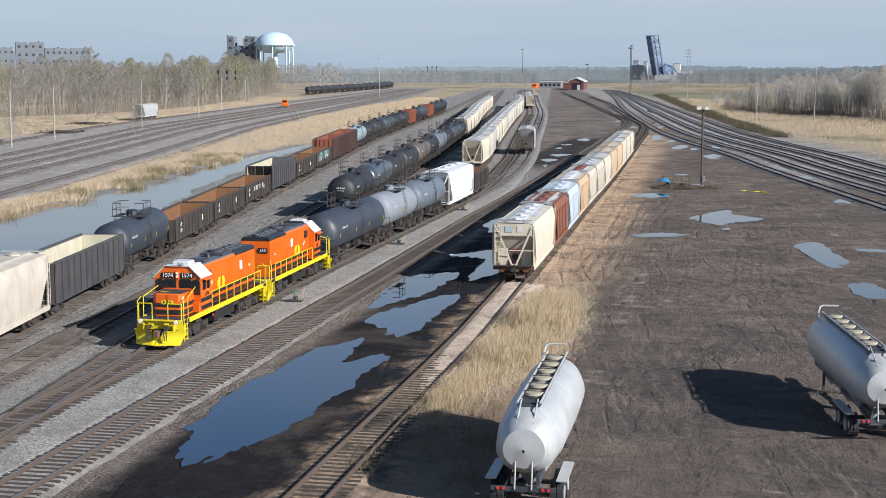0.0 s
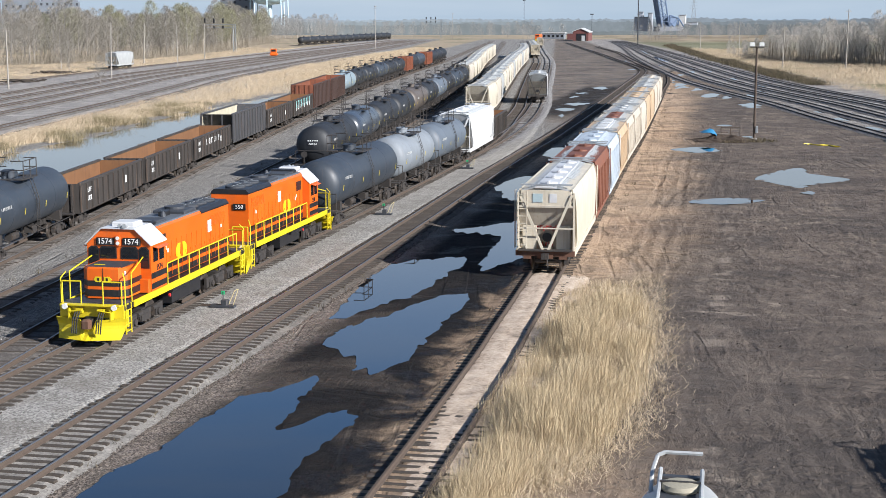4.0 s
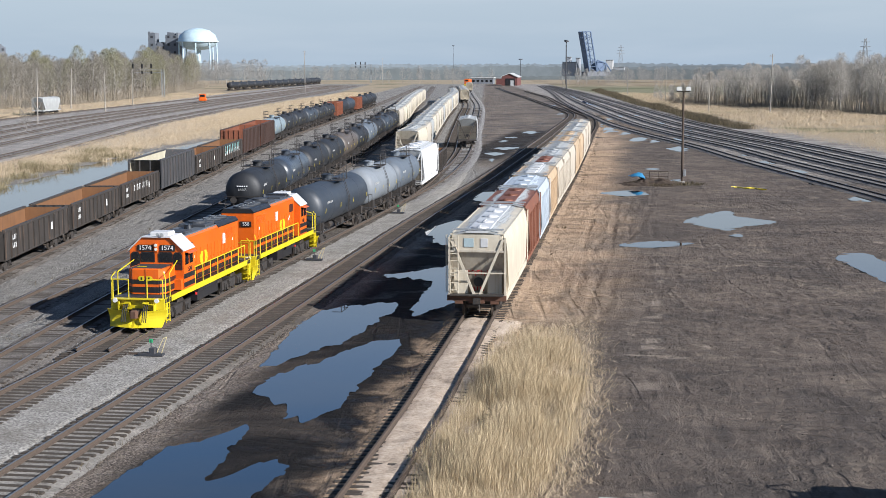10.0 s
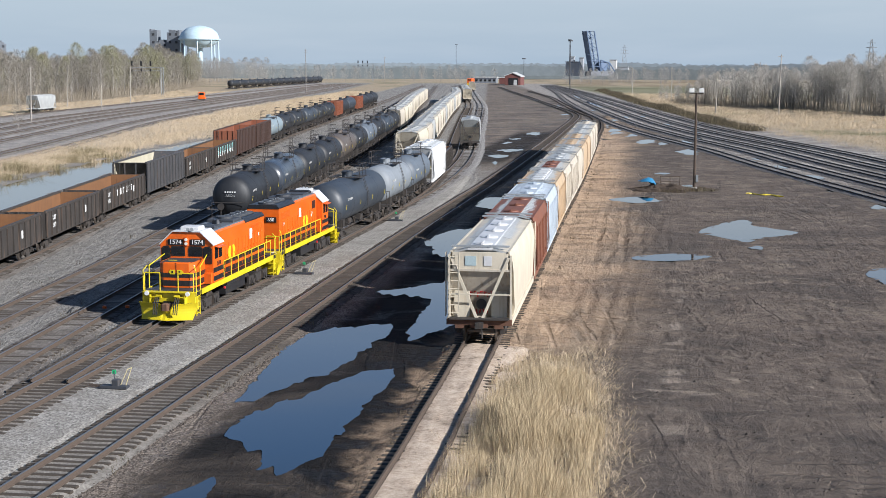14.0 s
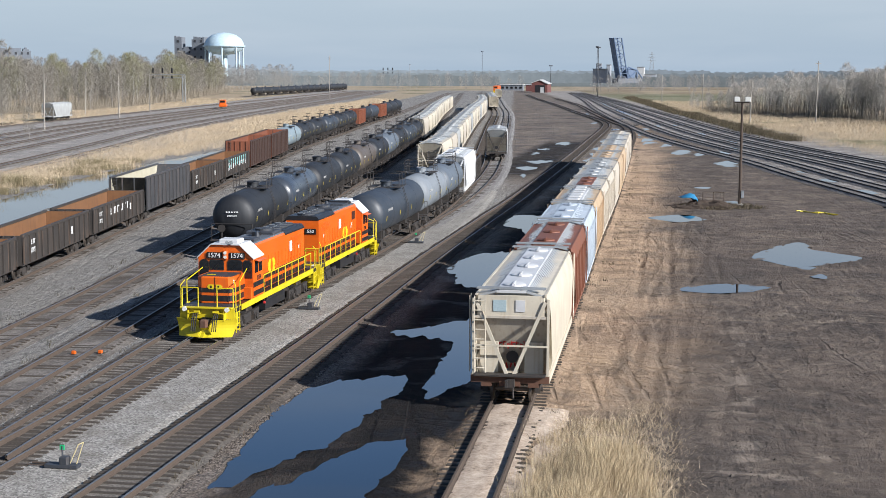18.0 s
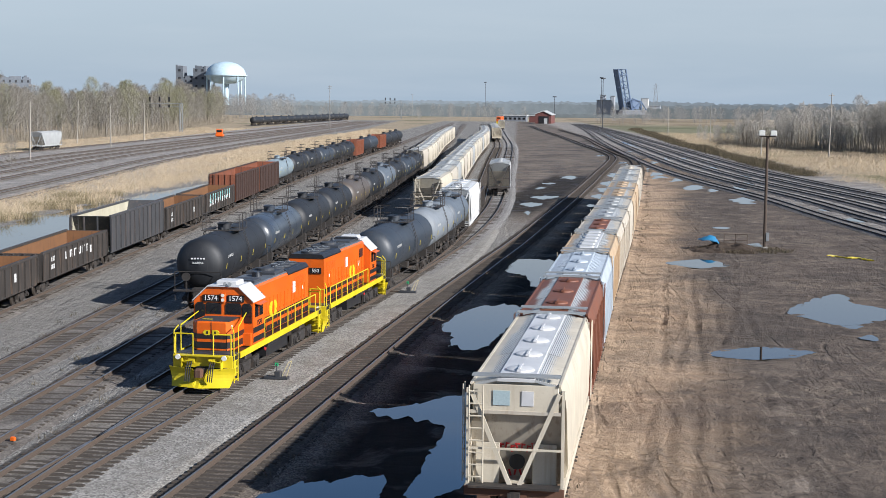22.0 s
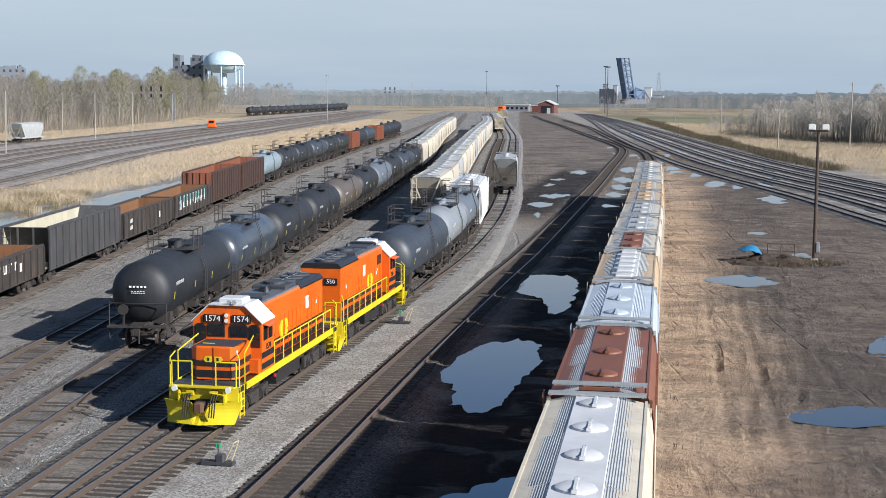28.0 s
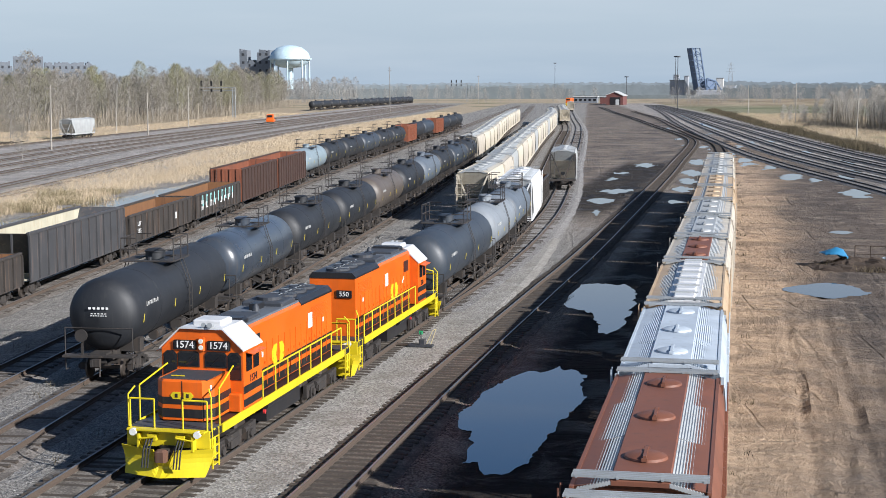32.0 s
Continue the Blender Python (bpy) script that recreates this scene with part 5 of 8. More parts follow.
def locomotive(name, label, number, big_hood=False):
    """A four-axle road switcher, short nose towards -y: low nose, angular cab, long hood, railed walkways."""
    ob = thing(name, label, "locomotive")
    L = LOCO
    yf, yr = -L / 2 + 0.55, L / 2 - 0.55
    deck = 1.62
    part("frame", Form().soft(0, 0, deck - 0.16, 2.95, yr - yf, 0.22, 0.02), BLACKP, ob)
    for s in (-1, 1):
        part("side_sill", Form().box(s * 1.485, 0, deck - 0.14, 0.05, yr - yf - 1.9, 0.3), YELLOW, ob, "yellow side sill stripe")
    # nose, cab and hood heights
    nose_y0, cab_y0, cab_y1, hood_y1 = yf + 1.15, yf + 2.95, yf + 4.75, yr - 1.05
    nose_top, cab_top, hood_top = deck + 1.36, 4.42, 4.30 if not big_hood else 4.42
    # short nose with bevelled front corners
    nw, b = 1.02, 0.34
    ring = [(-nw, cab_y0), (-nw, nose_y0 + b), (-nw + b * 0.9, nose_y0), (nw - b * 0.9, nose_y0), (nw, nose_y0 + b), (nw, cab_y0)]
    n = len(ring)
    vs = [(x, y, deck) for x, y in ring] + [(x, y, nose_top - 0.06) for x, y in ring] + [(x * 0.95, y + 0.05, nose_top) for x, y in ring]
    fs = [tuple(range(n - 1, -1, -1)), tuple(range(2 * n, 3 * n))]
    for k in (0, n):
        fs += [(k + i, k + (i + 1) % n, k + n + (i + 1) % n, k + n + i) for i in range(n)]
    nose = part("nose", Form().add(vs, fs), ORANGE, ob, "orange low nose with black stripes")
    for z, h in ((deck + 0.24, 0.30), (deck + 0.66, 0.24)):
        st = Form()
        e = 0.006
        for (xa, ya), (xb, yb) in zip(ring, ring[1:]):
            d = Vector((xb - xa, yb - ya, 0))
            nn = Vector((d.y, -d.x, 0)).normalized() * -1
            nn = nn if nn.y < 0.01 and (nn.x * (xa + xb) >= -0.01) else -nn
            c = Vector(((xa + xb) / 2, (ya + yb) / 2, z)) + nn * e
            st.box(c.x, c.y, c.z, d.length + 0.012, 0.012, h, math.degrees(math.atan2(d.y, d.x)))
        part("nose_stripe", st, BLACKP, nose, "black stripe")
    part("nose_top_panel", Form().box(0, (nose_y0 + cab_y0) / 2 + 0.06, nose_top + 0.006, 1.72, cab_y0 - nose_y0 - 0.2, 0.012), DARKSTEEL, nose, "black anti-slip panel")
    part("nose_seam", Form().box(0, nose_y0 - 0.004, deck + 0.68, 0.03, 0.012, 1.3), BLACKP, nose)
    part("nose_headlamp_bracket", Form().box(-0.35, nose_y0 + 0.5, nose_top + 0.05, 0.5, 0.03, 0.03), YELLOW, nose)
    for a in (-1, 1):
        plate = [(a * 0.06, 0.12), (a * 0.32, 0.12), (a * 0.42, 0.0), (a * 0.32, -0.12), (a * 0.06, -0.12)]
        vs = [(x, nose_y0 - 0.008, deck + 0.84 + z) for x, z in plate] + [(x, nose_y0 - 0.022, deck + 0.84 + z) for x, z in plate]
        em = part("nose_emblem", Form().add(vs, [tuple(range(5)), tuple(range(9, 4, -1))] + [(i, (i + 1) % 5, 5 + (i + 1) % 5, 5 + i) for i in range(5)]), YELLOW, nose, "yellow arrow-shaped emblem plate")
        part("emblem_mark", Form().box(a * 0.2, nose_y0 - 0.026, deck + 0.84, 0.09, 0.01, 0.13), BLACKP, em)
    part("nose_box", Form().soft(0.86, nose_y0 + 0.3, deck + 1.1, 0.2, 0.16, 0.2, 0.02), WHITEMARK, nose, "small white placard")
    # cab: upright walls, sloped upper corners, white roof
    cw = 1.50
    prof = [(-cw, deck), (cw, deck), (cw, 3.72), (cw * 0.52, cab_top), (-cw * 0.52, cab_top), (-cw, 3.72)]
    cab = part("cab", Form().along(prof, cab_y0, cab_y1), ORANGE, ob, "orange cab")
    rp = [(cw + 0.05, 3.70), (cw + 0.05, 3.75), (cw * 0.53, cab_top + 0.05), (-cw * 0.53, cab_top + 0.05), (-cw - 0.05, 3.75), (-cw - 0.05, 3.70), (-cw * 0.52, cab_top + 0.005), (cw * 0.52, cab_top + 0.005)]
    part("cab_roof", Form().along(rp, cab_y0 - 0.1, cab_y1 + 0.02), WHITEP, cab, "white cab roof with sloped edges")
    part("roof_unit", Form().soft(0, (cab_y0 + cab_y1) / 2 + 0.1, cab_top + 0.14, 1.1, 1.0, 0.2, 0.05), WHITEP, cab, "white rooftop air unit")
    part("roof_horn", Form().tube((0.35, cab_y0 + 0.2, cab_top + 0.1), (0.35, cab_y0 - 0.15, cab_top + 0.16), 0.04, 8, 0.1).tube((0.1, cab_y0 + 0.2, cab_top + 0.1), (0.1, cab_y0 - 0.1, cab_top + 0.16), 0.04, 8, 0.09), GREYSTEEL, cab)
    for x, w in ((-1.18, 0.40), (-0.50, 0.70), (0.50, 0.70), (1.18, 0.40)):
        mid = abs(x) < 1
        h, zc, c = (0.44, 3.36, 0.09) if mid else (0.86, 3.16, 0.13)
        ring = lambda ww, hh, cc: [(-ww, -hh), (ww, -hh), (ww, hh - cc), (ww - cc, hh), (-ww + cc, hh), (-ww, hh - cc)]
        plate = lambda ww, hh, cc, y0, y1: Form().add([(x + a, y0, zc + b) for a, b in ring(ww, hh, cc)] + [(x + a, y1, zc + b) for a, b in ring(ww, hh, cc)], [tuple(range(6)), tuple(range(11, 5, -1))] + [(i, (i + 1) % 6, 6 + (i + 1) % 6, 6 + i)[::-1] for i in range(6)])
        win = part("windshield", plate(w / 2 + 0.05, h / 2 + 0.05, c, cab_y0 - 0.025, cab_y0 + 0.02), BLACKP, cab, "black rubber window gasket")
        part("glass", plate(w / 2, h / 2, c, cab_y0 - 0.034, cab_y0 + 0.0), GLASS, win)
        if mid:
            part("wiper", Form().tube((x - 0.2, cab_y0 - 0.06, zc - h / 2 - 0.02), (x + 0.16, cab_y0 - 0.06, zc + 0.1), 0.012, 4), BLACKP, win)
    for s in (-1, 1):
        for y in (cab_y0 + 0.52, cab_y0 + 1.22):
            part("side_window", Form().box(s * (cw + 0.012), y, 3.25, 0.04, 0.5, 0.62), GLASS, cab)
        part("sun_visor", Form().box(s * (cw + 0.14), cab_y0 + 0.87, 3.6, 0.32, 1.3, 0.03, 0, 0, s * 14), ORANGE, cab)
        bar = Form()
        for z, h in ((deck + 0.24, 0.26), (deck + 0.70, 0.26)):
            bar.box(s * (cw + 0.006), (cab_y0 + cab_y1) / 2, z, 0.012, cab_y1 - cab_y0 - 0.01, h)
        part("cab_stripe", bar, BLACKP, cab, "black stripe")
        part("cab_number", moved(text_form(number, 0.36), pose(s * (cw + 0.012), cab_y0 + 0.95, deck + 1.0, 0, 0, 90 * s)), BLACKP, cab)
        # number boards on the cab front
        nb = part("number_board", Form().soft(s * 0.62, cab_y0 - 0.03, 3.86, 0.86, 0.08, 0.33, 0.06), BLACKP, cab, "black number board")
        part("number", moved(text_form(number, 0.35), pose(s * 0.62, cab_y0 - 0.075, 3.86)), WHITEMARK, nb)
    part("headlight", Form().soft(0, cab_y0 - 0.05, 3.90, 0.26, 0.1, 0.46, 0.05), ORANGE, cab)
    for z in (3.79, 4.01):
        part("headlight_lens", Form().tube((0, cab_y0 - 0.1, z), (0, cab_y0 - 0.13, z), 0.085, 12), LENS, cab)
    # long hood
    hw = 0.98 if not big_hood else 1.06
    hp = [(-hw, deck), (hw, deck), (hw, hood_top - 0.16), (hw * 0.88, hood_top), (-hw * 0.88, hood_top), (-hw, hood_top - 0.16)]
    hood = part("hood", Form().along(hp, cab_y1, hood_y1), ORANGE, ob, "long orange engine hood")
    tp = [(hw * 0.93, hood_top - 0.05), (hw * 0.89, hood_top + 0.012), (-hw * 0.89, hood_top + 0.012), (-hw * 0.93, hood_top - 0.05)]
    part("hood_roof", Form().along(tp, cab_y1 + 0.15, hood_y1 - 0.05), GREYROOF, hood, "sooty dark grey hood roof")
    cowl = [(hw + 0.02, hood_top - 0.2), (hw + 0.02, hood_top - 0.13), (hw * 0.86, hood_top + 0.06), (-hw * 0.86, hood_top + 0.06), (-hw - 0.02, hood_top - 0.13), (-hw - 0.02, hood_top - 0.2)]
    part("radiator_cowl", Form().along(cowl, hood_y1 - 4.0, hood_y1 + 0.03), BLACKP, hood, "black radiator cowl over the hood end")
    part("sand_hatch", Form().soft(0, cab_y1 + 0.45, hood_top + 0.1, 1.5, 0.7, 0.22, 0.08), BLACKP, hood)
    part("roof_bell", Form().lathe([(0.16, hood_top + 0.1), (0.12, hood_top + 0.25), (0.05, hood_top + 0.36), (0.0, hood_top + 0.38)], 0.35, cab_y1 + 2.6, 10), DARKSTEEL, hood)
    for k, y in enumerate((hood_y1 - 0.9, hood_y1 - 2.1, hood_y1 - 3.3)):
        fan = part("radiator_fan", Form().tube((0, y, hood_top), (0, y, hood_top + 0.16), 0.56, 20).tube((0, y, hood_top + 0.16), (0, y, hood_top + 0.2), 0.16, 10), DARKSTEEL, hood)
        part("fan_guard", Form().box(0, y, hood_top + 0.185, 1.05, 0.04, 0.02).box(0, y, hood_top + 0.185, 0.04, 1.05, 0.02), GREYSTEEL, fan)
    part("exhaust", Form().soft(0, cab_y1 + 3.6, hood_top + 0.12, 0.36, 0.7, 0.26, 0.03), BLACKP, hood)
    part("dynamic_brake", Form().soft(0, cab_y1 + 5.0, hood_top + 0.08, hw * 1.7, 1.6, 0.2, 0.06).tube((0, cab_y1 + 5.0, hood_top + 0.18), (0, cab_y1 + 5.0, hood_top + 0.3), 0.5, 18), DARKSTEEL, hood)
    part("roof_hatch", Form().soft(0, cab_y1 + 1.4, hood_top + 0.05, hw * 1.35, 1.7, 0.12, 0.04), DARKSTEEL, hood)
    for s in (-1, 1):
        for z, h in ((deck + 0.18, 0.30), (deck + 0.66, 0.30)):
            part("hood_stripe", Form().box(s * (hw + 0.006), (cab_y1 + hood_y1) / 2, z, 0.012, hood_y1 - cab_y1 - 0.02, h), BLACKP, hood, "black stripe")
        d = Form()
        y = cab_y1 + 0.35
        while y < hood_y1 - 0.7:
            d.box(s * (hw + 0.012), y + 0.3, deck + 0.95, 0.02, 0.016, 1.6).box(s * (hw + 0.018), y + 0.08, deck + 1.0, 0.03, 0.05, 0.12)
            y += 0.66
        part("hood_door_seam", d, ORANGE, hood)
        part("air_intake", Form().box(s * (hw + 0.01), cab_y1 + 0.8, hood_top - 0.75, 0.03, 0.9, 0.55), BLACKP, hood, "black louvred intake")
        g = Form()
        for i in range(9):
            g.box(s * (hw + 0.02), hood_y1 - 1.6, hood_top - 0.95 + i * 0.06, 0.03, 2.2, 0.02)
        part("radiator_grille", g, ORANGE, hood)
        part("flag_panel", Form().box(s * (hw + 0.014), hood_y1 - 2.9 if not big_hood else cab_y1 + 4.6, hood_top - 0.95, 0.012, 0.5, 0.6), WHITEMARK, hood, "white rectangular panel")
        for dy in (-1, 1):
            c = cab_y1 + 3.2
            pts = [(c + dy * 0.12, 0.38), (c + dy * 0.46, 0.38), (c + dy * 0.68, 0.17), (c + dy * 0.68, -0.17), (c + dy * 0.46, -0.38), (c + dy * 0.12, -0.38), (c + dy * 0.24, 0.0)]
            vs = [(s * (hw + 0.004), y, deck + 1.1 + z) for y, z in pts] + [(s * (hw + 0.02), y, deck + 1.1 + z) for y, z in pts]
            part("hood_emblem", Form().add(vs, [(0, 1, 2, 6), (2, 3, 6), (3, 4, 5, 6), (9, 8, 7, 13), (10, 9, 13), (12, 11, 10, 13)] + [(i, (i + 1) % 7, 7 + (i + 1) % 7, 7 + i) for i in range(7)]), YELLOW, hood, "curved yellow emblem plate")
        for yy, zz in ((cab_y1 + 1.3, 1.5), (cab_y1 + 1.5, 1.35), (hood_y1 - 1.2, 1.5)):
            part("data_plate", Form().box(s * (hw + 0.012), yy, deck + zz, 0.012, 0.14, 0.18), WHITEMARK, hood, "small white stencil plate")
    for x in (-0.55, 0.55):
        part("end_number_board", Form().box(x, hood_y1 + 0.03, hood_top - 0.9, 0.7, 0.05, 0.34), BLACKP, hood)
        part("number", moved(text_form(number, 0.3), pose(x, hood_y1 + 0.062, hood_top - 0.9, 0, 0, 180)), WHITEMARK, hood)
    # pilots, steps, couplers
    for s, ye in ((-1, yf), (1, yr)):
        pl = Form()
        yo = ye + s * 0.02
        pl.box(0, yo, 1.30, 2.9, 0.1, 0.58).box(0, yo + s * 0.12, 1.585, 2.7, 0.34, 0.05)
        for a in (-1, 1):
            # half of the concave V-shaped plough blade, notched for the coupler
            cols, rows = 9, 7
            vs = []
            for back in (0, 1):
                for i in range(cols):
                    u = i / (cols - 1)
                    top = 0.62 if u < 0.2 else 1.0 + 0.10 * max(0, u - 0.55)
                    for k in range(rows):
                        w = k / (rows - 1)
                        y = 0.56 - 0.42 * u + 0.26 * (1 - w) ** 2 - 0.10 * math.sin(math.pi * w) - 0.05 * back
                        vs.append((a * u * (1.40 + 0.22 * w * u), yo + s * y, 0.16 + (top - 0.16) * w))
            q, fs = cols * rows, []
            for i in range(cols - 1):
                for k in range(rows - 1):
                    g = (i * rows + k, (i + 1) * rows + k, (i + 1) * rows + k + 1, i * rows + k + 1)
                    fs += [g, tuple(p + q for p in g[::-1])]
                for k in (0, rows - 1):
                    fs.append((i * rows + k, (i + 1) * rows + k, (i + 1) * rows + k + q, i * rows + k + q))
            fs += [((cols - 1) * rows + k, (cols - 1) * rows + k + 1, (cols - 1) * rows + k + 1 + q, (cols - 1) * rows + k + q) for k in range(rows - 1)]
            pl.add(vs, fs)
            pl.box(a * 0.95, yo + s * 0.16, 1.2, 0.06, 0.3, 0.5).box(a * 0.5, yo + s * 0.14, 1.34, 0.3, 0.22, 0.2).tube((a * 0.35, yo + s * 0.3, 1.38), (a * 0.95, yo + s * 0.3, 1.3), 0.03, 6)
            pl.box(a * 1.44, ye - s * 0.36, 1.1, 0.05, 0.16, 1.0)
        part("pilot", pl, YELLOW, ob, "yellow pilot with plough")
        part("coupler_pocket", Form().box(0, yo + s * 0.05, 0.86, 0.56, 0.12, 0.42), BLACKP, ob)
        part("coupler_head", Form().soft(0, yo + s * 0.62, 0.86, 0.4, 0.34, 0.4, 0.07).box(0, yo + s * 0.35, 0.86, 0.2, 0.5, 0.24), RUSTIRON, ob, "rusty brown coupler head")
        for a in (-1, 1):
            st = Form()
            for z in (0.42, 0.72, 1.02, 1.32):
                st.box(a * 1.3, ye - s * 0.4, z, 0.36, 0.52, 0.035)
            st.box(a * 1.46, ye - s * 0.12, 0.95, 0.04, 0.06, 1.3).box(a * 1.46, ye - s * 0.68, 0.95, 0.04, 0.06, 1.3)
            part("steps", st, YELLOW, ob, "yellow corner steps")
            part("ditch_light", Form().tube((a * 1.12, yo + s * 0.2, 1.52), (a * 1.12, yo + s * 0.34, 1.52), 0.12, 12), LENS, ob)
            for k in range(3):
                x = a * (0.45 + 0.1 * k)
                hose = Form().pipe([(x, yo + s * 0.28, 1.3), (x + 0.02, yo + s * 0.62, 0.98), (x, yo + s * 0.72, 0.45)], 0.028, 5)
                part("air_hose", hose, RUBBER, ob)
            part("grab_iron", Form().pipe([(a * 1.46, ye - s * 0.1, 1.5), (a * 1.46, ye - s * 0.1, deck + 1.05), (a * 1.3, ye - s * 0.3, deck + 1.3)], 0.03, 6), YELLOW, ob)
        handrail(ob, [(-1.35, ye), (-0.5, ye)], [(-1.35, ye), (-0.5, ye)], deck)
        handrail(ob, [(0.5, ye), (1.35, ye)], [(0.5, ye), (1.35, ye)], deck)
        part("deck_plate", Form().box(0, ye - s * 0.5, deck - 0.02, 2.8, 0.95, 0.05), DARKSTEEL, ob)
    couplers(ob, L)
    for s in (-1, 1):
        x = s * 1.42
        ys = [cab_y1 + 0.3 + i * (hood_y1 - cab_y1 - 0.4) / 7 for i in range(8)]
        handrail(ob, [(x, ys[0]), (x, ys[-1])], [(x, y) for y in ys], deck)
        part("nose_rail", Form().pipe([(x, yf + 0.9, deck - 0.3), (x, yf + 0.9, deck + 1.2), (x * 0.85, cab_y0 - 0.2, deck + 1.6)], 0.03, 6), YELLOW, ob)
        part("battery_box", Form().soft(s * 1.2, cab_y0 + 0.5, deck + 0.3, 0.5, 1.4, 0.6, 0.03), ORANGE, ob)
    part("fuel_tank", Form().tube((0, -1.9, 0.78), (0, 1.9, 0.78), 0.62, 16).box(0, 0, 0.9, 2.4, 3.8, 0.75), BLACKP, ob, "black fuel tank")
    for s in (-1, 1):
        part("air_reservoir", Form().tube((s * 1.22, -2.2, 1.2), (s * 1.22, 0.2, 1.2), 0.17, 12), BLACKP, ob)
        part("red_valve", Form().tube((s * 1.25, -2.35, 1.0), (s * 1.33, -2.35, 1.0), 0.08, 8), REDMARK, ob)
    loco_truck(ob, -4.9), loco_truck(ob, 4.9)
    return ob

# ---------------------------------------------------------------- the moving train
loco_a = locomotive("locomotive", "orange and yellow diesel locomotive with white cab roof", "1574")
loco_b = locomotive("locomotive", "second orange and yellow diesel locomotive coupled back to back", "550", True)
TRAIN_Y = [(0, 31.2), (1, 33.5), (2, 35.9), (3, 38.2), (4.5, 41.0), (5.5, 43.2), (7, 47.2), (9, 51.6), (11, 56.0), (13, 60.2), (15.5, 65.4), (17, 68.4), (19, 71.9), (21, 75.1), (23, 78.0), (25, 80.9), (27.5, 84.5), (29, 86.0), (30, 86.7), (32, 87.1)]
TRAIN, at_s = [], 0.0
TRAIN.append((loco_a, LOCO * SLIM / 2))
# the second engine faces the other way: its parts are turned about its middle
for o in loco_a.children:
    o.matrix_basis = Matrix.Scale(SLIM, 4) @ o.matrix_basis
for o in loco_b.children:
    o.matrix_basis = pose(0, 0, 0, 0, 0, 180) @ Matrix.Scale(SLIM, 4) @ o.matrix_basis
TRAIN.append((loco_b, LOCO * SLIM * 1.5))
at_s = LOCO * SLIM * 2
for nm, lab, ln, mt in (("tank_car", "dark slate tank car behind the locomotives", 17.6, TANKSLATE), ("tank_car", "pale grey tank car in the moving train", 12.6, TANKGREY), ("tank_car", "mid grey tank car in the moving train", 13.6, TANKMID)):
    c = tank_car(nm, lab, None, ln, mt, 3.0)
    TRAIN.append((c, at_s + ln / 2))
    at_s += ln
c = covered_hopper("covered_hopper", "clean white covered hopper at the end of the train", None, 15.5, CLEANWHITE, ROOFZINC, CLEANWHITE, 4, 2)
TRAIN.append((c, at_s + 7.75))
c = gondola("gondola", "black gondola behind the white hopper of the train", None, 12.5, 3.0, GONBLACK, RUST, 1, "", 10)
TRAIN.append((c, at_s + 15.5 + 6.25))

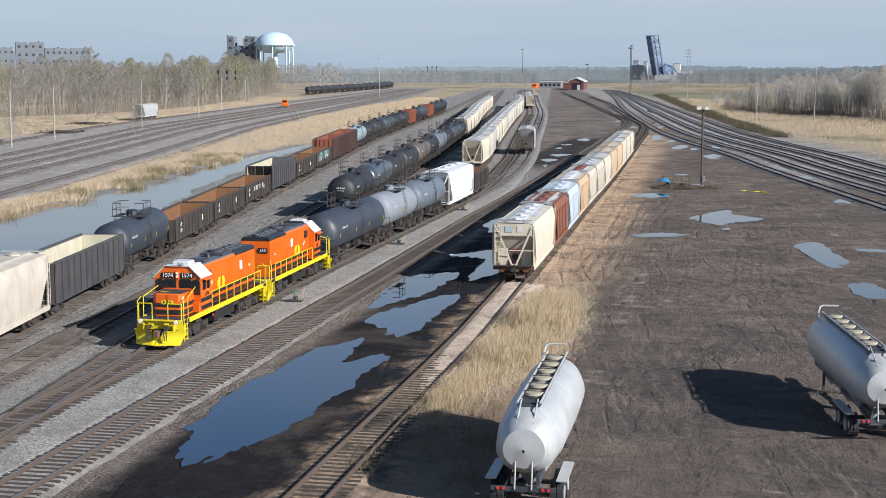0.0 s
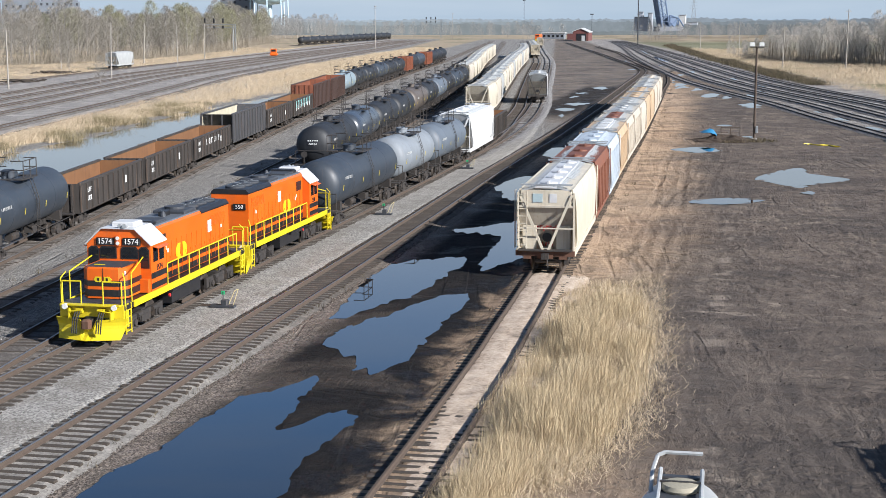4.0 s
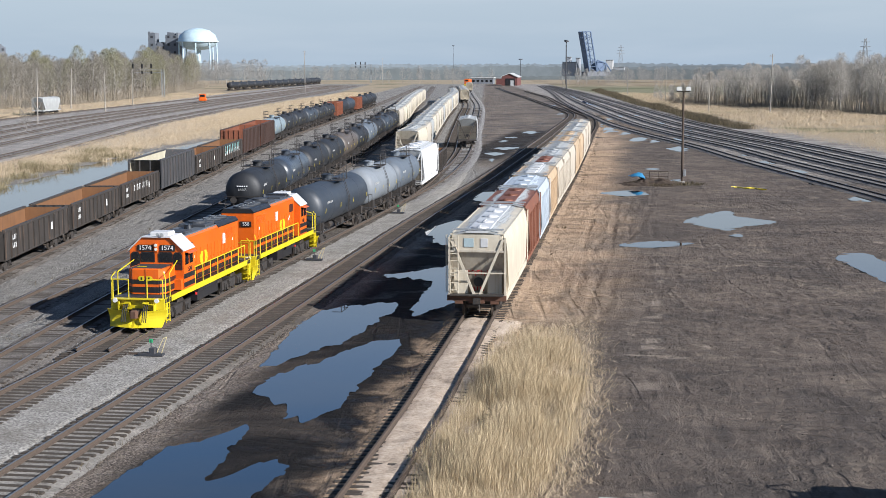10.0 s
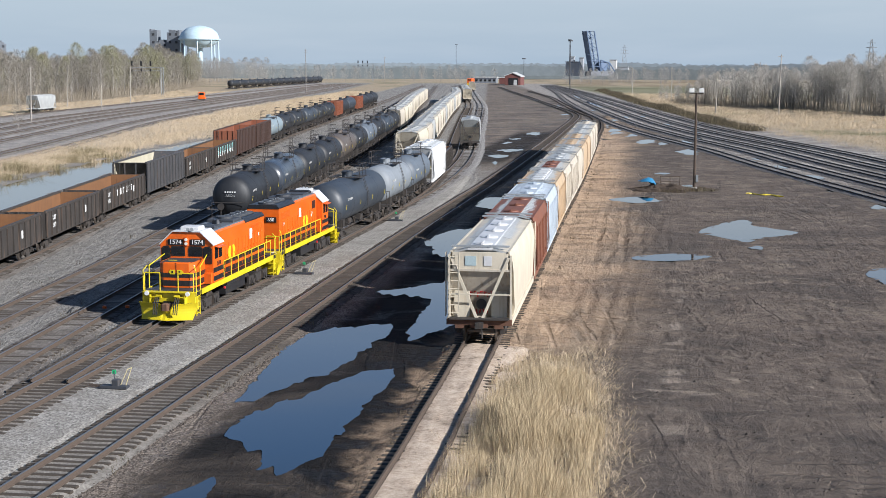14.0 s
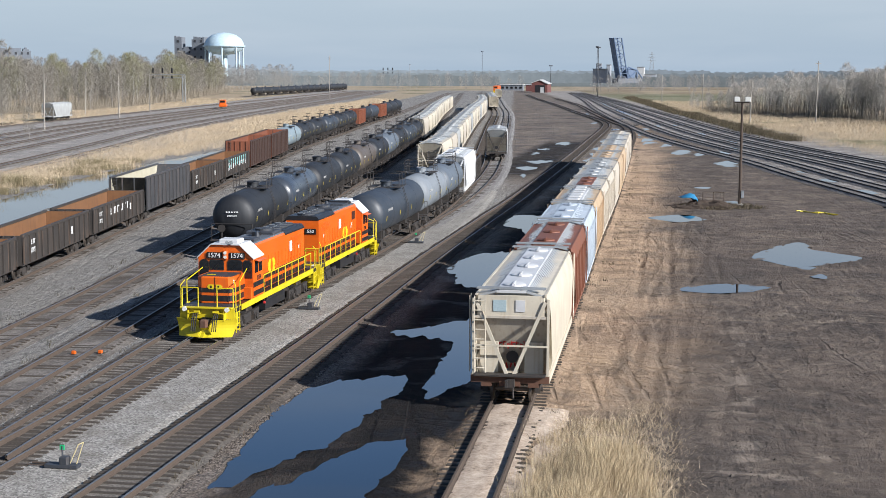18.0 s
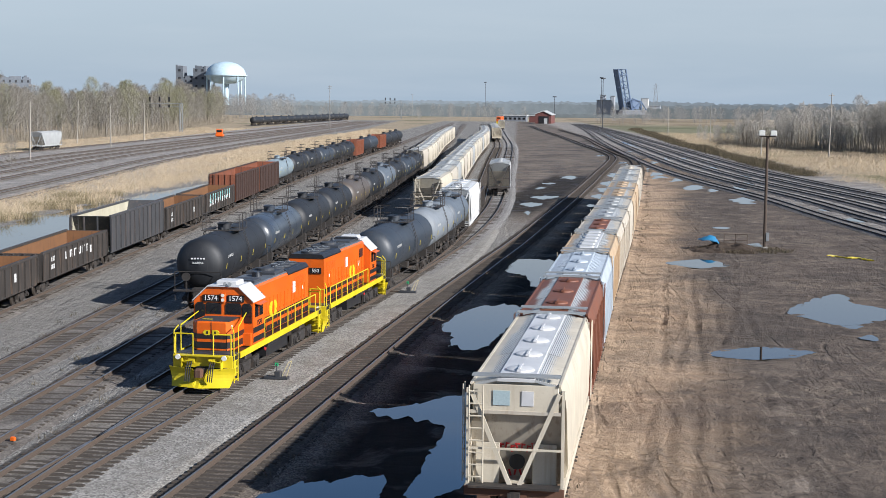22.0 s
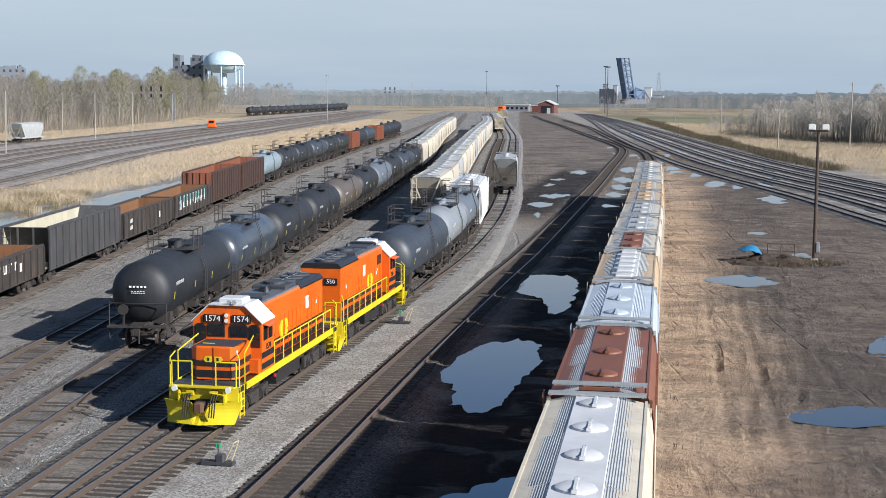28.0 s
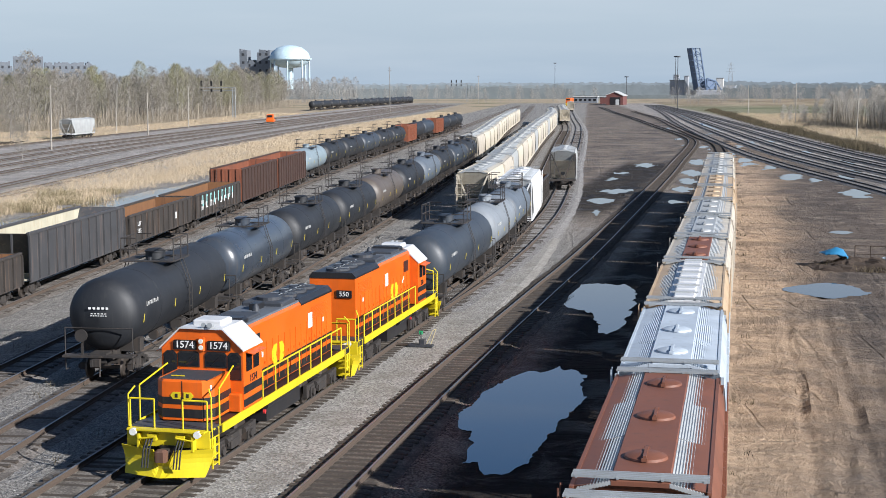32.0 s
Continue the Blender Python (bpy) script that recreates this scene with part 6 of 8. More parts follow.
# ---------------------------------------------------------------- standing cars
y = 59.3
for nm_label, ln, bd, rf, ht, nh, tr in (
    ("dirty white covered hopper with rust-streaked ends", 14.6, HOPWHITE, ROOFZINC, WHITEP, 5, False),
    ("brown covered hopper with patchy roof", 11.9, HOPBROWN, ROOFZINC, HOPBROWN, 3, False),
    ("pale blue-grey covered hopper with matching roof", 11.8, HOPBLUE, HOPBLUE, HOPBLUE, 3, False),
    ("tan covered hopper with grey roof", 12.2, HOPTAN, HOPGREY, WHITEP, 6, True),
    ("tan covered hopper with rusty hatches", 10.4, HOPCREAM, HOPGREY, HOPBROWN, 3, False),
    ("pale covered hopper with zinc roof", 11.6, HOPCREAM, ROOFZINC, ROOFZINC, 3, False),
    ("pale covered hopper with zinc roof", 12.0, HOPCREAM, HOPGREY, HOPGREY, 3, False),
    ("pale tan covered hopper with worn roof", 13.0, HOPTAN, HOPGREY, HOPTAN, 3, False),
    ("pale tan covered hopper with worn roof", 13.0, HOPTAN, HOPGREY, HOPTAN, 3, False),
    ("cream covered hopper with grey roof", 13.0, HOPCREAM, HOPGREY, HOPGREY, 3, False),
    ("cream covered hopper with grey roof", 13.0, HOPCREAM, HOPGREY, HOPGREY, 3, False),
    ("cream covered hopper at the end of its row", 13.0, HOPCREAM, HOPGREY, HOPCREAM, 3, False)):
    c = covered_hopper("covered_hopper", nm_label, T0.car(y, ln), ln, bd, rf, ht, nh, 2 if y < 130 else 1, trough=tr, group="standing hopper row", posts=y > 60, slope=1.15 if y < 60 else None)
    if y < 60:
        e = -ln / 2 + 0.45
        part("data_placard", Form().box(-0.42, e + 0.035, 3.78, 0.5, 0.03, 0.44), BLUEMARK, c, "faded blue data placard")
        part("data_placard", Form().box(0.36, e + 0.035, 3.78, 0.36, 0.03, 0.44), WHITEP, c, "white data placard")
        part("end_beam", Form().box(0, e + 0.06, 3.35, 2.7, 0.12, 0.1), HOPCREAM, c)
        # red scrawl round the opening in the slope sheet, drawn as short strokes
        sl = 1.15 * 0.92 / 2.25
        at = lambda z: e + 0.12 + sl * (3.3 - z) - 0.05
        for k in range(7):
            x = -0.48 + 0.16 * k
            z = 2.18 + 0.05 * math.sin(k * 2.3)
            stroke = Form().box(x, at(z), z, 0.045, 0.012, 0.26, 0, math.degrees(math.atan(sl)), 12 * math.sin(k * 1.7)).box(x + 0.05, at(z + 0.08), z + 0.08, 0.12, 0.012, 0.045, 0, math.degrees(math.atan(sl)))
            part("graffiti", stroke, REDMARK, c, "faded red scrawl on the slope sheet")
        for k in range(4):
            x, z = -0.24 + 0.16 * k, 1.34 - 0.03 * abs(k - 1.5)
            part("graffiti", Form().box(x, at(z), z, 0.06, 0.012, 0.26, 0, math.degrees(math.atan(sl)), 25 * (k % 2) - 12), REDMARK, c, "faded red scrawl on the slope sheet")
        for a in (-1, 1):
            part("end_plate", Form().soft(a * 0.86, e + 0.42, 1.72, 0.72, 0.04, 1.25, 0.015), HOPWHITE, c, "cream side plate of the end bay")
            tri = [(a * 1.36, e + 0.12, 3.3), (a * 1.36, e + 0.12, 1.15), (a * 1.36, e + 0.12 + sl * 2.15, 1.15)]
            tri += [(x + a * 0.03, y, z) for x, y, z in tri]
            part("end_gusset", Form().add(tri, [(0, 1, 2), (5, 4, 3), (0, 3, 4, 1), (1, 4, 5, 2), (2, 5, 3, 0)]), HOPWHITE, c)
        part("fascia", Form().soft(0, e + 0.07, 3.78, 2.55, 0.05, 0.82, 0.02), HOPWHITE, c, "cream fascia under the roof end")
        part("end_sill_face", Form().soft(0, e - 0.13, 1.0, 3.0, 0.06, 0.28, 0.02), RUSTIRON, c, "rust-brown face of the end sill")
        part("walk_platform", Form().box(0, e - 0.1, 1.15, 2.7, 0.5, 0.06), TRUCKIRON, c, "rusty end platform")
        part("draft_gear", Form().box(0, e - 0.05, 0.92, 0.8, 0.3, 0.36).box(-0.9, e, 0.8, 0.4, 0.3, 0.2).box(0.9, e, 0.8, 0.4, 0.3, 0.2), RUSTIRON, c)
    y += ln

# black tank cars, then white hoppers, on the left track
y = 99.6
for k, (ln, mt, lab) in enumerate(((16.2, TANKBLACK, "black tank car with white lettering on its end"), (15.2, TANKGLOSS, "glossy dark tank car with pale highlights"), (15.6, TANKBLACK, "black tank car standing in a row"), (15.6, TANKBLACK, "black tank car standing in a row"), (15.6, TANKTAN, "brownish black tank car with grime"),
                                  (15.6, TANKBLACK, "black tank car standing in a row"), (15.6, TANKMID, "mid grey tank car among black ones"), (15.6, TANKBLACK, "black tank car standing in a row"), (15.6, TANKSLATE, "dark grey tank car standing in a row"), (15.6, TANKBLACK, "black tank car standing in a row"))):
    c = tank_car("tank_car", lab, T4.car(y, ln), ln, mt, 3.0, 2 if k < 6 else 1, "standing tank cars")
    if k == 0:
        bars(c, "lettering", WHITEMARK, 0, -ln / 2 + 0.64, 3.0, 0.9, 0.13, 1, 0, "white lettering")
        bars(c, "lettering", WHITEMARK, 0, -ln / 2 + 0.64, 2.78, 0.7, 0.05, 2, 0, "white lettering")
    y += ln
for k in range(15):
    covered_hopper("covered_hopper", "off-white covered hopper in a long row", T4.car(y, 15.2), 15.2, HOPWHITE if k % 4 else HOPCREAM, HOPGREY, HOPGREY, 4, 0, group="white hopper row")
    y += 15.2
# gondolas and tanks on the next track
y = 21.5
for ln, kind, mt, ins, h, lab in ((16.0, "h", HOPCREAM, None, 0, "cream covered hopper with grey roof"), (16.4, "g", GONGREY, PALEIN, 3.5, "grey open hopper with pale lining"), (15.0, "t", TANKSLATE, None, 0, "dark blue-grey tank car with platform"),
                                  (16.5, "g", GONBLACK, RUST, 2.75, "black gondola with rusty inside"), (16.5, "g", GONBLACK, RUST, 2.75, "black gondola with rusty inside"), (17.5, "g", GONBLACK, RUST, 2.75, "black gondola with white lettering"),
                                  (19.0, "s", GONGREY, PALEIN, 3.7, "grey open hopper with pale lining and sloped ends"), (18.6, "g", GONBLACK, RUST, 2.9, "black gondola with rusty inside"), (18.2, "g", GONBLACK, RUST, 2.9, "gondola with pale graffiti on its side"),
                                  (18.6, "g", REDDARK, REDRUST, 4.0, "tall red-oxide open hopper with rusty inside"), (18.6, "g", REDDARK, REDRUST, 4.0, "tall dark rusty open hopper"), (18.0, "t", TANKPALE, None, 0, "pale blue-grey tank car behind open hoppers"),
                                  (17, "t", TANKBLACK, None, 0, "black tank car standing in a row"), (17, "t", TANKBLACK, None, 0, "black tank car standing in a row"), (17, "t", TANKSLATE, None, 0, "dark grey tank car standing in a row"), (17, "t", TANKBLACK, None, 0, "black tank car standing in a row"),
                                  (17, "t", TANKBLACK, None, 0, "black tank car standing in a row"), (16, "g", REDRUST, REDRUST, 4.0, "red-oxide open hopper among tank cars"), (17, "t", TANKBLACK, None, 0, "black tank car standing in a row"), (17, "t", TANKSLATE, None, 0, "dark grey tank car standing in a row"),
                                  (16, "g", REDRUST, REDRUST, 4.0, "red-oxide open hopper among tank cars"), (17, "t", TANKBLACK, None, 0, "black tank car standing in a row"), (17, "t", TANKBLACK, None, 0, "black tank car standing in a row"), (17, "t", TANKBLACK, None, 0, "black tank car standing in a row")):
    m = T5.car(y, ln)
    far = 0 if y > 300 else 1
    if kind == "h":
        covered_hopper("covered_hopper", lab, m, ln, mt, HOPCREAM, HOPCREAM, 4, 1, group="gondola row")
    elif kind == "t":
        tank_car("tank_car", lab, m, ln, mt, 2.9, far, "gondola row")
    else:
        c = gondola("gondola", lab, m, ln, h, mt, ins, 2, "gondola row", 12, kind == "s", REDRUST if mt is REDDARK else None)
        if far and "hopper" not in lab:
            bars(c, "lettering", WHITEMARK, 1.53, -ln * 0.33, 2.2, 1.3, 0.3, 2, 1, "small white lettering", 4)
            part("data_plate", Form().box(1.53, ln * 0.2, 1.9, 0.012, 0.35, 0.5), WHITEMARK, c, "small white stencil panel")
        if "lettering" in lab:
            bars(c, "lettering", WHITEMARK, 1.53, 0, 2.1, 6.5, 0.5, 1, 1, "white lettering", 6)
        if "graffiti" in lab:
            bars(c, "graffiti", TEALMARK, 1.53, 0, 2.3, 13.0, 0.9, 1, 1, "pale teal and white graffiti", 9)
            bars(c, "graffiti", WHITEMARK, 1.535, 0.6, 1.9, 12.0, 0.5, 1, 1, "pale teal and white graffiti", 7)
    y += ln
# hopper rows in the middle of the yard
y = 171.0
for k in range(22):
    mt = (HOPWHITE, HOPCREAM, HOPGREY, HOPWHITE, HOPCREAM)[k % 5]
    covered_hopper("covered_hopper", "weathered pale covered hopper in the middle row", T3.car(y, 15.4), 15.4, mt, HOPGREY if k % 3 else ROOFZINC, HOPGREY, 4, 1 if k < 3 else 0, group="middle hopper row")
    y += 15.4
# black end frames paint in the shadow at the lower end
covered_hopper("covered_hopper", "lone grey covered hopper standing on its own track", T2B.car(211, 14.5), 14.5, HOPGREY, ROOFZINC, ROOFZINC, 4, 1, end_mat=GONBLACK)
y = 480
for k in range(6):
    covered_hopper("covered_hopper", "pale covered hopper far down the yard", T2.car(y, 15.4), 15.4, HOPCREAM if k % 2 else HOPWHITE, HOPGREY, HOPGREY, 4, 0, group="far hopper row")
    y += 15.4
covered_hopper("covered_hopper", "pale covered hopper far down the yard", T2B.car(660, 15.4), 15.4, HOPWHITE, HOPGREY, HOPGREY, 4, 0, group="far hopper row")
covered_hopper("covered_hopper", "white covered hopper alone on the far siding", pose(-153.6, 351, 0.3, 0, 0, 6), 15.0, HOPGREY, HOPGREY, HOPGREY, 4, 1)
y = 703
for k in range(14):
    tank_car("tank_car", "black tank car in the far row", pose(-211 - (y - 703) * 0.05, y, 0.3, 0, 0, 3), 17, TANKBLACK, 3.0, 0, "far tank row")
    y += 17

# ---------------------------------------------------------------- reeds and straw
def blades(f, x, y, h, n, spread, w=0.012, lean=0.25):
    for _ in range(n):
        a, b = random.gauss(0, spread), random.gauss(0, spread)
        hh = h * random.uniform(0.55, 1.15)
        t = random.uniform(0, math.pi)
        dx, dy = w * math.cos(t), w * math.sin(t)
        lx, ly = random.gauss(0.05, lean) * hh, random.gauss(0, lean) * hh
        px, py = x + a, y + b
        f.add([(px - dx, py - dy, 0), (px + dx, py + dy, 0), (px + lx * 0.4 + dx * 0.8, py + ly * 0.4 + dy * 0.8, hh * 0.6), (px + lx * 0.4 - dx * 0.8, py + ly * 0.4 - dy * 0.8, hh * 0.6), (px + lx, py + ly, hh)], [(0, 1, 2, 3), (3, 2, 4)])


REEDEDGE = ([18, 22, 28, 33, 43, 54, 67, 78], [2.6, 3.4, 4.8, 6.2, 6.2, 5.5, 4.2, 2.6])
reeds, litter = Form(), Form()
for _ in range(9800):
    y = random.uniform(19, 59)
    lo, hi = 1.75 - 0.012 * y, float(np.interp(y, *REEDEDGE))
    x = random.triangular(lo, hi, lo * 0.45 + hi * 0.55) + noise.noise((y * 0.16, 3.1, 0)) * 0.5
    rim = 1.0 - 0.6 * min(1.0, abs(x - (lo + hi) / 2) / ((hi - lo) / 2 + 0.1)) ** 2
    thick = noise.noise((x * 0.55, y * 0.24, 7.0)) + 0.5 * noise.noise((x * 1.3, y * 0.7, 1.0))
    if thick < -0.30 or x < 1.5 - 0.013 * y or (y < 27 and thick < 0.12):
        continue
    if y > 50 and random.random() < 0.45 + (y - 50) * 0.05:
        continue
    tall = float(np.interp(y, [47, 54, 59], [1.55, 0.8, 0.35]))
    tall *= 1.0 if y > 30 else 0.65
    gust = noise.noise((x * 0.7, y * 0.35, 2.0))
    lift = 0.62 + 0.45 * thick + 0.3 * gust + random.gauss(0, 0.16)
    blades(reeds, x, y, tall * rim * max(0.25, lift), 15, 0.22, random.choice((0.0035, 0.0045, 0.006)), 0.14 + 0.35 * abs(gust))
    if random.random() < 0.55:
        blades(litter, x + random.gauss(0.2, 0.5), y + random.gauss(0, 0.5), 0.42 * rim + 0.1, 7, 0.35, 0.006, 1.1)
tagged(solid("reed_grass", reeds, STRAW, "dense dry golden reeds beside the track", "grass", kind="stuff"))
for _ in range(900):
    y = random.uniform(18, 62)
    blades(litter, float(np.interp(y, *REEDEDGE)) + random.gauss(0.1, 0.45), y, 0.22, 6, 0.3, 0.006, 1.6)
tagged(solid("reed_litter", litter, FIELDSTRAW, "bent and fallen straw round the feet of the reeds", "grass", kind="stuff"))
rank = Form()
for _ in range(420):
    x, y = random.uniform(0.8, 6.5), random.uniform(10, 24)
    if noise.noise((x * 0.5, y * 0.4, 4.0)) > -0.1:
        blades(rank, x, y, 0.55, 10, 0.25, 0.006, 0.5)
tagged(solid("rank_weeds", rank, DITCHSCRUB, "dull green weeds among bare soil by the trailer", "weeds", kind="stuff"))

field = Form()
for _ in range(30000):
    y = 90 + 550 * random.random() ** 1.3
    side = random.random()
    if side < 0.32:
        x = -0.133 * y - (108 + 90 * random.random() ** 1.5)
    elif side < 0.68:
        lo = float(np.interp(y, [20, 122, 158, 200, 243, 313, 453, 640], [-46, -66, -75, -83, -91, -103, -121, -138]))
        hi = float(np.interp(y, [20, 64, 91, 122, 158, 200, 232, 245, 284, 388, 482, 640], [-39, -53, -63.5, -64.5, -68, -71, -71.2, -68, -77, -92, -101, -128]))
        x = random.uniform(lo, hi)
    else:
        x = float(np.interp(y, [p[1] for p in RIGHT], [p[0] for p in RIGHT])) + random.uniform(25, 70)
    blades(field, x, y, (0.5 if side < 0.32 else 0.85 if side < 0.68 else 0.75) + 0.45 * noise.noise((x * 0.12, y * 0.05, 0)), 12, 0.7, 0.009 if y < 300 else 0.018, 0.65)
tagged(solid("straw_field", field, FIELDSTRAW, "dry straw and reeds along the ditch and fields", "grass", kind="stuff"))
for n in range(26):
    y = random.uniform(70, 200)
    x = float(np.interp(y, *LEFTBANK)) + random.uniform(-4.0, -0.6)
    f = Form()
    for _ in range(20):
        blades(f, random.gauss(0, 1.1), random.gauss(0, 1.1), 0.85, 22, 0.3, 0.014, 0.35)
    solid("reed_clump", f, FIELDSTRAW if n % 3 else DITCHSCRUB, "clump of dry reeds at the edge of the ditch", "reeds", pose(x, y, 0), group="ditch reeds", kind="stuff")

for x, y, h in ((-63.6, 118, 1.3), (-64.6, 137, 1.2), (-68.4, 156, 1.5), (-73, 188, 1.4), (-70, 175, 1.1), (-62, 96, 1.0)):
    f = Form()
    for _ in range(46):
        blades(f, random.gauss(0, 1.3), random.gauss(0, 1.6), h, 14, 0.35, 0.016, 0.5)
    solid("ditch_scrub", f, DITCHSCRUB, "dark olive scrub growing on the ditch bank", "scrub", pose(x, y, 0), group="ditch scrub", kind="stuff")

# ---------------------------------------------------------------- trees
def tree_forms(seed, height, twigs=420, thick=0.045):
    """A bare spring tree: slim trunk, rising limbs from low down, and a hazy crown of fine twigs."""
    rnd = random.Random(seed)
    wood, crown = Form(), Form()
    tips = []
    top = Vector((rnd.gauss(0, 0.6), rnd.gauss(0, 0.6), height * 0.92))
    pts = [Vector((0, 0, -0.2)), top * 0.3 + Vector((rnd.gauss(0, 0.2), rnd.gauss(0, 0.2), 0)), top * 0.65 + Vector((rnd.gauss(0, 0.4), rnd.gauss(0, 0.4), 0)), top]
    rad = [height * 0.011, height * 0.008, height * 0.005, height * 0.0015]
    for a, b, r, r2 in zip(pts, pts[1:], rad, rad[1:]):
        wood.tube(a, b, r, 5, r2, False)
    for k in range(17):
        f = 0.2 + 0.75 * k / 16
        i = min(2, int(f * 3))
        base = pts[i].lerp(pts[i + 1], f * 3 - i)
        ang = rnd.uniform(0, 2 * math.pi)
        d = Vector((math.cos(ang), math.sin(ang), rnd.uniform(0.25, 1.15))).normalized()
        ln = height * rnd.uniform(0.2, 0.34) * (1.12 - 0.7 * f)
        end = base + d * ln
        wood.tube(base, end, height * 0.004, 4, height * 0.001, False)
        tips.append((base, end))
        for _ in range(3):
            p0 = base.lerp(end, rnd.uniform(0.35, 0.9))
            d2 = (d + Vector((rnd.gauss(0, 0.5), rnd.gauss(0, 0.5), rnd.uniform(0, 0.6)))).normalized()
            e2 = p0 + d2 * ln * rnd.uniform(0.35, 0.6)
            wood.tube(p0, e2, height * 0.0018, 3, height * 0.0006, False)
            tips.append((p0, e2)), tips.append((p0, e2))
    for k in range(twigs):
        if k % 4 == 0:
            p, q = rnd.choice(tips)
            a = p.lerp(q, rnd.uniform(0.15, 1.05))
            d = (q - p).normalized()
        else:
            # fine outer twigs fill an egg-shaped crown
            h = 0.18 + 0.84 * rnd.random() ** 0.8
            wide = height * 0.24 * math.sin(math.pi * min(1, 0.12 + 0.86 * (h - 0.18) / 0.84)) ** 0.7
            ang, r = rnd.uniform(0, 2 * math.pi), wide * rnd.random() ** 0.5
            a = Vector((r * math.cos(ang), r * math.sin(ang), height * h)) + top * (h * 0.5) * 0.1
            a.z = height * h
            d = Vector((math.cos(ang) * 0.6, math.sin(ang) * 0.6, 1.0)).normalized()
        d = d + Vector((rnd.gauss(0, 0.5), rnd.gauss(0, 0.5), rnd.gauss(0.2, 0.4)))
        b = a + d.normalized() * rnd.uniform(0.4, 1.3) * height / 15
        w = Vector((rnd.gauss(0, 1), rnd.gauss(0, 1), rnd.gauss(0, 1))).normalized() * thick
        crown.add([a - w, a + w, b], [(0, 1, 2)])
    return wood, crown


KINDS = []
for s in range(5):
    w, c = tree_forms(40 + s, 15 + s * 0.9, 4800, 0.022)
    KINDS.append((w.mesh("trunk", BARK), c.mesh("crown", BUDS if s in (1, 3) else TWIGS)))


# grove trees share the same shapes; their twig colour is lightened as haze
HAZED = []
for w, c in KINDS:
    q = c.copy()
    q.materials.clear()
    q.materials.append(GROVEHAZE)
    HAZED.append((w, q))


def tree(x, y, k, scale, rz, label, group="woods"):
    ob = thing("tree", label, "tree", pose(x, y, 0, 0, 0, rz) @ Matrix.Scale(scale, 4), group)
    part("trunk", KINDS[k][0], BARK, ob)
    part("crown", (HAZED if group == "far grove" else KINDS)[k][1], TWIGS, ob)
    return ob


LEFTEDGE = ([260, 330, 400, 435, 484, 570, 672, 754, 1000], [-300, -225, -190, -189, -192, -206, -232, -250, -308])
for i in range(150):
    y = random.uniform(262, 830)
    x = float(np.interp(y, *LEFTEDGE)) - random.uniform(0, 30)
    tree(x, y, i % 5, random.uniform(0.8, 1.18), random.uniform(0, 360), "bare spring tree at the edge of the far woods" if i % 5 not in (1, 3) else "tree in first pale green leaf at the edge of the woods")
for i in range(112):
    x = 17 + random.random() ** 1.2 * 82
    y = float(np.interp(x, [9, 26, 49, 63, 140], [495, 447, 415, 377, 330])) + random.uniform(0, 45)
    tree(x, y, (i * 2) % 5, random.uniform(0.62, 0.95) * min(1.0, 0.62 + 0.38 * (x - 17) / 50), random.uniform(0, 360), "slender bare tree beyond the straw field", "far grove")
for i in range(16):
    x = 3 + i * 1.15 + random.uniform(-1, 1)
    tree(x, float(np.interp(x, [3, 9, 26], [520, 495, 447])) + random.uniform(0, 40), (i * 3) % 5, random.uniform(0.2, 0.3) + i * 0.012, random.uniform(0, 360), "young bare tree at the edge of the grove", "far grove")
for x, y, s in ((-158, 330, 0.55), (-171, 352, 0.7), (-150, 238, 0.42), (-55, 74, 0.33), (-190, 395, 0.6), (-134, 236, 0.5), (-118, 262, 0.35)):
    tree(x, y, 2, s, x * 7, "small bare tree standing alone in the straw", "lone trees")


def joined_wood(name, places, label, mat=TWIGS):
    f, g = Form(), Form()
    small = [tree_forms(90 + s, 16, 1100, 0.05) for s in range(3)]
    for i, (x, y, s) in enumerate(places):
        w, c = small[i % 3]
        m = pose(x, y, 0, 0, 0, i * 47) @ Matrix.Scale(s, 4)
        f.add([m @ Vector(v) for v in c.v], c.f)
        g.add([m @ Vector(v) for v in w.v[:158]], [q for q in w.f if max(q) < 158])
    ob = thing(name, label, "woods", kind="stuff")
    part("twigs", f, mat, ob)["kind"] = "stuff"
    part("trunks", g, BARK, ob)["kind"] = "stuff"


deep = []
for _ in range(120):
    y = random.uniform(262, 830)
    deep.append((float(np.interp(y, *LEFTEDGE)) - random.uniform(0, 30), y, random.uniform(0.7, 1.0)))
for _ in range(330):
    y = random.uniform(265, 1150)
    deep.append((float(np.interp(y, *LEFTEDGE)) - random.uniform(20, 120), y, random.uniform(0.72, 1.1)))
joined_wood("deep_woods", deep, "deep belt of bare woods behind the straw field")
deep = []
for _ in range(44):
    u = random.random()
    deep.append((20 + u * 85, 545 - u * 110 + random.uniform(0, 110), random.uniform(0.7, 1.0) * min(1.0, 0.65 + 0.5 * u)))
far = []
for _ in range(230):
    far.append((random.uniform(-60, 260), random.uniform(880, 1190), random.uniform(0.35, 0.7)))
for _ in range(70):
    far.append((random.uniform(-330, -130), random.uniform(960, 1200), random.uniform(0.4, 0.75)))
for _ in range(26):
    far.append((random.uniform(-322, -276), random.uniform(960, 1010), random.uniform(0.75, 1.05)))
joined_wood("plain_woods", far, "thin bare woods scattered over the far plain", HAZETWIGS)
joined_wood("grove_woods", deep, "deep belt of bare woods behind the grove", GROVEHAZE)
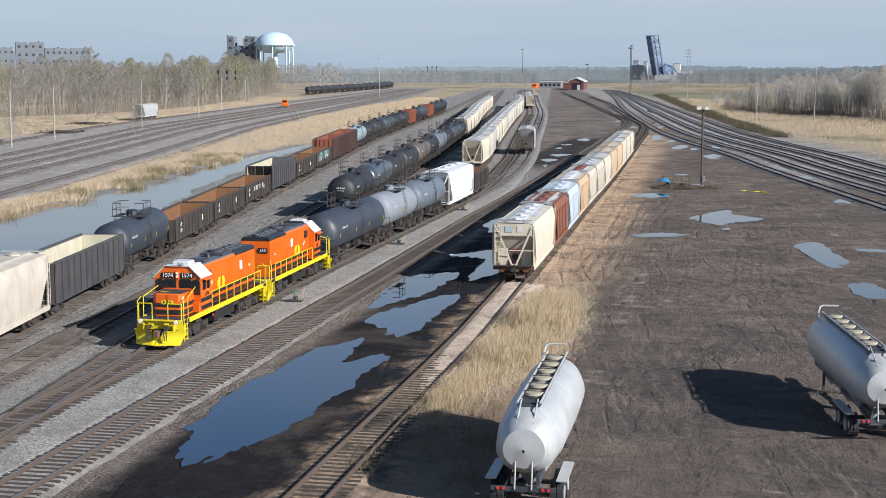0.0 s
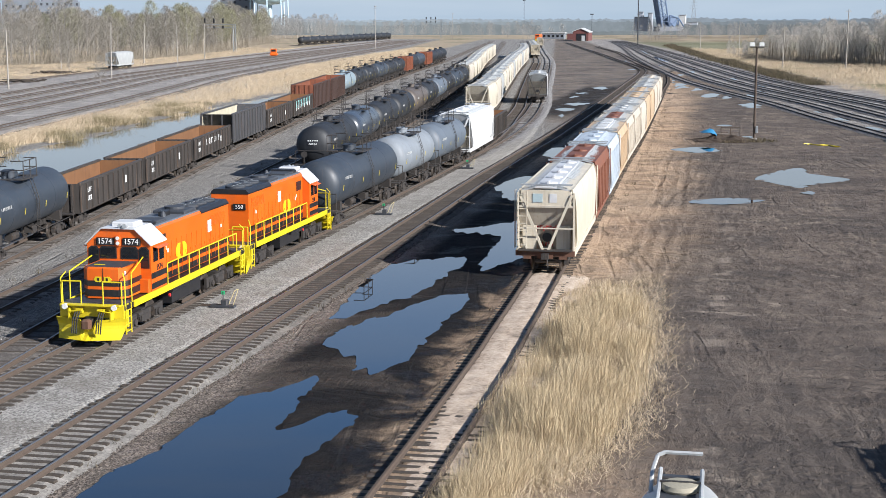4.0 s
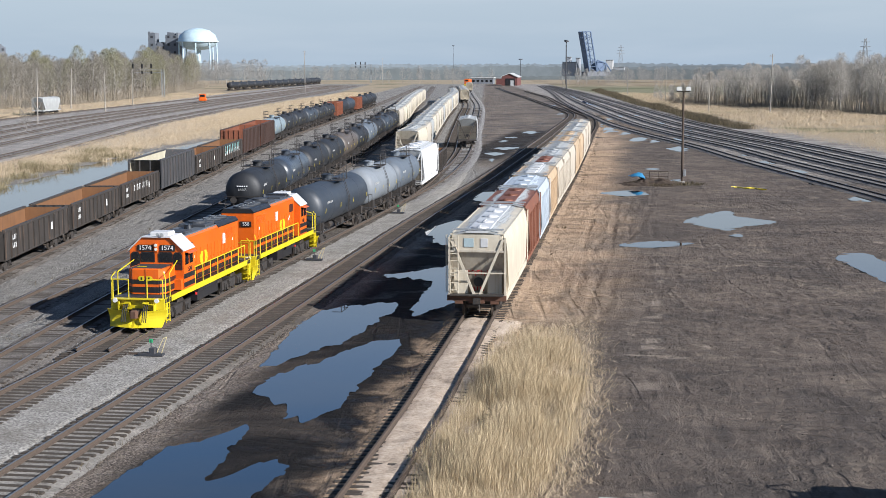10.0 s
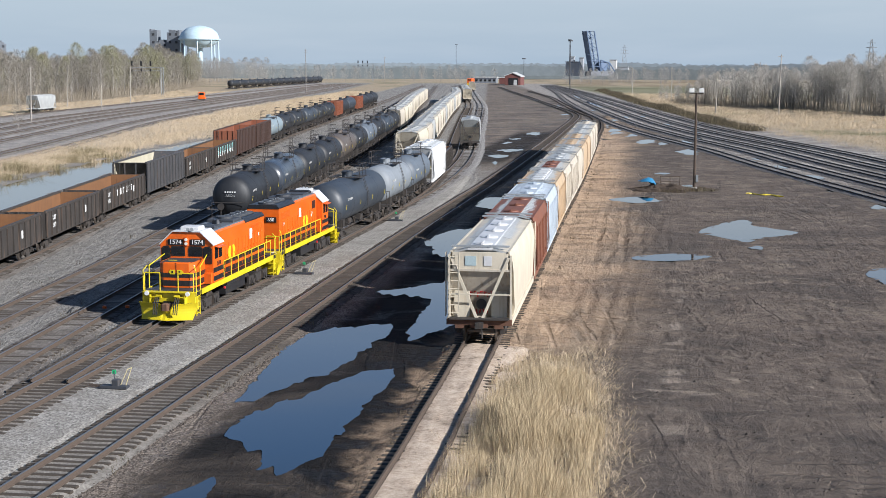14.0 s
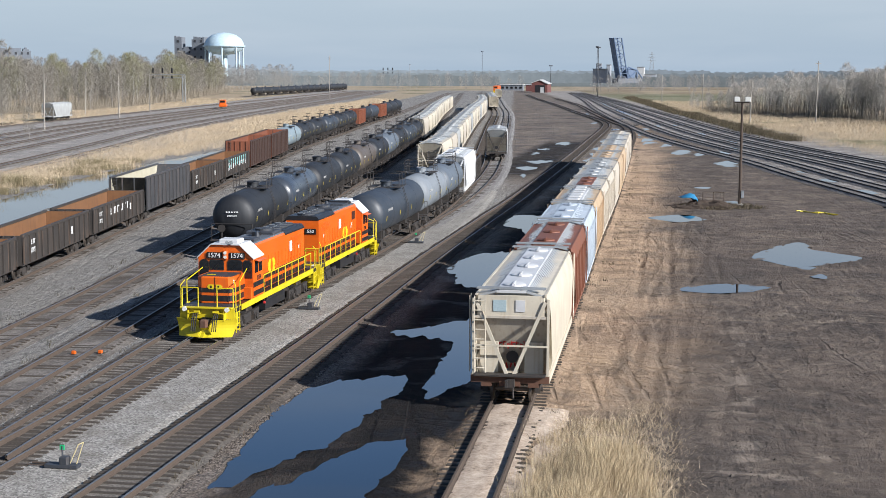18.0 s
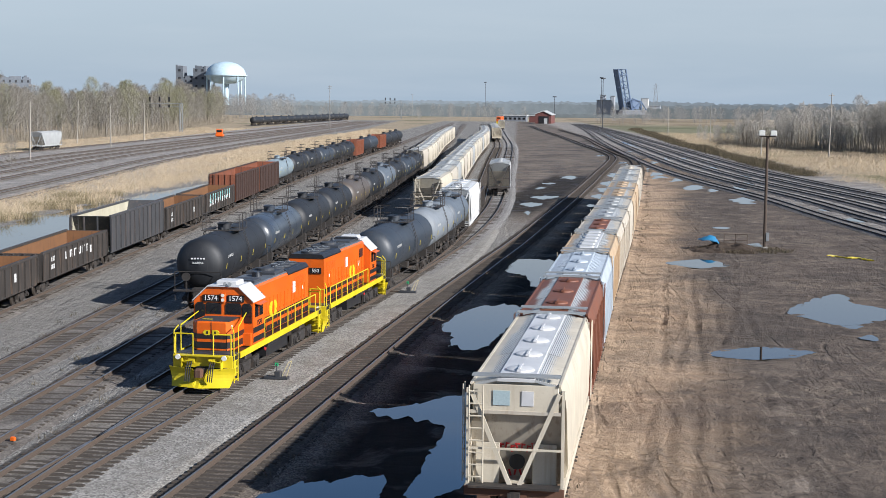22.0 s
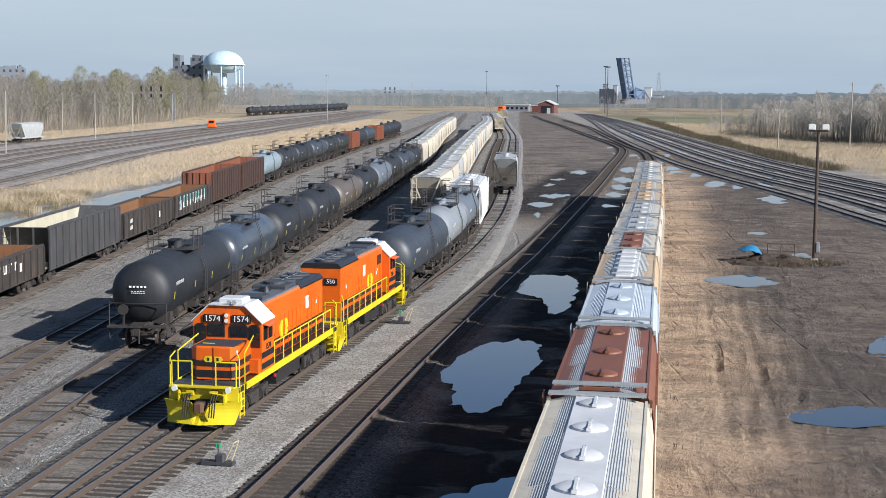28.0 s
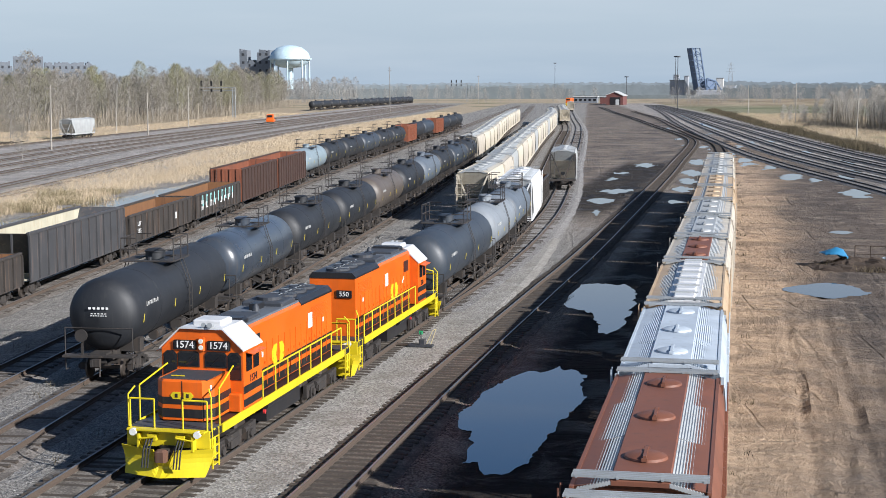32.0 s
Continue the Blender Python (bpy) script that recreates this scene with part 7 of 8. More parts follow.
# belts of woods closing the plain, haze painted in as paler, bluer tones
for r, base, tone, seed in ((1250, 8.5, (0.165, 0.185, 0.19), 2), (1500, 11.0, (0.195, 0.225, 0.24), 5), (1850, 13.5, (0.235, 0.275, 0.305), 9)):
    ridge, vs = Form(), []
    for i in range(1500):
        a = radians(-62 + 124 * i / 1499)
        h = base + 0.16 * base * noise.noise((i * 0.02, seed, 0)) + 0.12 * base * noise.noise((i * 0.11, seed, 4)) + 0.16 * base * noise.noise((i * 0.45, seed, 8)) + 0.12 * base * noise.noise((i * 1.3, seed, 3))
        if r < 1400 and -7.5 < math.degrees(a) < -2.0:
            h *= 0.35
        vs += [(r * math.sin(a), r * math.cos(a), -1), (r * math.sin(a), r * math.cos(a), h), ((r + 40) * math.sin(a), (r + 40) * math.cos(a), -1)]
    fs = [(3 * i, 3 * i + 1, 3 * i + 4, 3 * i + 3)[::-1] for i in range(1499)] + [(3 * i + 1, 3 * i + 2, 3 * i + 5, 3 * i + 4)[::-1] for i in range(1499)]
    solid("backdrop", ridge.add(vs, fs), plain("hazed_distant_woods", tone, 1.0, 0, 0.12, 0.3), "hazy blue-grey line of distant woods", "backdrop", kind="structure")
brush = Form()
for _ in range(5200):
    y = random.uniform(330, 830)
    blades(brush, float(np.interp(y, *LEFTEDGE)) + random.uniform(-14, 2), y, 4.2 * random.random() ** 1.5 + 0.5, 12, 1.4, 0.022, 0.4)
for _ in range(2600):
    x = 9 + random.random() ** 1.3 * 130
    blades(brush, x, float(np.interp(x, [9, 26, 49, 63, 140], [495, 447, 415, 377, 330])) + random.uniform(-2, 12), 2.2 * random.random() ** 1.5 + 0.4, 12, 1.2, 0.018, 0.5)
for _ in range(1500):
    x = 17 + random.random() ** 1.2 * 84
    blades(brush, x, float(np.interp(x, [9, 26, 49, 63, 140], [495, 447, 415, 377, 330])) + random.uniform(-3, 30), random.uniform(4, 9), 2, 1.5, random.uniform(0.03, 0.06), 0.06)
for _ in range(1500):
    y = random.uniform(330, 830)
    blades(brush, float(np.interp(y, *LEFTEDGE)) + random.uniform(-18, 1), y, random.uniform(4, 10), 2, 1.5, random.uniform(0.03, 0.06), 0.07)
solid("brushwood", brush, BRUSH, "bare grey brushwood at the feet of the woods", "brushwood", kind="stuff")
scrub = Form()
for _ in range(3000):
    y = random.uniform(285, 720)
    x = float(np.interp(y, [p[1] for p in RIGHT], [p[0] for p in RIGHT])) + 24 + random.gauss(0, 1.1)
    blades(scrub, x, y, 0.8 + 1.6 * abs(noise.noise((x * 0.1, y * 0.06, 0))), 12, 0.8, 0.02, 0.45)
solid("track_scrub", scrub, SCRUB, "dark scrub along the edge of the track bed", "scrub", kind="stuff")

# ---------------------------------------------------------------- poles, masts and signals
def utility_pole(x, y, h, arms=1, lean=0.0):
    ob = thing("utility_pole", "weathered grey wooden utility pole in the straw", "pole", pose(x, y, 0, 0, lean, random.uniform(-20, 20)), "utility poles")
    part("shaft", Form().tube((0, 0, -0.3), (0, 0, h), 0.17, 8, 0.11), POLEWOOD, ob)
    for k in range(arms):
        z = h - 0.6 - k * 0.9
        part("crossarm", Form().box(0, 0.12, z, 1.5, 0.1, 0.12).box(0.4, 0.12, z + 0.12, 0.06, 0.06, 0.16).box(-0.5, 0.12, z + 0.12, 0.06, 0.06, 0.16), POLEWOOD, ob)
    return ob


for x, y, h, a, l in ((-132, 298, 12.2, 1, 1), (-170, 405, 12.3, 1, 3), (-145, 370, 11.4, 0, 0), (-160, 430, 11.8, 1, 1), (-150, 611, 19.2, 2, 0), (-181, 939, 17.5, 1, 0), (7, 514, 12.2, 0, 0), (19, 386, 11.2, 1, 1),
                      (34.9, 381, 15.6, 1, 1), (-9.5, 613, 11.5, 0, 0), (56, 300, 14.0, 1, -1), (59.7, 181, 15.1, 1, 0), (-128, 243, 11.5, 1, 0), (-112, 186, 12.0, 1, 0), (-123, 215, 11.0, 0, 0), (40, 560, 14, 0, 0)):
    utility_pole(x, y, h, a, l)

lamp = thing("yard_lamp", "tall brown steel yard lamp with two floodlights", "lamp post", pose(10.5, 147.9, 0))
part("mast", Form().tube((0, 0, 0), (0, 0, 10.0), 0.15, 12, 0.11), RAILSIDE, lamp)
part("base_plate", Form().soft(0, 0, 0.15, 0.55, 0.55, 0.3, 0.04), CONCRETE, lamp)
part("control_box", Form().soft(0.25, -0.05, 1.2, 0.25, 0.3, 0.7, 0.02), GREYSTEEL, lamp, "grey switch box on the mast")
part("crossbar", Form().box(0, 0, 10.0, 1.4, 0.1, 0.1), RAILSIDE, lamp)
for s in (-1, 1):
    fl = part("floodlight", Form().soft(s * 0.5, -0.1, 10.3, 0.56, 0.36, 0.46, 0.08), SHEDWHITE, lamp, "white floodlight housing")
    part("floodlight_glass", Form().box(s * 0.5, -0.29, 10.3, 0.46, 0.03, 0.34), LENS, fl)
    part("bracket", Form().box(s * 0.52, 0, 10.08, 0.1, 0.1, 0.2), RAILSIDE, lamp)

for x, y, h in ((-59.6, 942, 28.2), (-191, 1323, 30), (-45, 744, 24.5), (-88, 930, 16)):
    ob = thing("light_mast", "tall slim yard light mast in the distance", "light mast", pose(x, y, 0), "light masts")
    part("mast", Form().tube((0, 0, 0), (0, 0, h), 0.22, 8, 0.14), DARKSTEEL, ob)
    part("lamp_ring", Form().tube((0, 0, h), (0, 0, h + 0.6), 1.2, 10), DARKSTEEL, ob)

for x0, x1, y, h in ((-210, -196.6, 560, 13.6), (-223, -211, 1046, 15.0)):
    ob = thing("signal_bridge", "dark steel signal bridge with signal heads", "signal", pose((x0 + x1) / 2, y, 0))
    w = abs(x1 - x0)
    for s in (0.92, 1.08):
        part("leg", Form().box(s * w / 2, 0, h / 2 - 1.2, 0.25, 0.25, h - 2.4), GREYSTEEL, ob)
    part("ladder", ladder(Form(), w / 2, 0.2, 0.2, h - 2.4, 0.9, "x", 24, 0.06), GREYSTEEL, ob)
    part("beam", Form().box(0, 0, h - 2.5, w + 0.6, 0.3, 0.22).box(0, 0, h - 3.6, w + 0.6, 0.3, 0.18), GREYSTEEL, ob)
    for k in range(3):
        for dz in (0.0, -2.6):
            part("signal_head", Form().soft(-w / 2 + w * (k + 0.2) / 3.4, -0.3, h - 0.9 + dz, 0.75, 0.4, 1.9 if dz == 0 else 1.2, 0.1), BLACKP, ob)


def lattice_tower(name, x, y, h, w, label):
    ob = thing(name, label, "transmission tower", pose(x, y, 0))
    f = Form()
    for a in (-1, 1):
        for b in (-1, 1):
            f.tube((a * w, b * w, 0), (a * w * 0.15, b * w * 0.15, h), 0.22, 4)
    part("legs", f, GREYSTEEL, ob)
    g = Form()
    for k in range(8):
        z0, z1 = h * k / 8, h * (k + 1) / 8
        r0, r1 = w * (1 - 0.85 * k / 8), w * (1 - 0.85 * (k + 1) / 8)
        for b in (-1, 1):
            g.tube((-r0, b * r0, z0), (r1, b * r1, z1), 0.1, 4), g.tube((r0, b * r0, z0), (-r1, b * r1, z1), 0.1, 4)
    part("bracing", g, GREYSTEEL, ob)
    for k in range(3):
        part("arm", Form().box(0, 0, h * (0.72 + 0.1 * k), w * (2.6 - 0.4 * k), 0.4, 0.4), GREYSTEEL, ob)


lattice_tower("transmission_tower", -55, 1826, 37, 4, "grey lattice power pylon on the horizon")
lattice_tower("transmission_tower", 137, 1004, 30, 3.2, "grey lattice power pylon behind the grove")

# ---------------------------------------------------------------- far landmarks
tower = thing("water_tower", "pale blue water tower with domed tank on legs", "water tower", pose(-420, 1275, 0))
part("tank", Form().lathe([(0.1, 26.5), (9, 27.3), (15.5, 30.5), (18, 34.5), (17.8, 36.5), (16, 40.5), (11, 44.5), (5, 46.3), (0.1, 46.8)], 0, 0, 40), TOWERBLUE, tower, smooth=True)
part("balcony", Form().lathe([(17.8, 34.0), (19.2, 34.0), (19.2, 35.0), (17.8, 35.0)], 0, 0, 40), TOWERBLUE, tower)
part("riser", Form().tube((0, 0, 0), (0, 0, 27), 2.0, 16), TOWERBLUE, tower)
for k in range(8):
    a = math.pi / 4 * k + 0.2
    part("leg", Form().tube((17.5 * math.cos(a), 17.5 * math.sin(a), 0), (17 * math.cos(a), 17 * math.sin(a), 34), 0.75, 8), TOWERBLUE, tower)
    b = a + math.pi / 4
    part("brace_rod", Form().tube((17.5 * math.cos(a), 17.5 * math.sin(a), 14), (17.5 * math.cos(b), 17.5 * math.sin(b), 14), 0.25, 5), TOWERBLUE, tower)


def ruin(x, y, blocks, label, rz=0):
    """Roofless concrete blocks: each wall ends in a broken crest."""
    ob = thing("ruined_factory", label, "factory", pose(x, y, 0, 0, 0, rz))
    for bx, w, d, h in blocks:
        n, f = max(3, int(w / 1.6)), Form()
        tops = [h + 1.6 * noise.noise((bx + i * 0.8, h, 0)) - (2.2 if noise.noise((bx * 0.7 + i * 0.45, 5, h)) > 0.25 else 0) for i in range(n)]
        for i, t in enumerate(tops):
            f.box(bx - w / 2 + w * (i + 0.5) / n, 0, t / 2, w / n, d, t)
        wall = part("wall", f, HAZEDCONCRETE, ob)
        k, fl = max(1, int(w / 5)), max(1, int(h / 7))
        for j in range(fl):
            for i in range(k):
                # no real hollow: a dark plate on the wall gives the window's shade
                part("window", Form().box(bx - w / 2 + w * (i + 0.5) / k, -d / 2 - 0.06, h * (j + 0.45) / fl, w / k * 0.35, 0.13, 2.2), HOLLOWSHADE, wall, "dark plate painted as a shaded window opening")
    return ob


ruin(-457, 1290, [(-10.5, 7, 10, 43), (-2, 10, 10, 34), (9, 12, 12, 43)], "dark concrete grain elevator towers beside the water tower")
ruin(-661, 1131, [(-95, 34, 14, 47), (-66, 22, 12, 33), (-46, 16, 12, 37), (-20, 34, 12, 33), (22, 46, 12, 31.5), (58, 24, 12, 36), (91, 40, 12, 31)], "long ruined grey factory with broken roofline", 30)
chim = thing("brick_chimney", "stub of a dark brick chimney tower", "chimney", pose(-655, 1140, 0, 0, 0, 30))
part("shaft", Form().box(0, 0, 22.5, 6, 6, 45), HAZEDBRICK, chim)
part("cap", Form().box(0, 0, 45.6, 7.4, 7.4, 1.4), DARKSTEEL, chim)
for x, y in ((299, 1358), (338, 1349)):
    lift = thing("lift_bridge_tower", "white-topped steel tower of a far lift bridge", "bridge tower", pose(x, y, 0, 0, 0, -13), "lift bridge towers")
    for a in (-1, 1):
        for b in (-1, 1):
            part("leg", Form().tube((a * 5, b * 4, 0), (a * 4, b * 3.5, 22), 0.7, 6), GREYSTEEL, lift)
    for z in (8, 16):
        part("crossbeam", Form().box(0, -4, z, 10, 0.8, 1.0), GREYSTEEL, lift)
    part("machine_house", Form().soft(0, 0, 26.5, 14, 10, 9, 0.5), SHEDWHITE, lift)

bridge = thing("bascule_bridge", "raised dark blue steel bascule bridge", "bridge", pose(-70, 1435, 0, 0, 0, 33))
foot, crest = (lambda s: s * 4.0), (lambda s: s * 4.2 - 8.0)
at = lambda s, z: foot(s) + (crest(s) - foot(s)) * (z - 5) / 40
for s in (-1, 1):
    for dy in (-4.2, 4.2):
        part("chord", Form().tube((foot(s), dy, 5), (crest(s), dy, 45), 0.75, 6), HAZEDBRIDGE, bridge)
for k in range(7):
    z0, z1 = 5 + k * 40 / 7, 5 + (k + 1) * 40 / 7
    for dy in (-4.2, 4.2):
        a, b = (-1, 1) if k % 2 else (1, -1)
        part("brace", Form().tube((at(a, z0), dy, z0), (at(b, z1), dy, z1), 0.38, 5), HAZEDBRIDGE, bridge)
        part("strut", Form().tube((at(-1, z1), dy, z1), (at(1, z1), dy, z1), 0.34, 5), HAZEDBRIDGE, bridge)
    part("cross_strut", Form().tube((at(1, z1), -4.2, z1), (at(1, z1), 4.2, z1), 0.34, 5), HAZEDBRIDGE, bridge)
    part("deck_panel", Form().add([(at(-1, z) + dx, dy, z) for z in (z0 + 0.12, z1 - 0.12) for dx in (-0.5, 0.1) for dy in (-4, 4)], [(0, 1, 3, 2), (4, 6, 7, 5), (0, 4, 5, 1), (2, 3, 7, 6), (0, 2, 6, 4), (1, 5, 7, 3)]), HAZEDBRIDGE, bridge, "solid dark deck panel of the raised leaf")
part("counterweight", Form().soft(8, 0, 11, 8, 9, 8, 1.0), HAZEDBRIDGE, bridge)
part("pier", Form().soft(5, 0, 3, 26, 12, 6, 0.5), HAZEDBRICK, bridge)
for dy in (-4.5, 4.5):
    for p, q in (((4, 6), (4, 17)), ((4, 17), (14, 14)), ((14, 14), (20, 6)), ((4, 6), (14, 14)), ((14, 14), (14, 6)), ((4, 11), (9, 6))):
        part("tower_frame", Form().tube((p[0], dy, p[1]), (q[0], dy, q[1]), 0.7, 6), HAZEDBRIDGE, bridge)

shed = thing("engine_shed", "red and white engine shed with open dark doors", "shed", pose(-90.7, 890, 0))
part("wall", Form().along([(-4.8, 0), (4.8, 0), (4.8, 5.2), (0, 7.3), (-4.8, 5.6)], 0, 22), SHEDRED, shed)
part("roof", Form().along([(5.3, 5.0), (5.3, 5.35), (0, 7.8), (-5.3, 5.8), (-5.3, 5.4), (0, 7.35)], -0.5, 22.5), SHEDWHITE, shed)
# the dark inside of the shed is a flat black panel
part("door", Form().box(0.4, -0.08, 2.2, 6.0, 0.12, 4.4), BLACKP, shed, "black panel painted as the unlit doorway")
part("door_panel", Form().box(1.6, -0.2, 1.6, 2.0, 0.12, 3.2), SHEDWHITE, shed)
shop = thing("yard_office", "long low grey yard office", "office", pose(-118, 969, 0))
part("wall", Form().soft(0, 4, 1.9, 15, 8, 3.8, 0.05), HAZEDBRICK, shop)
part("roof", Form().box(0, 4, 4.1, 16, 9, 0.6), SHEDWHITE, shop)
for k in range(5):
    part("window", Form().box(-6 + k * 3, -0.05, 2, 1.6, 0.1, 1.4), GLASS, shop)
anx = thing("red_annex", "small red building beside the engine shed", "shed", pose(-101, 940, 0))
part("wall", Form().soft(0, 3, 2, 8, 7, 4, 0.05), SHEDRED, anx)
part("roof", Form().box(0, 3, 4.2, 8.6, 7.6, 0.4), SHEDWHITE, anx)

for x, y, w, h in ((-92, 1446, 14, 15), (-93.5, 1450, 5, 20), (-84, 1452, 4, 19), (-53, 1458, 7, 17), (-44, 1460, 12, 10), (236, 962, 33, 5.5), (290, 1290, 30, 9)):
    ob = thing("far_building", "pale block of a far industrial building", "building", pose(x, y, 0), "far buildings")
    part("wall", Form().soft(0, 0, h / 2, w, 14, h, 0.4), SHEDWHITE if w == 7 else HAZEDWALL, ob)
    part("roof", Form().box(0, 0, h + 0.3, w + 0.6, 14.6, 0.6), GREYSTEEL, ob)

# ---------------------------------------------------------------- small things of the yard
mound, ring, rows = Form(), 44, 13
vs, fs = [(0, 0, 0.5)], []
for k in range(1, rows + 1):
    r = 3.3 * k / rows
    for i in range(ring):
        a = 2 * math.pi * i / ring
        q = r * (1 + 0.2 * noise.noise((math.cos(a) * 1.6, math.sin(a) * 1.6, 0.4)))
        x, y = q * math.cos(a) * 1.15, q * math.sin(a) * 0.85
        z = 0.62 * (1 - (k / rows) ** 1.5) * (0.75 + 0.7 * noise.noise((x * 0.6, y * 0.6, 5))) + 0.16 * noise.noise((x * 1.7, y * 1.7, 1)) * (1 - k / rows) ** 0.4 + 0.09 * noise.noise((x * 4, y * 4, 2)) - 0.05 * (k == rows)
        vs.append((x, y, z))
fs += [(0, 1 + i, 1 + (i + 1) % ring) for i in range(ring)]
for k in range(rows - 1):
    fs += [(1 + k * ring + i, 1 + (k + 1) * ring + i, 1 + (k + 1) * ring + (i + 1) % ring, 1 + k * ring + (i + 1) % ring) for i in range(ring)]
solid("soil_mound", mound.add(vs, fs), plain("dug_soil", (0.062, 0.046, 0.035), 0.95, 0, 5.0, 0.6), "low heap of dug soil round a pit", "soil heap", pose(7.6, 147.0, 0) @ Matrix.Diagonal((1.0, 1.0, 1.25, 1)))
tarpf = Form()
n = 9
vs = [(-1.0 + 2.0 * i / (n - 1), -0.75 + 1.5 * j / (n - 1), 0.5 + 0.75 * math.sin(math.pi * i / (n - 1)) * math.sin(math.pi * (0.15 + 0.7 * j / (n - 1))) + 0.12 * noise.noise((i * 0.7, j * 0.7, 2))) for i in range(n) for j in range(n)]
vs += [(x, y, z - 0.04) for x, y, z in vs]
fs = [(i * n + j, (i + 1) * n + j, (i + 1) * n + j + 1, i * n + j + 1) for i in range(n - 1) for j in range(n - 1)]
fs += [tuple(k + n * n for k in g[::-1]) for g in fs]
solid("blue_tarpaulin", tarpf.add(vs, fs), TARP, "crumpled blue tarpaulin over the soil heap", "tarpaulin", pose(5.6, 147.3, 0.05, 0, 22, 20), smooth=True)
bar = thing("barrier", "rusty steel pipe barrier on the soil heap", "barrier", pose(8.0, 147.4, 0.3))
for x in (-1.0, 0, 1.0):
    part("post", Form().tube((x, 0, -0.2), (x, 0, 1.1), 0.035, 6), RAILSIDE, bar)
for z in (0.55, 1.1):
    part("bar", Form().tube((-1.0, 0, z), (1.0, 0, z), 0.03, 6), RAILSIDE, bar)

def sweep(pts, r, n=6):
    """One unbroken tube through the points."""
    f = Form()
    p = [Vector(q) for q in pts]
    vs = []
    for i, c in enumerate(p):
        d = (p[min(i + 1, len(p) - 1)] - p[max(i - 1, 0)]).normalized()
        u = Vector((0, 0, 1))
        w = d.cross(u).normalized()
        vs += [c + (u * math.sin(6.2832 * k / n) + w * math.cos(6.2832 * k / n)) * r for k in range(n)]
    return f.add(vs, [(i * n + k, i * n + (k + 1) % n, (i + 1) * n + (k + 1) % n, (i + 1) * n + k) for i in range(len(p) - 1) for k in range(n)])


pts = [(15.6 + 0.35 * k + 0.15 * math.sin(k * 2.1), 144.2 - 0.25 * k + 0.5 * math.sin(k * 1.3), 0.06) for k in range(10)]
solid("yellow_hose", sweep(pts + [(x + 0.3, y - 0.5, z) for x, y, z in pts[::-1]], 0.055), YELLOW, "tangle of yellow hose on the mud", "hose")


def switch_stand(x, y, rz=0, group="switch stands"):
    ob = thing("switch_stand", "track switch stand with green target and yellow lever", "switch stand", pose(x, y, 0.12, 0, 0, rz) @ Matrix.Scale(0.74, 4), group)
    part("base", Form().box(0, 0, 0.09, 1.5, 0.5, 0.14).soft(0.1, 0, 0.32, 0.4, 0.4, 0.36, 0.04), DARKSTEEL, ob)
    part("mast", Form().tube((0, 0, 0.4), (0, 0, 0.95), 0.035, 6), DARKSTEEL, ob)
    part("target", Form().box(0, 0, 0.9, 0.22, 0.03, 0.22), plain("signal_green", (0.02, 0.42, 0.16), 0.5), ob, "green target plate")
    part("lever", Form().pipe([(0.35, 0, 0.2), (0.75, 0, 1.05), (0.95, 0.1, 1.15), (0.6, 0.1, 0.15)], 0.024, 6), plain("lever_cream", (0.62, 0.52, 0.28), 0.5), ob, "pale yellow throw lever")
    part("connecting_rod", Form().box(-1.0, 0, 0.06, 1.3, 0.07, 0.05).box(-1.0, 0.4, 0.05, 1.2, 0.12, 0.06), RAILSIDE, ob)


switch_stand(-13.4, 48.9), switch_stand(-13.9, 80.8), switch_stand(-14.1, 111.6), switch_stand(-13.9, -13.0)
for x, y in ((-19.9, 67), (-21.0, 66.6), (-21.4, 101)):
    solid("rail_marker", Form().soft(0, 0, 0.08, 0.2, 0.16, 0.14, 0.03), ORANGE, "small orange derail marker beside the rail", "marker", pose(x, y, 0.14), group="markers")
car = thing("track_machine", "small orange track maintenance machine far off", "rail vehicle", pose(-151, 473, 0.3, 0, 0, 12))
part("chassis", Form().soft(0, 0, 0.9, 2.4, 4.6, 0.7, 0.1), ORANGE, car)
part("cabin", Form().soft(0, -0.6, 2.0, 2.1, 2.0, 1.6, 0.12), ORANGE, car)
part("window", Form().box(0, -1.62, 2.2, 1.6, 0.05, 0.7), GLASS, car)
for yy in (-1.4, 1.4):
    part("wheelset", WHEELS, WHEELSTEEL, car, at=pose(0, yy, WHEEL_R))
eng = thing("far_engine", "orange engine far down the yard", "locomotive", pose(-112, 850, 0))
part("body", Form().soft(0, 6, 2.2, 2.8, 12, 4.4, 0.2), ORANGE, eng)
part("pilot", Form().box(0, -0.1, 0.9, 2.8, 0.4, 1.2), YELLOW, eng)
part("window", Form().box(0, -0.03, 3.5, 2.0, 0.06, 0.7), GLASS, eng)
junk = Form()
for _ in range(60):
    junk.box(random.gauss(0, 2.5), random.gauss(0, 0.8), random.uniform(0.1, 0.7), random.uniform(0.6, 2.6), 0.2, 0.2, random.uniform(0, 180), random.uniform(-15, 15))
for x, y in ((-137, 226), (-156, 318), (-140, 270)):
    solid("scrap_pile", junk, TIE, "heap of old ties and scrap beside the siding", "scrap heap", pose(x, y, 0, 0, 0, x), group="scrap heaps", kind="stuff")


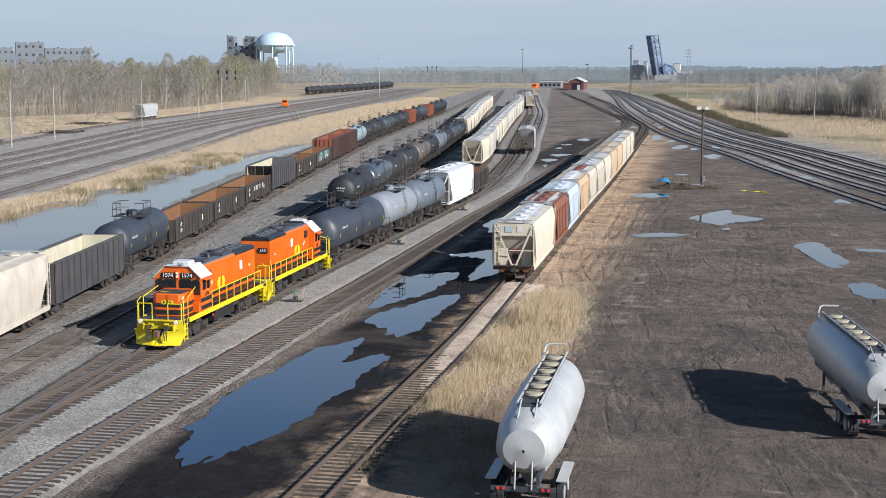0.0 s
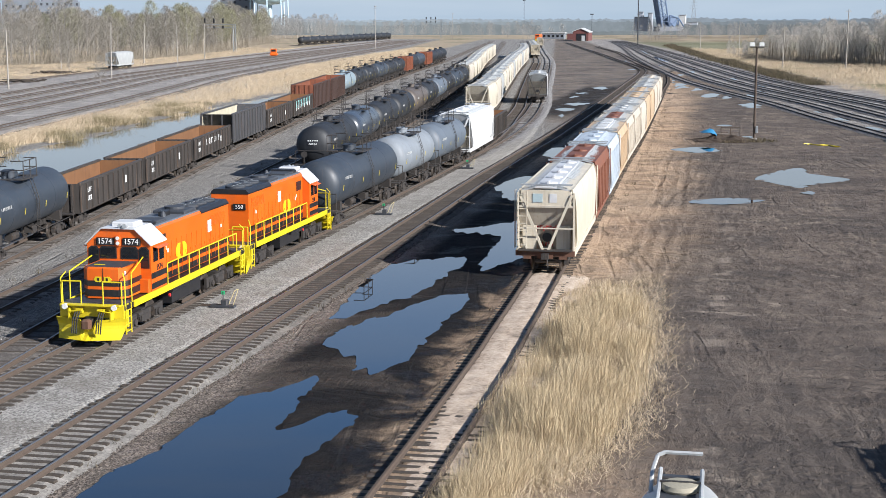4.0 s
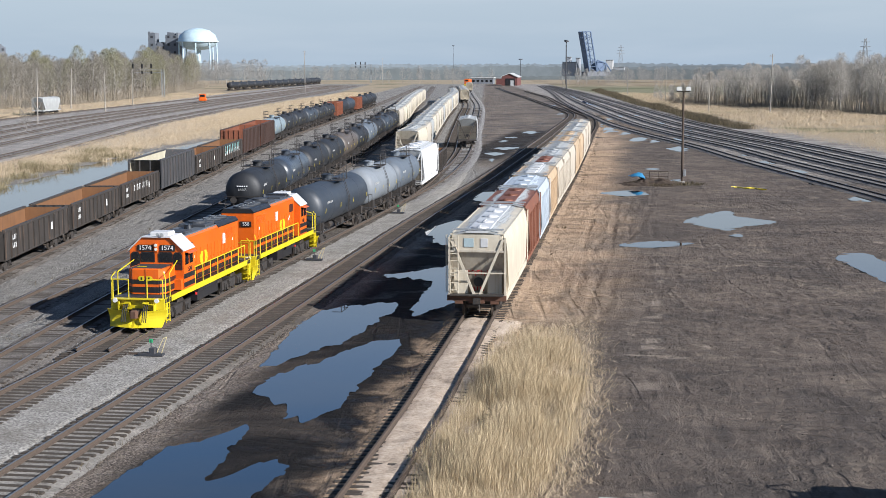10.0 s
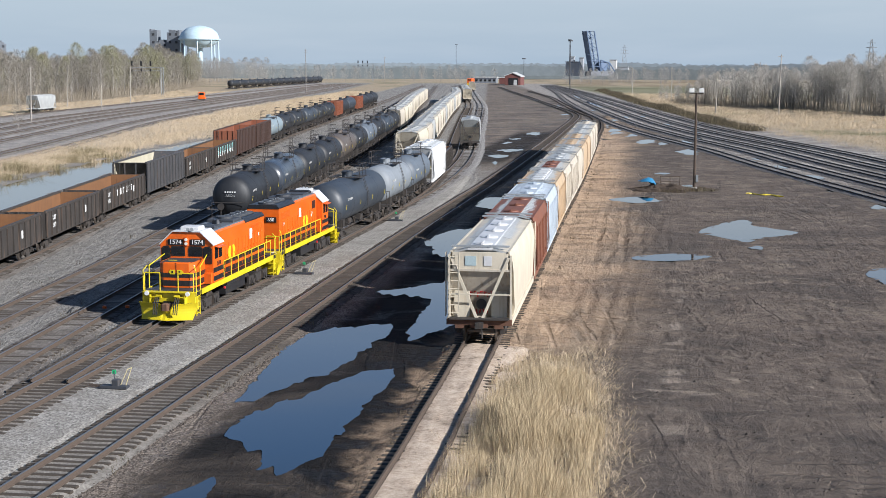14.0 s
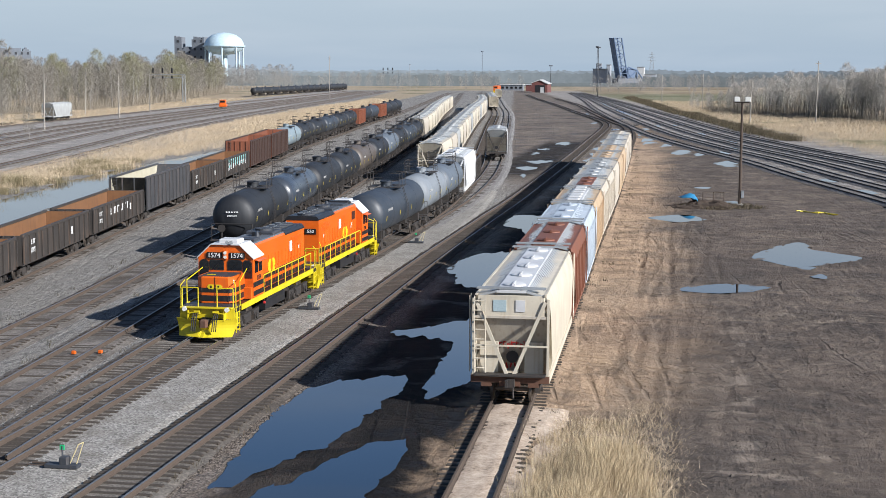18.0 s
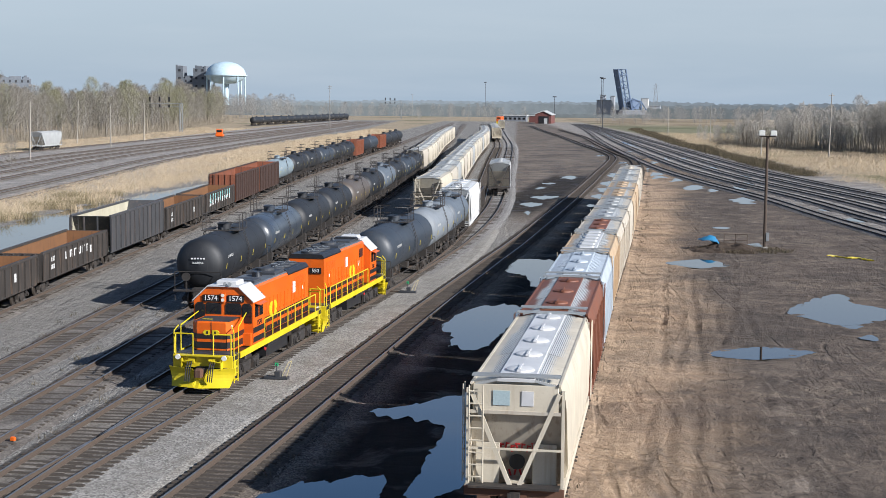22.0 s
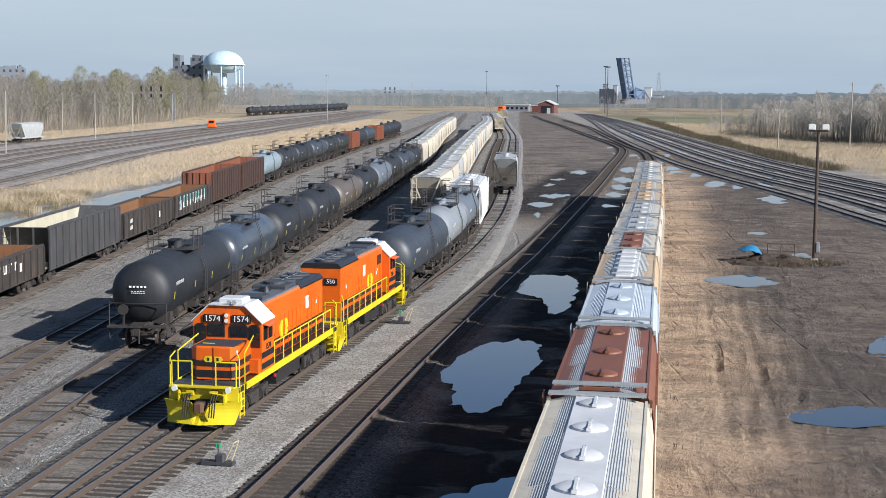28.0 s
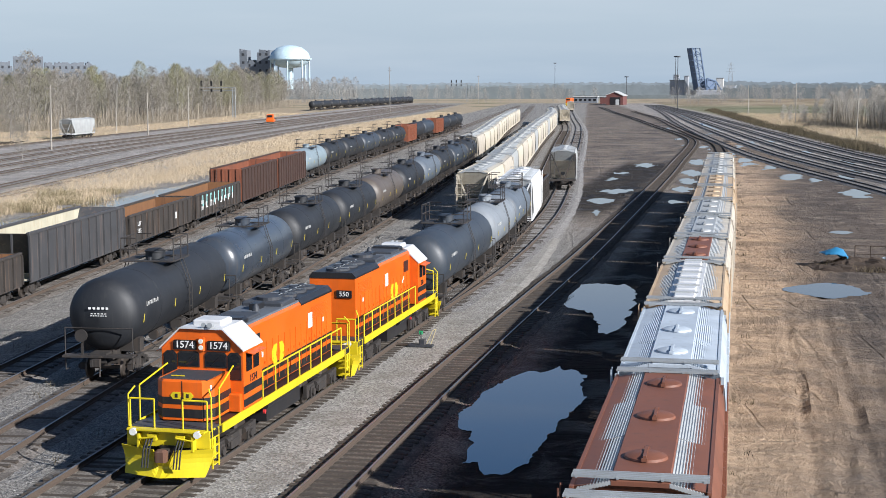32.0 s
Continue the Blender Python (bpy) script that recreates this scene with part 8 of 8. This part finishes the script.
# ---------------------------------------------------------------- bulk trailers
def bulk_trailer(x, y, rz, L=12.5):
    """A dry-bulk tank trailer: swelling aluminium hull, walkway with canvas-covered hatches, rails, wheels."""
    ob = thing("bulk_trailer", "dusty aluminium dry-bulk tank trailer on the mud", "trailer", pose(x, y, 0, 0, 0, rz), "parked trailers")
    prof = [(0.05, -L / 2), (0.75, -L / 2 + 0.1), (1.05, -L / 2 + 0.45), (1.25, -L / 2 + 2.2), (1.3, 0), (1.25, L / 2 - 2.2), (0.95, L / 2 - 0.5), (0.5, L / 2 - 0.1), (0.05, L / 2)]
    k = Form().spin(prof, 28, 0, 0)
    hull = part("hull", Form().add([(x, y, 2.35 + z * (1.05 if z > 0 else 0.85)) for x, y, z in k.v], k.f), TRAILER, ob, smooth=True)
    for j in range(3):
        yy = (j - 1) * 3.6
        part("discharge_cone", Form().lathe([(0.16, 0.45), (1.05, 1.75)], 0, yy, 16), TRAILER, ob)
    top = 3.72
    for s in (-1, 1):
        part("walkway_rail", Form().pipe([(s * 0.42, -L / 2 + 1.4, top + 0.08), (s * 0.42, L / 2 - 1.4, top + 0.08)], 0.045, 6), TRAILER, ob)
    part("walkway", Form().box(0, 0, top - 0.06, 0.8, L - 2.8, 0.06), DARKSTEEL, ob)
    part("handrail", Form().pipe([(-0.62, L / 2 - 1.7, top - 0.45), (-0.6, L / 2 - 1.35, top + 0.0), (-0.5, L / 2 - 1.2, top + 0.3), (-0.35, L / 2 - 1.15, top + 0.36), (0.42, L / 2 - 1.15, top + 0.36)], 0.045, 6), TRAILER, ob, "bent tube guard at the walkway end")
    for j in range(6):
        yy = L / 2 - 2.35 - j * 1.36
        h = part("hatch", Form().lathe([(0.37, top - 0.05), (0.41, top + 0.02), (0.36, top + 0.1), (0.2, top + 0.13), (0.0, top + 0.12)], 0, yy, 14), CANVAS, ob, "hatch wrapped in canvas", smooth=True)
        part("hatch_strap", Form().box(0, yy, top + 0.125, 0.8, 0.07, 0.03).box(0, yy + 0.44, top + 0.02, 0.5, 0.06, 0.08), TRUCKIRON, h)
    part("chassis", Form().box(0.45, 0, 1.15, 0.14, L - 1, 0.3).box(-0.45, 0, 1.15, 0.14, L - 1, 0.3), DARKSTEEL, ob)
    for yy in (-L / 2 + 1.4, -L / 2 + 2.7):
        for s in (-1, 1):
            for d in (0.95, 1.2):
                w = part("tyre", Form().tube((s * d - 0.11, yy, 0.52), (s * d + 0.11, yy, 0.52), 0.52, 18), RUBBER, ob)
            part("rim", Form().tube((s * 1.3, yy, 0.52), (s * 1.33, yy, 0.52), 0.28, 14), TRAILER, ob)
        part("axle", Form().tube((-1.2, yy, 0.52), (1.2, yy, 0.52), 0.09, 8), DARKSTEEL, ob)
    for s in (-1, 1):
        part("landing_leg", Form().box(s * 0.5, L / 2 - 2.6, 0.55, 0.12, 0.12, 1.1).box(s * 0.5, L / 2 - 2.6, 0.03, 0.3, 0.3, 0.06), DARKSTEEL, ob)
    cap = part("rear_cap", Form().lathe([(0.0, 0.0), (0.42, 0.0), (0.5, -0.05), (0.5, -0.12)], 0, 0, 20), TRAILER, ob, "round rear manhole cap with pipe ring", smooth=True, at=pose(0, -L / 2 + 1.15, top - 0.28, 35))
    for dx, dz in ((-0.12, -0.2), (0.0, -0.2), (0.12, -0.2), (0.0, -0.32)):
        part("marker_lamp", Form().tube((dx, dz, 0.0), (dx, dz, 0.04), 0.055, 10), REDMARK, cap, "small red marker lamp")
    for s in (-1, 1):
        part("rear_ladder", Form().pipe([(s * 0.3, -L / 2 - 0.1, 1.0), (s * 0.3, -L / 2 + 0.35, 3.3), (s * 0.3, -L / 2 + 1.7, top + 0.14)], 0.03, 6), TRAILER, ob)
        part("fender", Form().box(s * 1.28, -L / 2 + 2.05, 1.12, 0.4, 2.6, 0.05), TRAILER, ob)
    for j in range(12):
        part("walkway_slat", Form().box(0, L / 2 - 1.7 - j * (L - 3.4) / 11, top - 0.015, 0.78, 0.1, 0.03), TRUCKIRON, ob)
    part("discharge_pipe", Form().tube((0.2, -L / 2 + 1.5, 0.42), (0.2, L / 2 - 3, 0.42), 0.08, 8), TRAILER, ob)
    bumper = part("bumper", Form().box(0, -L / 2 - 0.02, 1.0, 2.3, 0.1, 0.16), DARKSTEEL, ob)
    for s in (-0.9, -0.7, 0.7, 0.9):
        part("rear_lamp", Form().tube((s, -L / 2 - 0.07, 1.02), (s, -L / 2 - 0.1, 1.02), 0.06, 10), REDMARK, bumper, "red rear lamp")
    return ob


bulk_trailer(8.4, 12.4, 1, 12.2), bulk_trailer(20.95, 25.1, 9, 12.2)

# loose sand packed between the rails of the hopper track
f, vs, nx, y = Form(), [], 9, 24.0
rows = 0
while y < 60.5:
    x, yy, rz = T0.at(T0.s_at_y(y))
    for i in range(nx):
        u = -0.66 + 1.32 * i / (nx - 1)
        cover = min(1.0, (y - 24) / 14)
        z = 0.10 + 0.085 * cover + 0.035 * noise.noise((u * 1.6, y * 0.5, 0)) + 0.025 * noise.noise((u * 3.5, y * 1.7, 3)) - 0.05 * (abs(u) / 0.66) ** 4
        vs.append((x + u, yy, z))
    rows += 1
    y += 0.22
fs = [(j * nx + i, j * nx + i + 1, (j + 1) * nx + i + 1, (j + 1) * nx + i) for j in range(rows - 1) for i in range(nx - 1)]
solid("sand_fill", f.add(vs, fs), PACKEDSAND, "pale sand packed between the rails", "sand", kind="structure", smooth=True)
# pale sand spilled along the outer side of the same track
f, vs, nx, y, rows = Form(), [], 12, 20.0, 0
while y < 60.5:
    x, yy, rz = T0.at(T0.s_at_y(y))
    for i in range(nx):
        u = 0.84 + 1.5 * i / (nx - 1)
        z = 0.15 - 0.17 * (i / (nx - 1)) ** 1.4 + 0.05 * noise.noise((u * 1.3, y * 0.3, 9)) + 0.03 * noise.noise((u * 3, y * 1.3, 4)) - 0.12 * max(0, (28 - y) / 8)
        vs.append((x + u, yy, z))
    rows += 1
    y += 0.24
fs = [(j * nx + i, j * nx + i + 1, (j + 1) * nx + i + 1, (j + 1) * nx + i) for j in range(rows - 1) for i in range(nx - 1)]
solid("sand_bank", f.add(vs, fs), PACKEDSAND, "pale sand spilled beside the track", "sand", kind="structure", smooth=True)
solid("gravel_strip", strip(T2, 1.0, 3.45, 0.105, -120, 160, 0.05, 0.006), PALESTONE, "strip of pale crushed stone between two tracks", "gravel", kind="structure")


def scatter(name, mat, count, place, lo, hi, label, category):
    """Loose angular stones lying on the ground."""
    f = Form()
    for _ in range(count):
        x, y, z = place()
        r = lo + (hi - lo) * random.random() ** 2.5
        a = random.uniform(0, 6.28)
        q = [r * random.uniform(0.6, 1.2) for _ in range(5)]
        f.add([(x + q[i] * math.cos(a + i * 1.57), y + q[i] * math.sin(a + i * 1.57), z) for i in range(4)] + [(x + r * 0.2, y, z + q[4] * 0.9)], [(0, 1, 4), (1, 2, 4), (2, 3, 4), (3, 0, 4)])
    solid(name, f, mat, label, category, kind="stuff")


def beside(track, lo, hi, y0, y1, z):
    def place():
        y = y0 + (y1 - y0) * random.random() ** 1.6
        x, yy, rz = track.at(track.s_at_y(y))
        return x + random.uniform(lo, hi), yy, z
    return place


scatter("loose_stones", PEBBLE, 6000, beside(T2, 1.0, 3.6, 18, 150, 0.1), 0.015, 0.04, "loose pale crushed stones between the tracks", "stones")
scatter("loose_stones", PEBBLE, 5000, beside(T2, -4.5, -1.2, 18, 120, 0.02), 0.02, 0.055, "loose grey stones beside the sidings", "stones")
scatter("loose_stones", CLOD, 5000, beside(T1, 1.35, 1.8, 18, 130, 0.005), 0.02, 0.06, "brown gravel along the empty track", "stones")


def on_mud():
    while True:
        x, y = random.uniform(5.5, 26), 22 + 110 * random.random() ** 1.7
        if not any(a < x < b and c < y < d for a, b, c, d in POOLS):
            return x, y, 0.0


scatter("mud_clods", CLOD, 4500, on_mud, 0.02, 0.075, "small clods and stones on the trodden mud", "clods")
weeds = Form()
for _ in range(420):
    tr, lo, hi = random.choice(((T0, -1.6, -0.9), (T1, 1.2, 1.6), (T3, -2.6, -1.4), (T4, -2.4, -1.4), (T4B, -2.4, -1.3), (T0, 1.0, 2.4)))
    y = random.uniform(20, 230)
    x, yy, rz = tr.at(tr.s_at_y(y))
    blades(weeds, x + random.uniform(lo, hi), yy, 0.3, 9, 0.14, 0.008, 0.5)
solid("track_weeds", weeds, SCRUB, "small dry weeds growing beside the rails", "weeds", kind="stuff")

tuft = Form()
for _ in range(230):
    a, r = random.uniform(0, 6.28), random.uniform(0.8, 3.6)
    blades(tuft, 8.6 + r * 1.15 * math.cos(a), 147.0 + r * 0.8 * math.sin(a), 0.4, 9, 0.2, 0.012, 0.5)
solid("mound_weeds", tuft, SCRUB, "dry weeds round the soil heap and lamp post", "weeds", kind="stuff")


def motions():
    """The two locomotives push the short train slowly away along its track."""
    for ob, off in TRAIN:
        rows = []
        for t, y in TRAIN_Y:
            x, yy, rz = T2.at(T2.s_at_y(y) + off)
            rows.append((t, pose(x, yy, RAIL, 0, 0, rz)))
        walk(ob, rows)


motions()
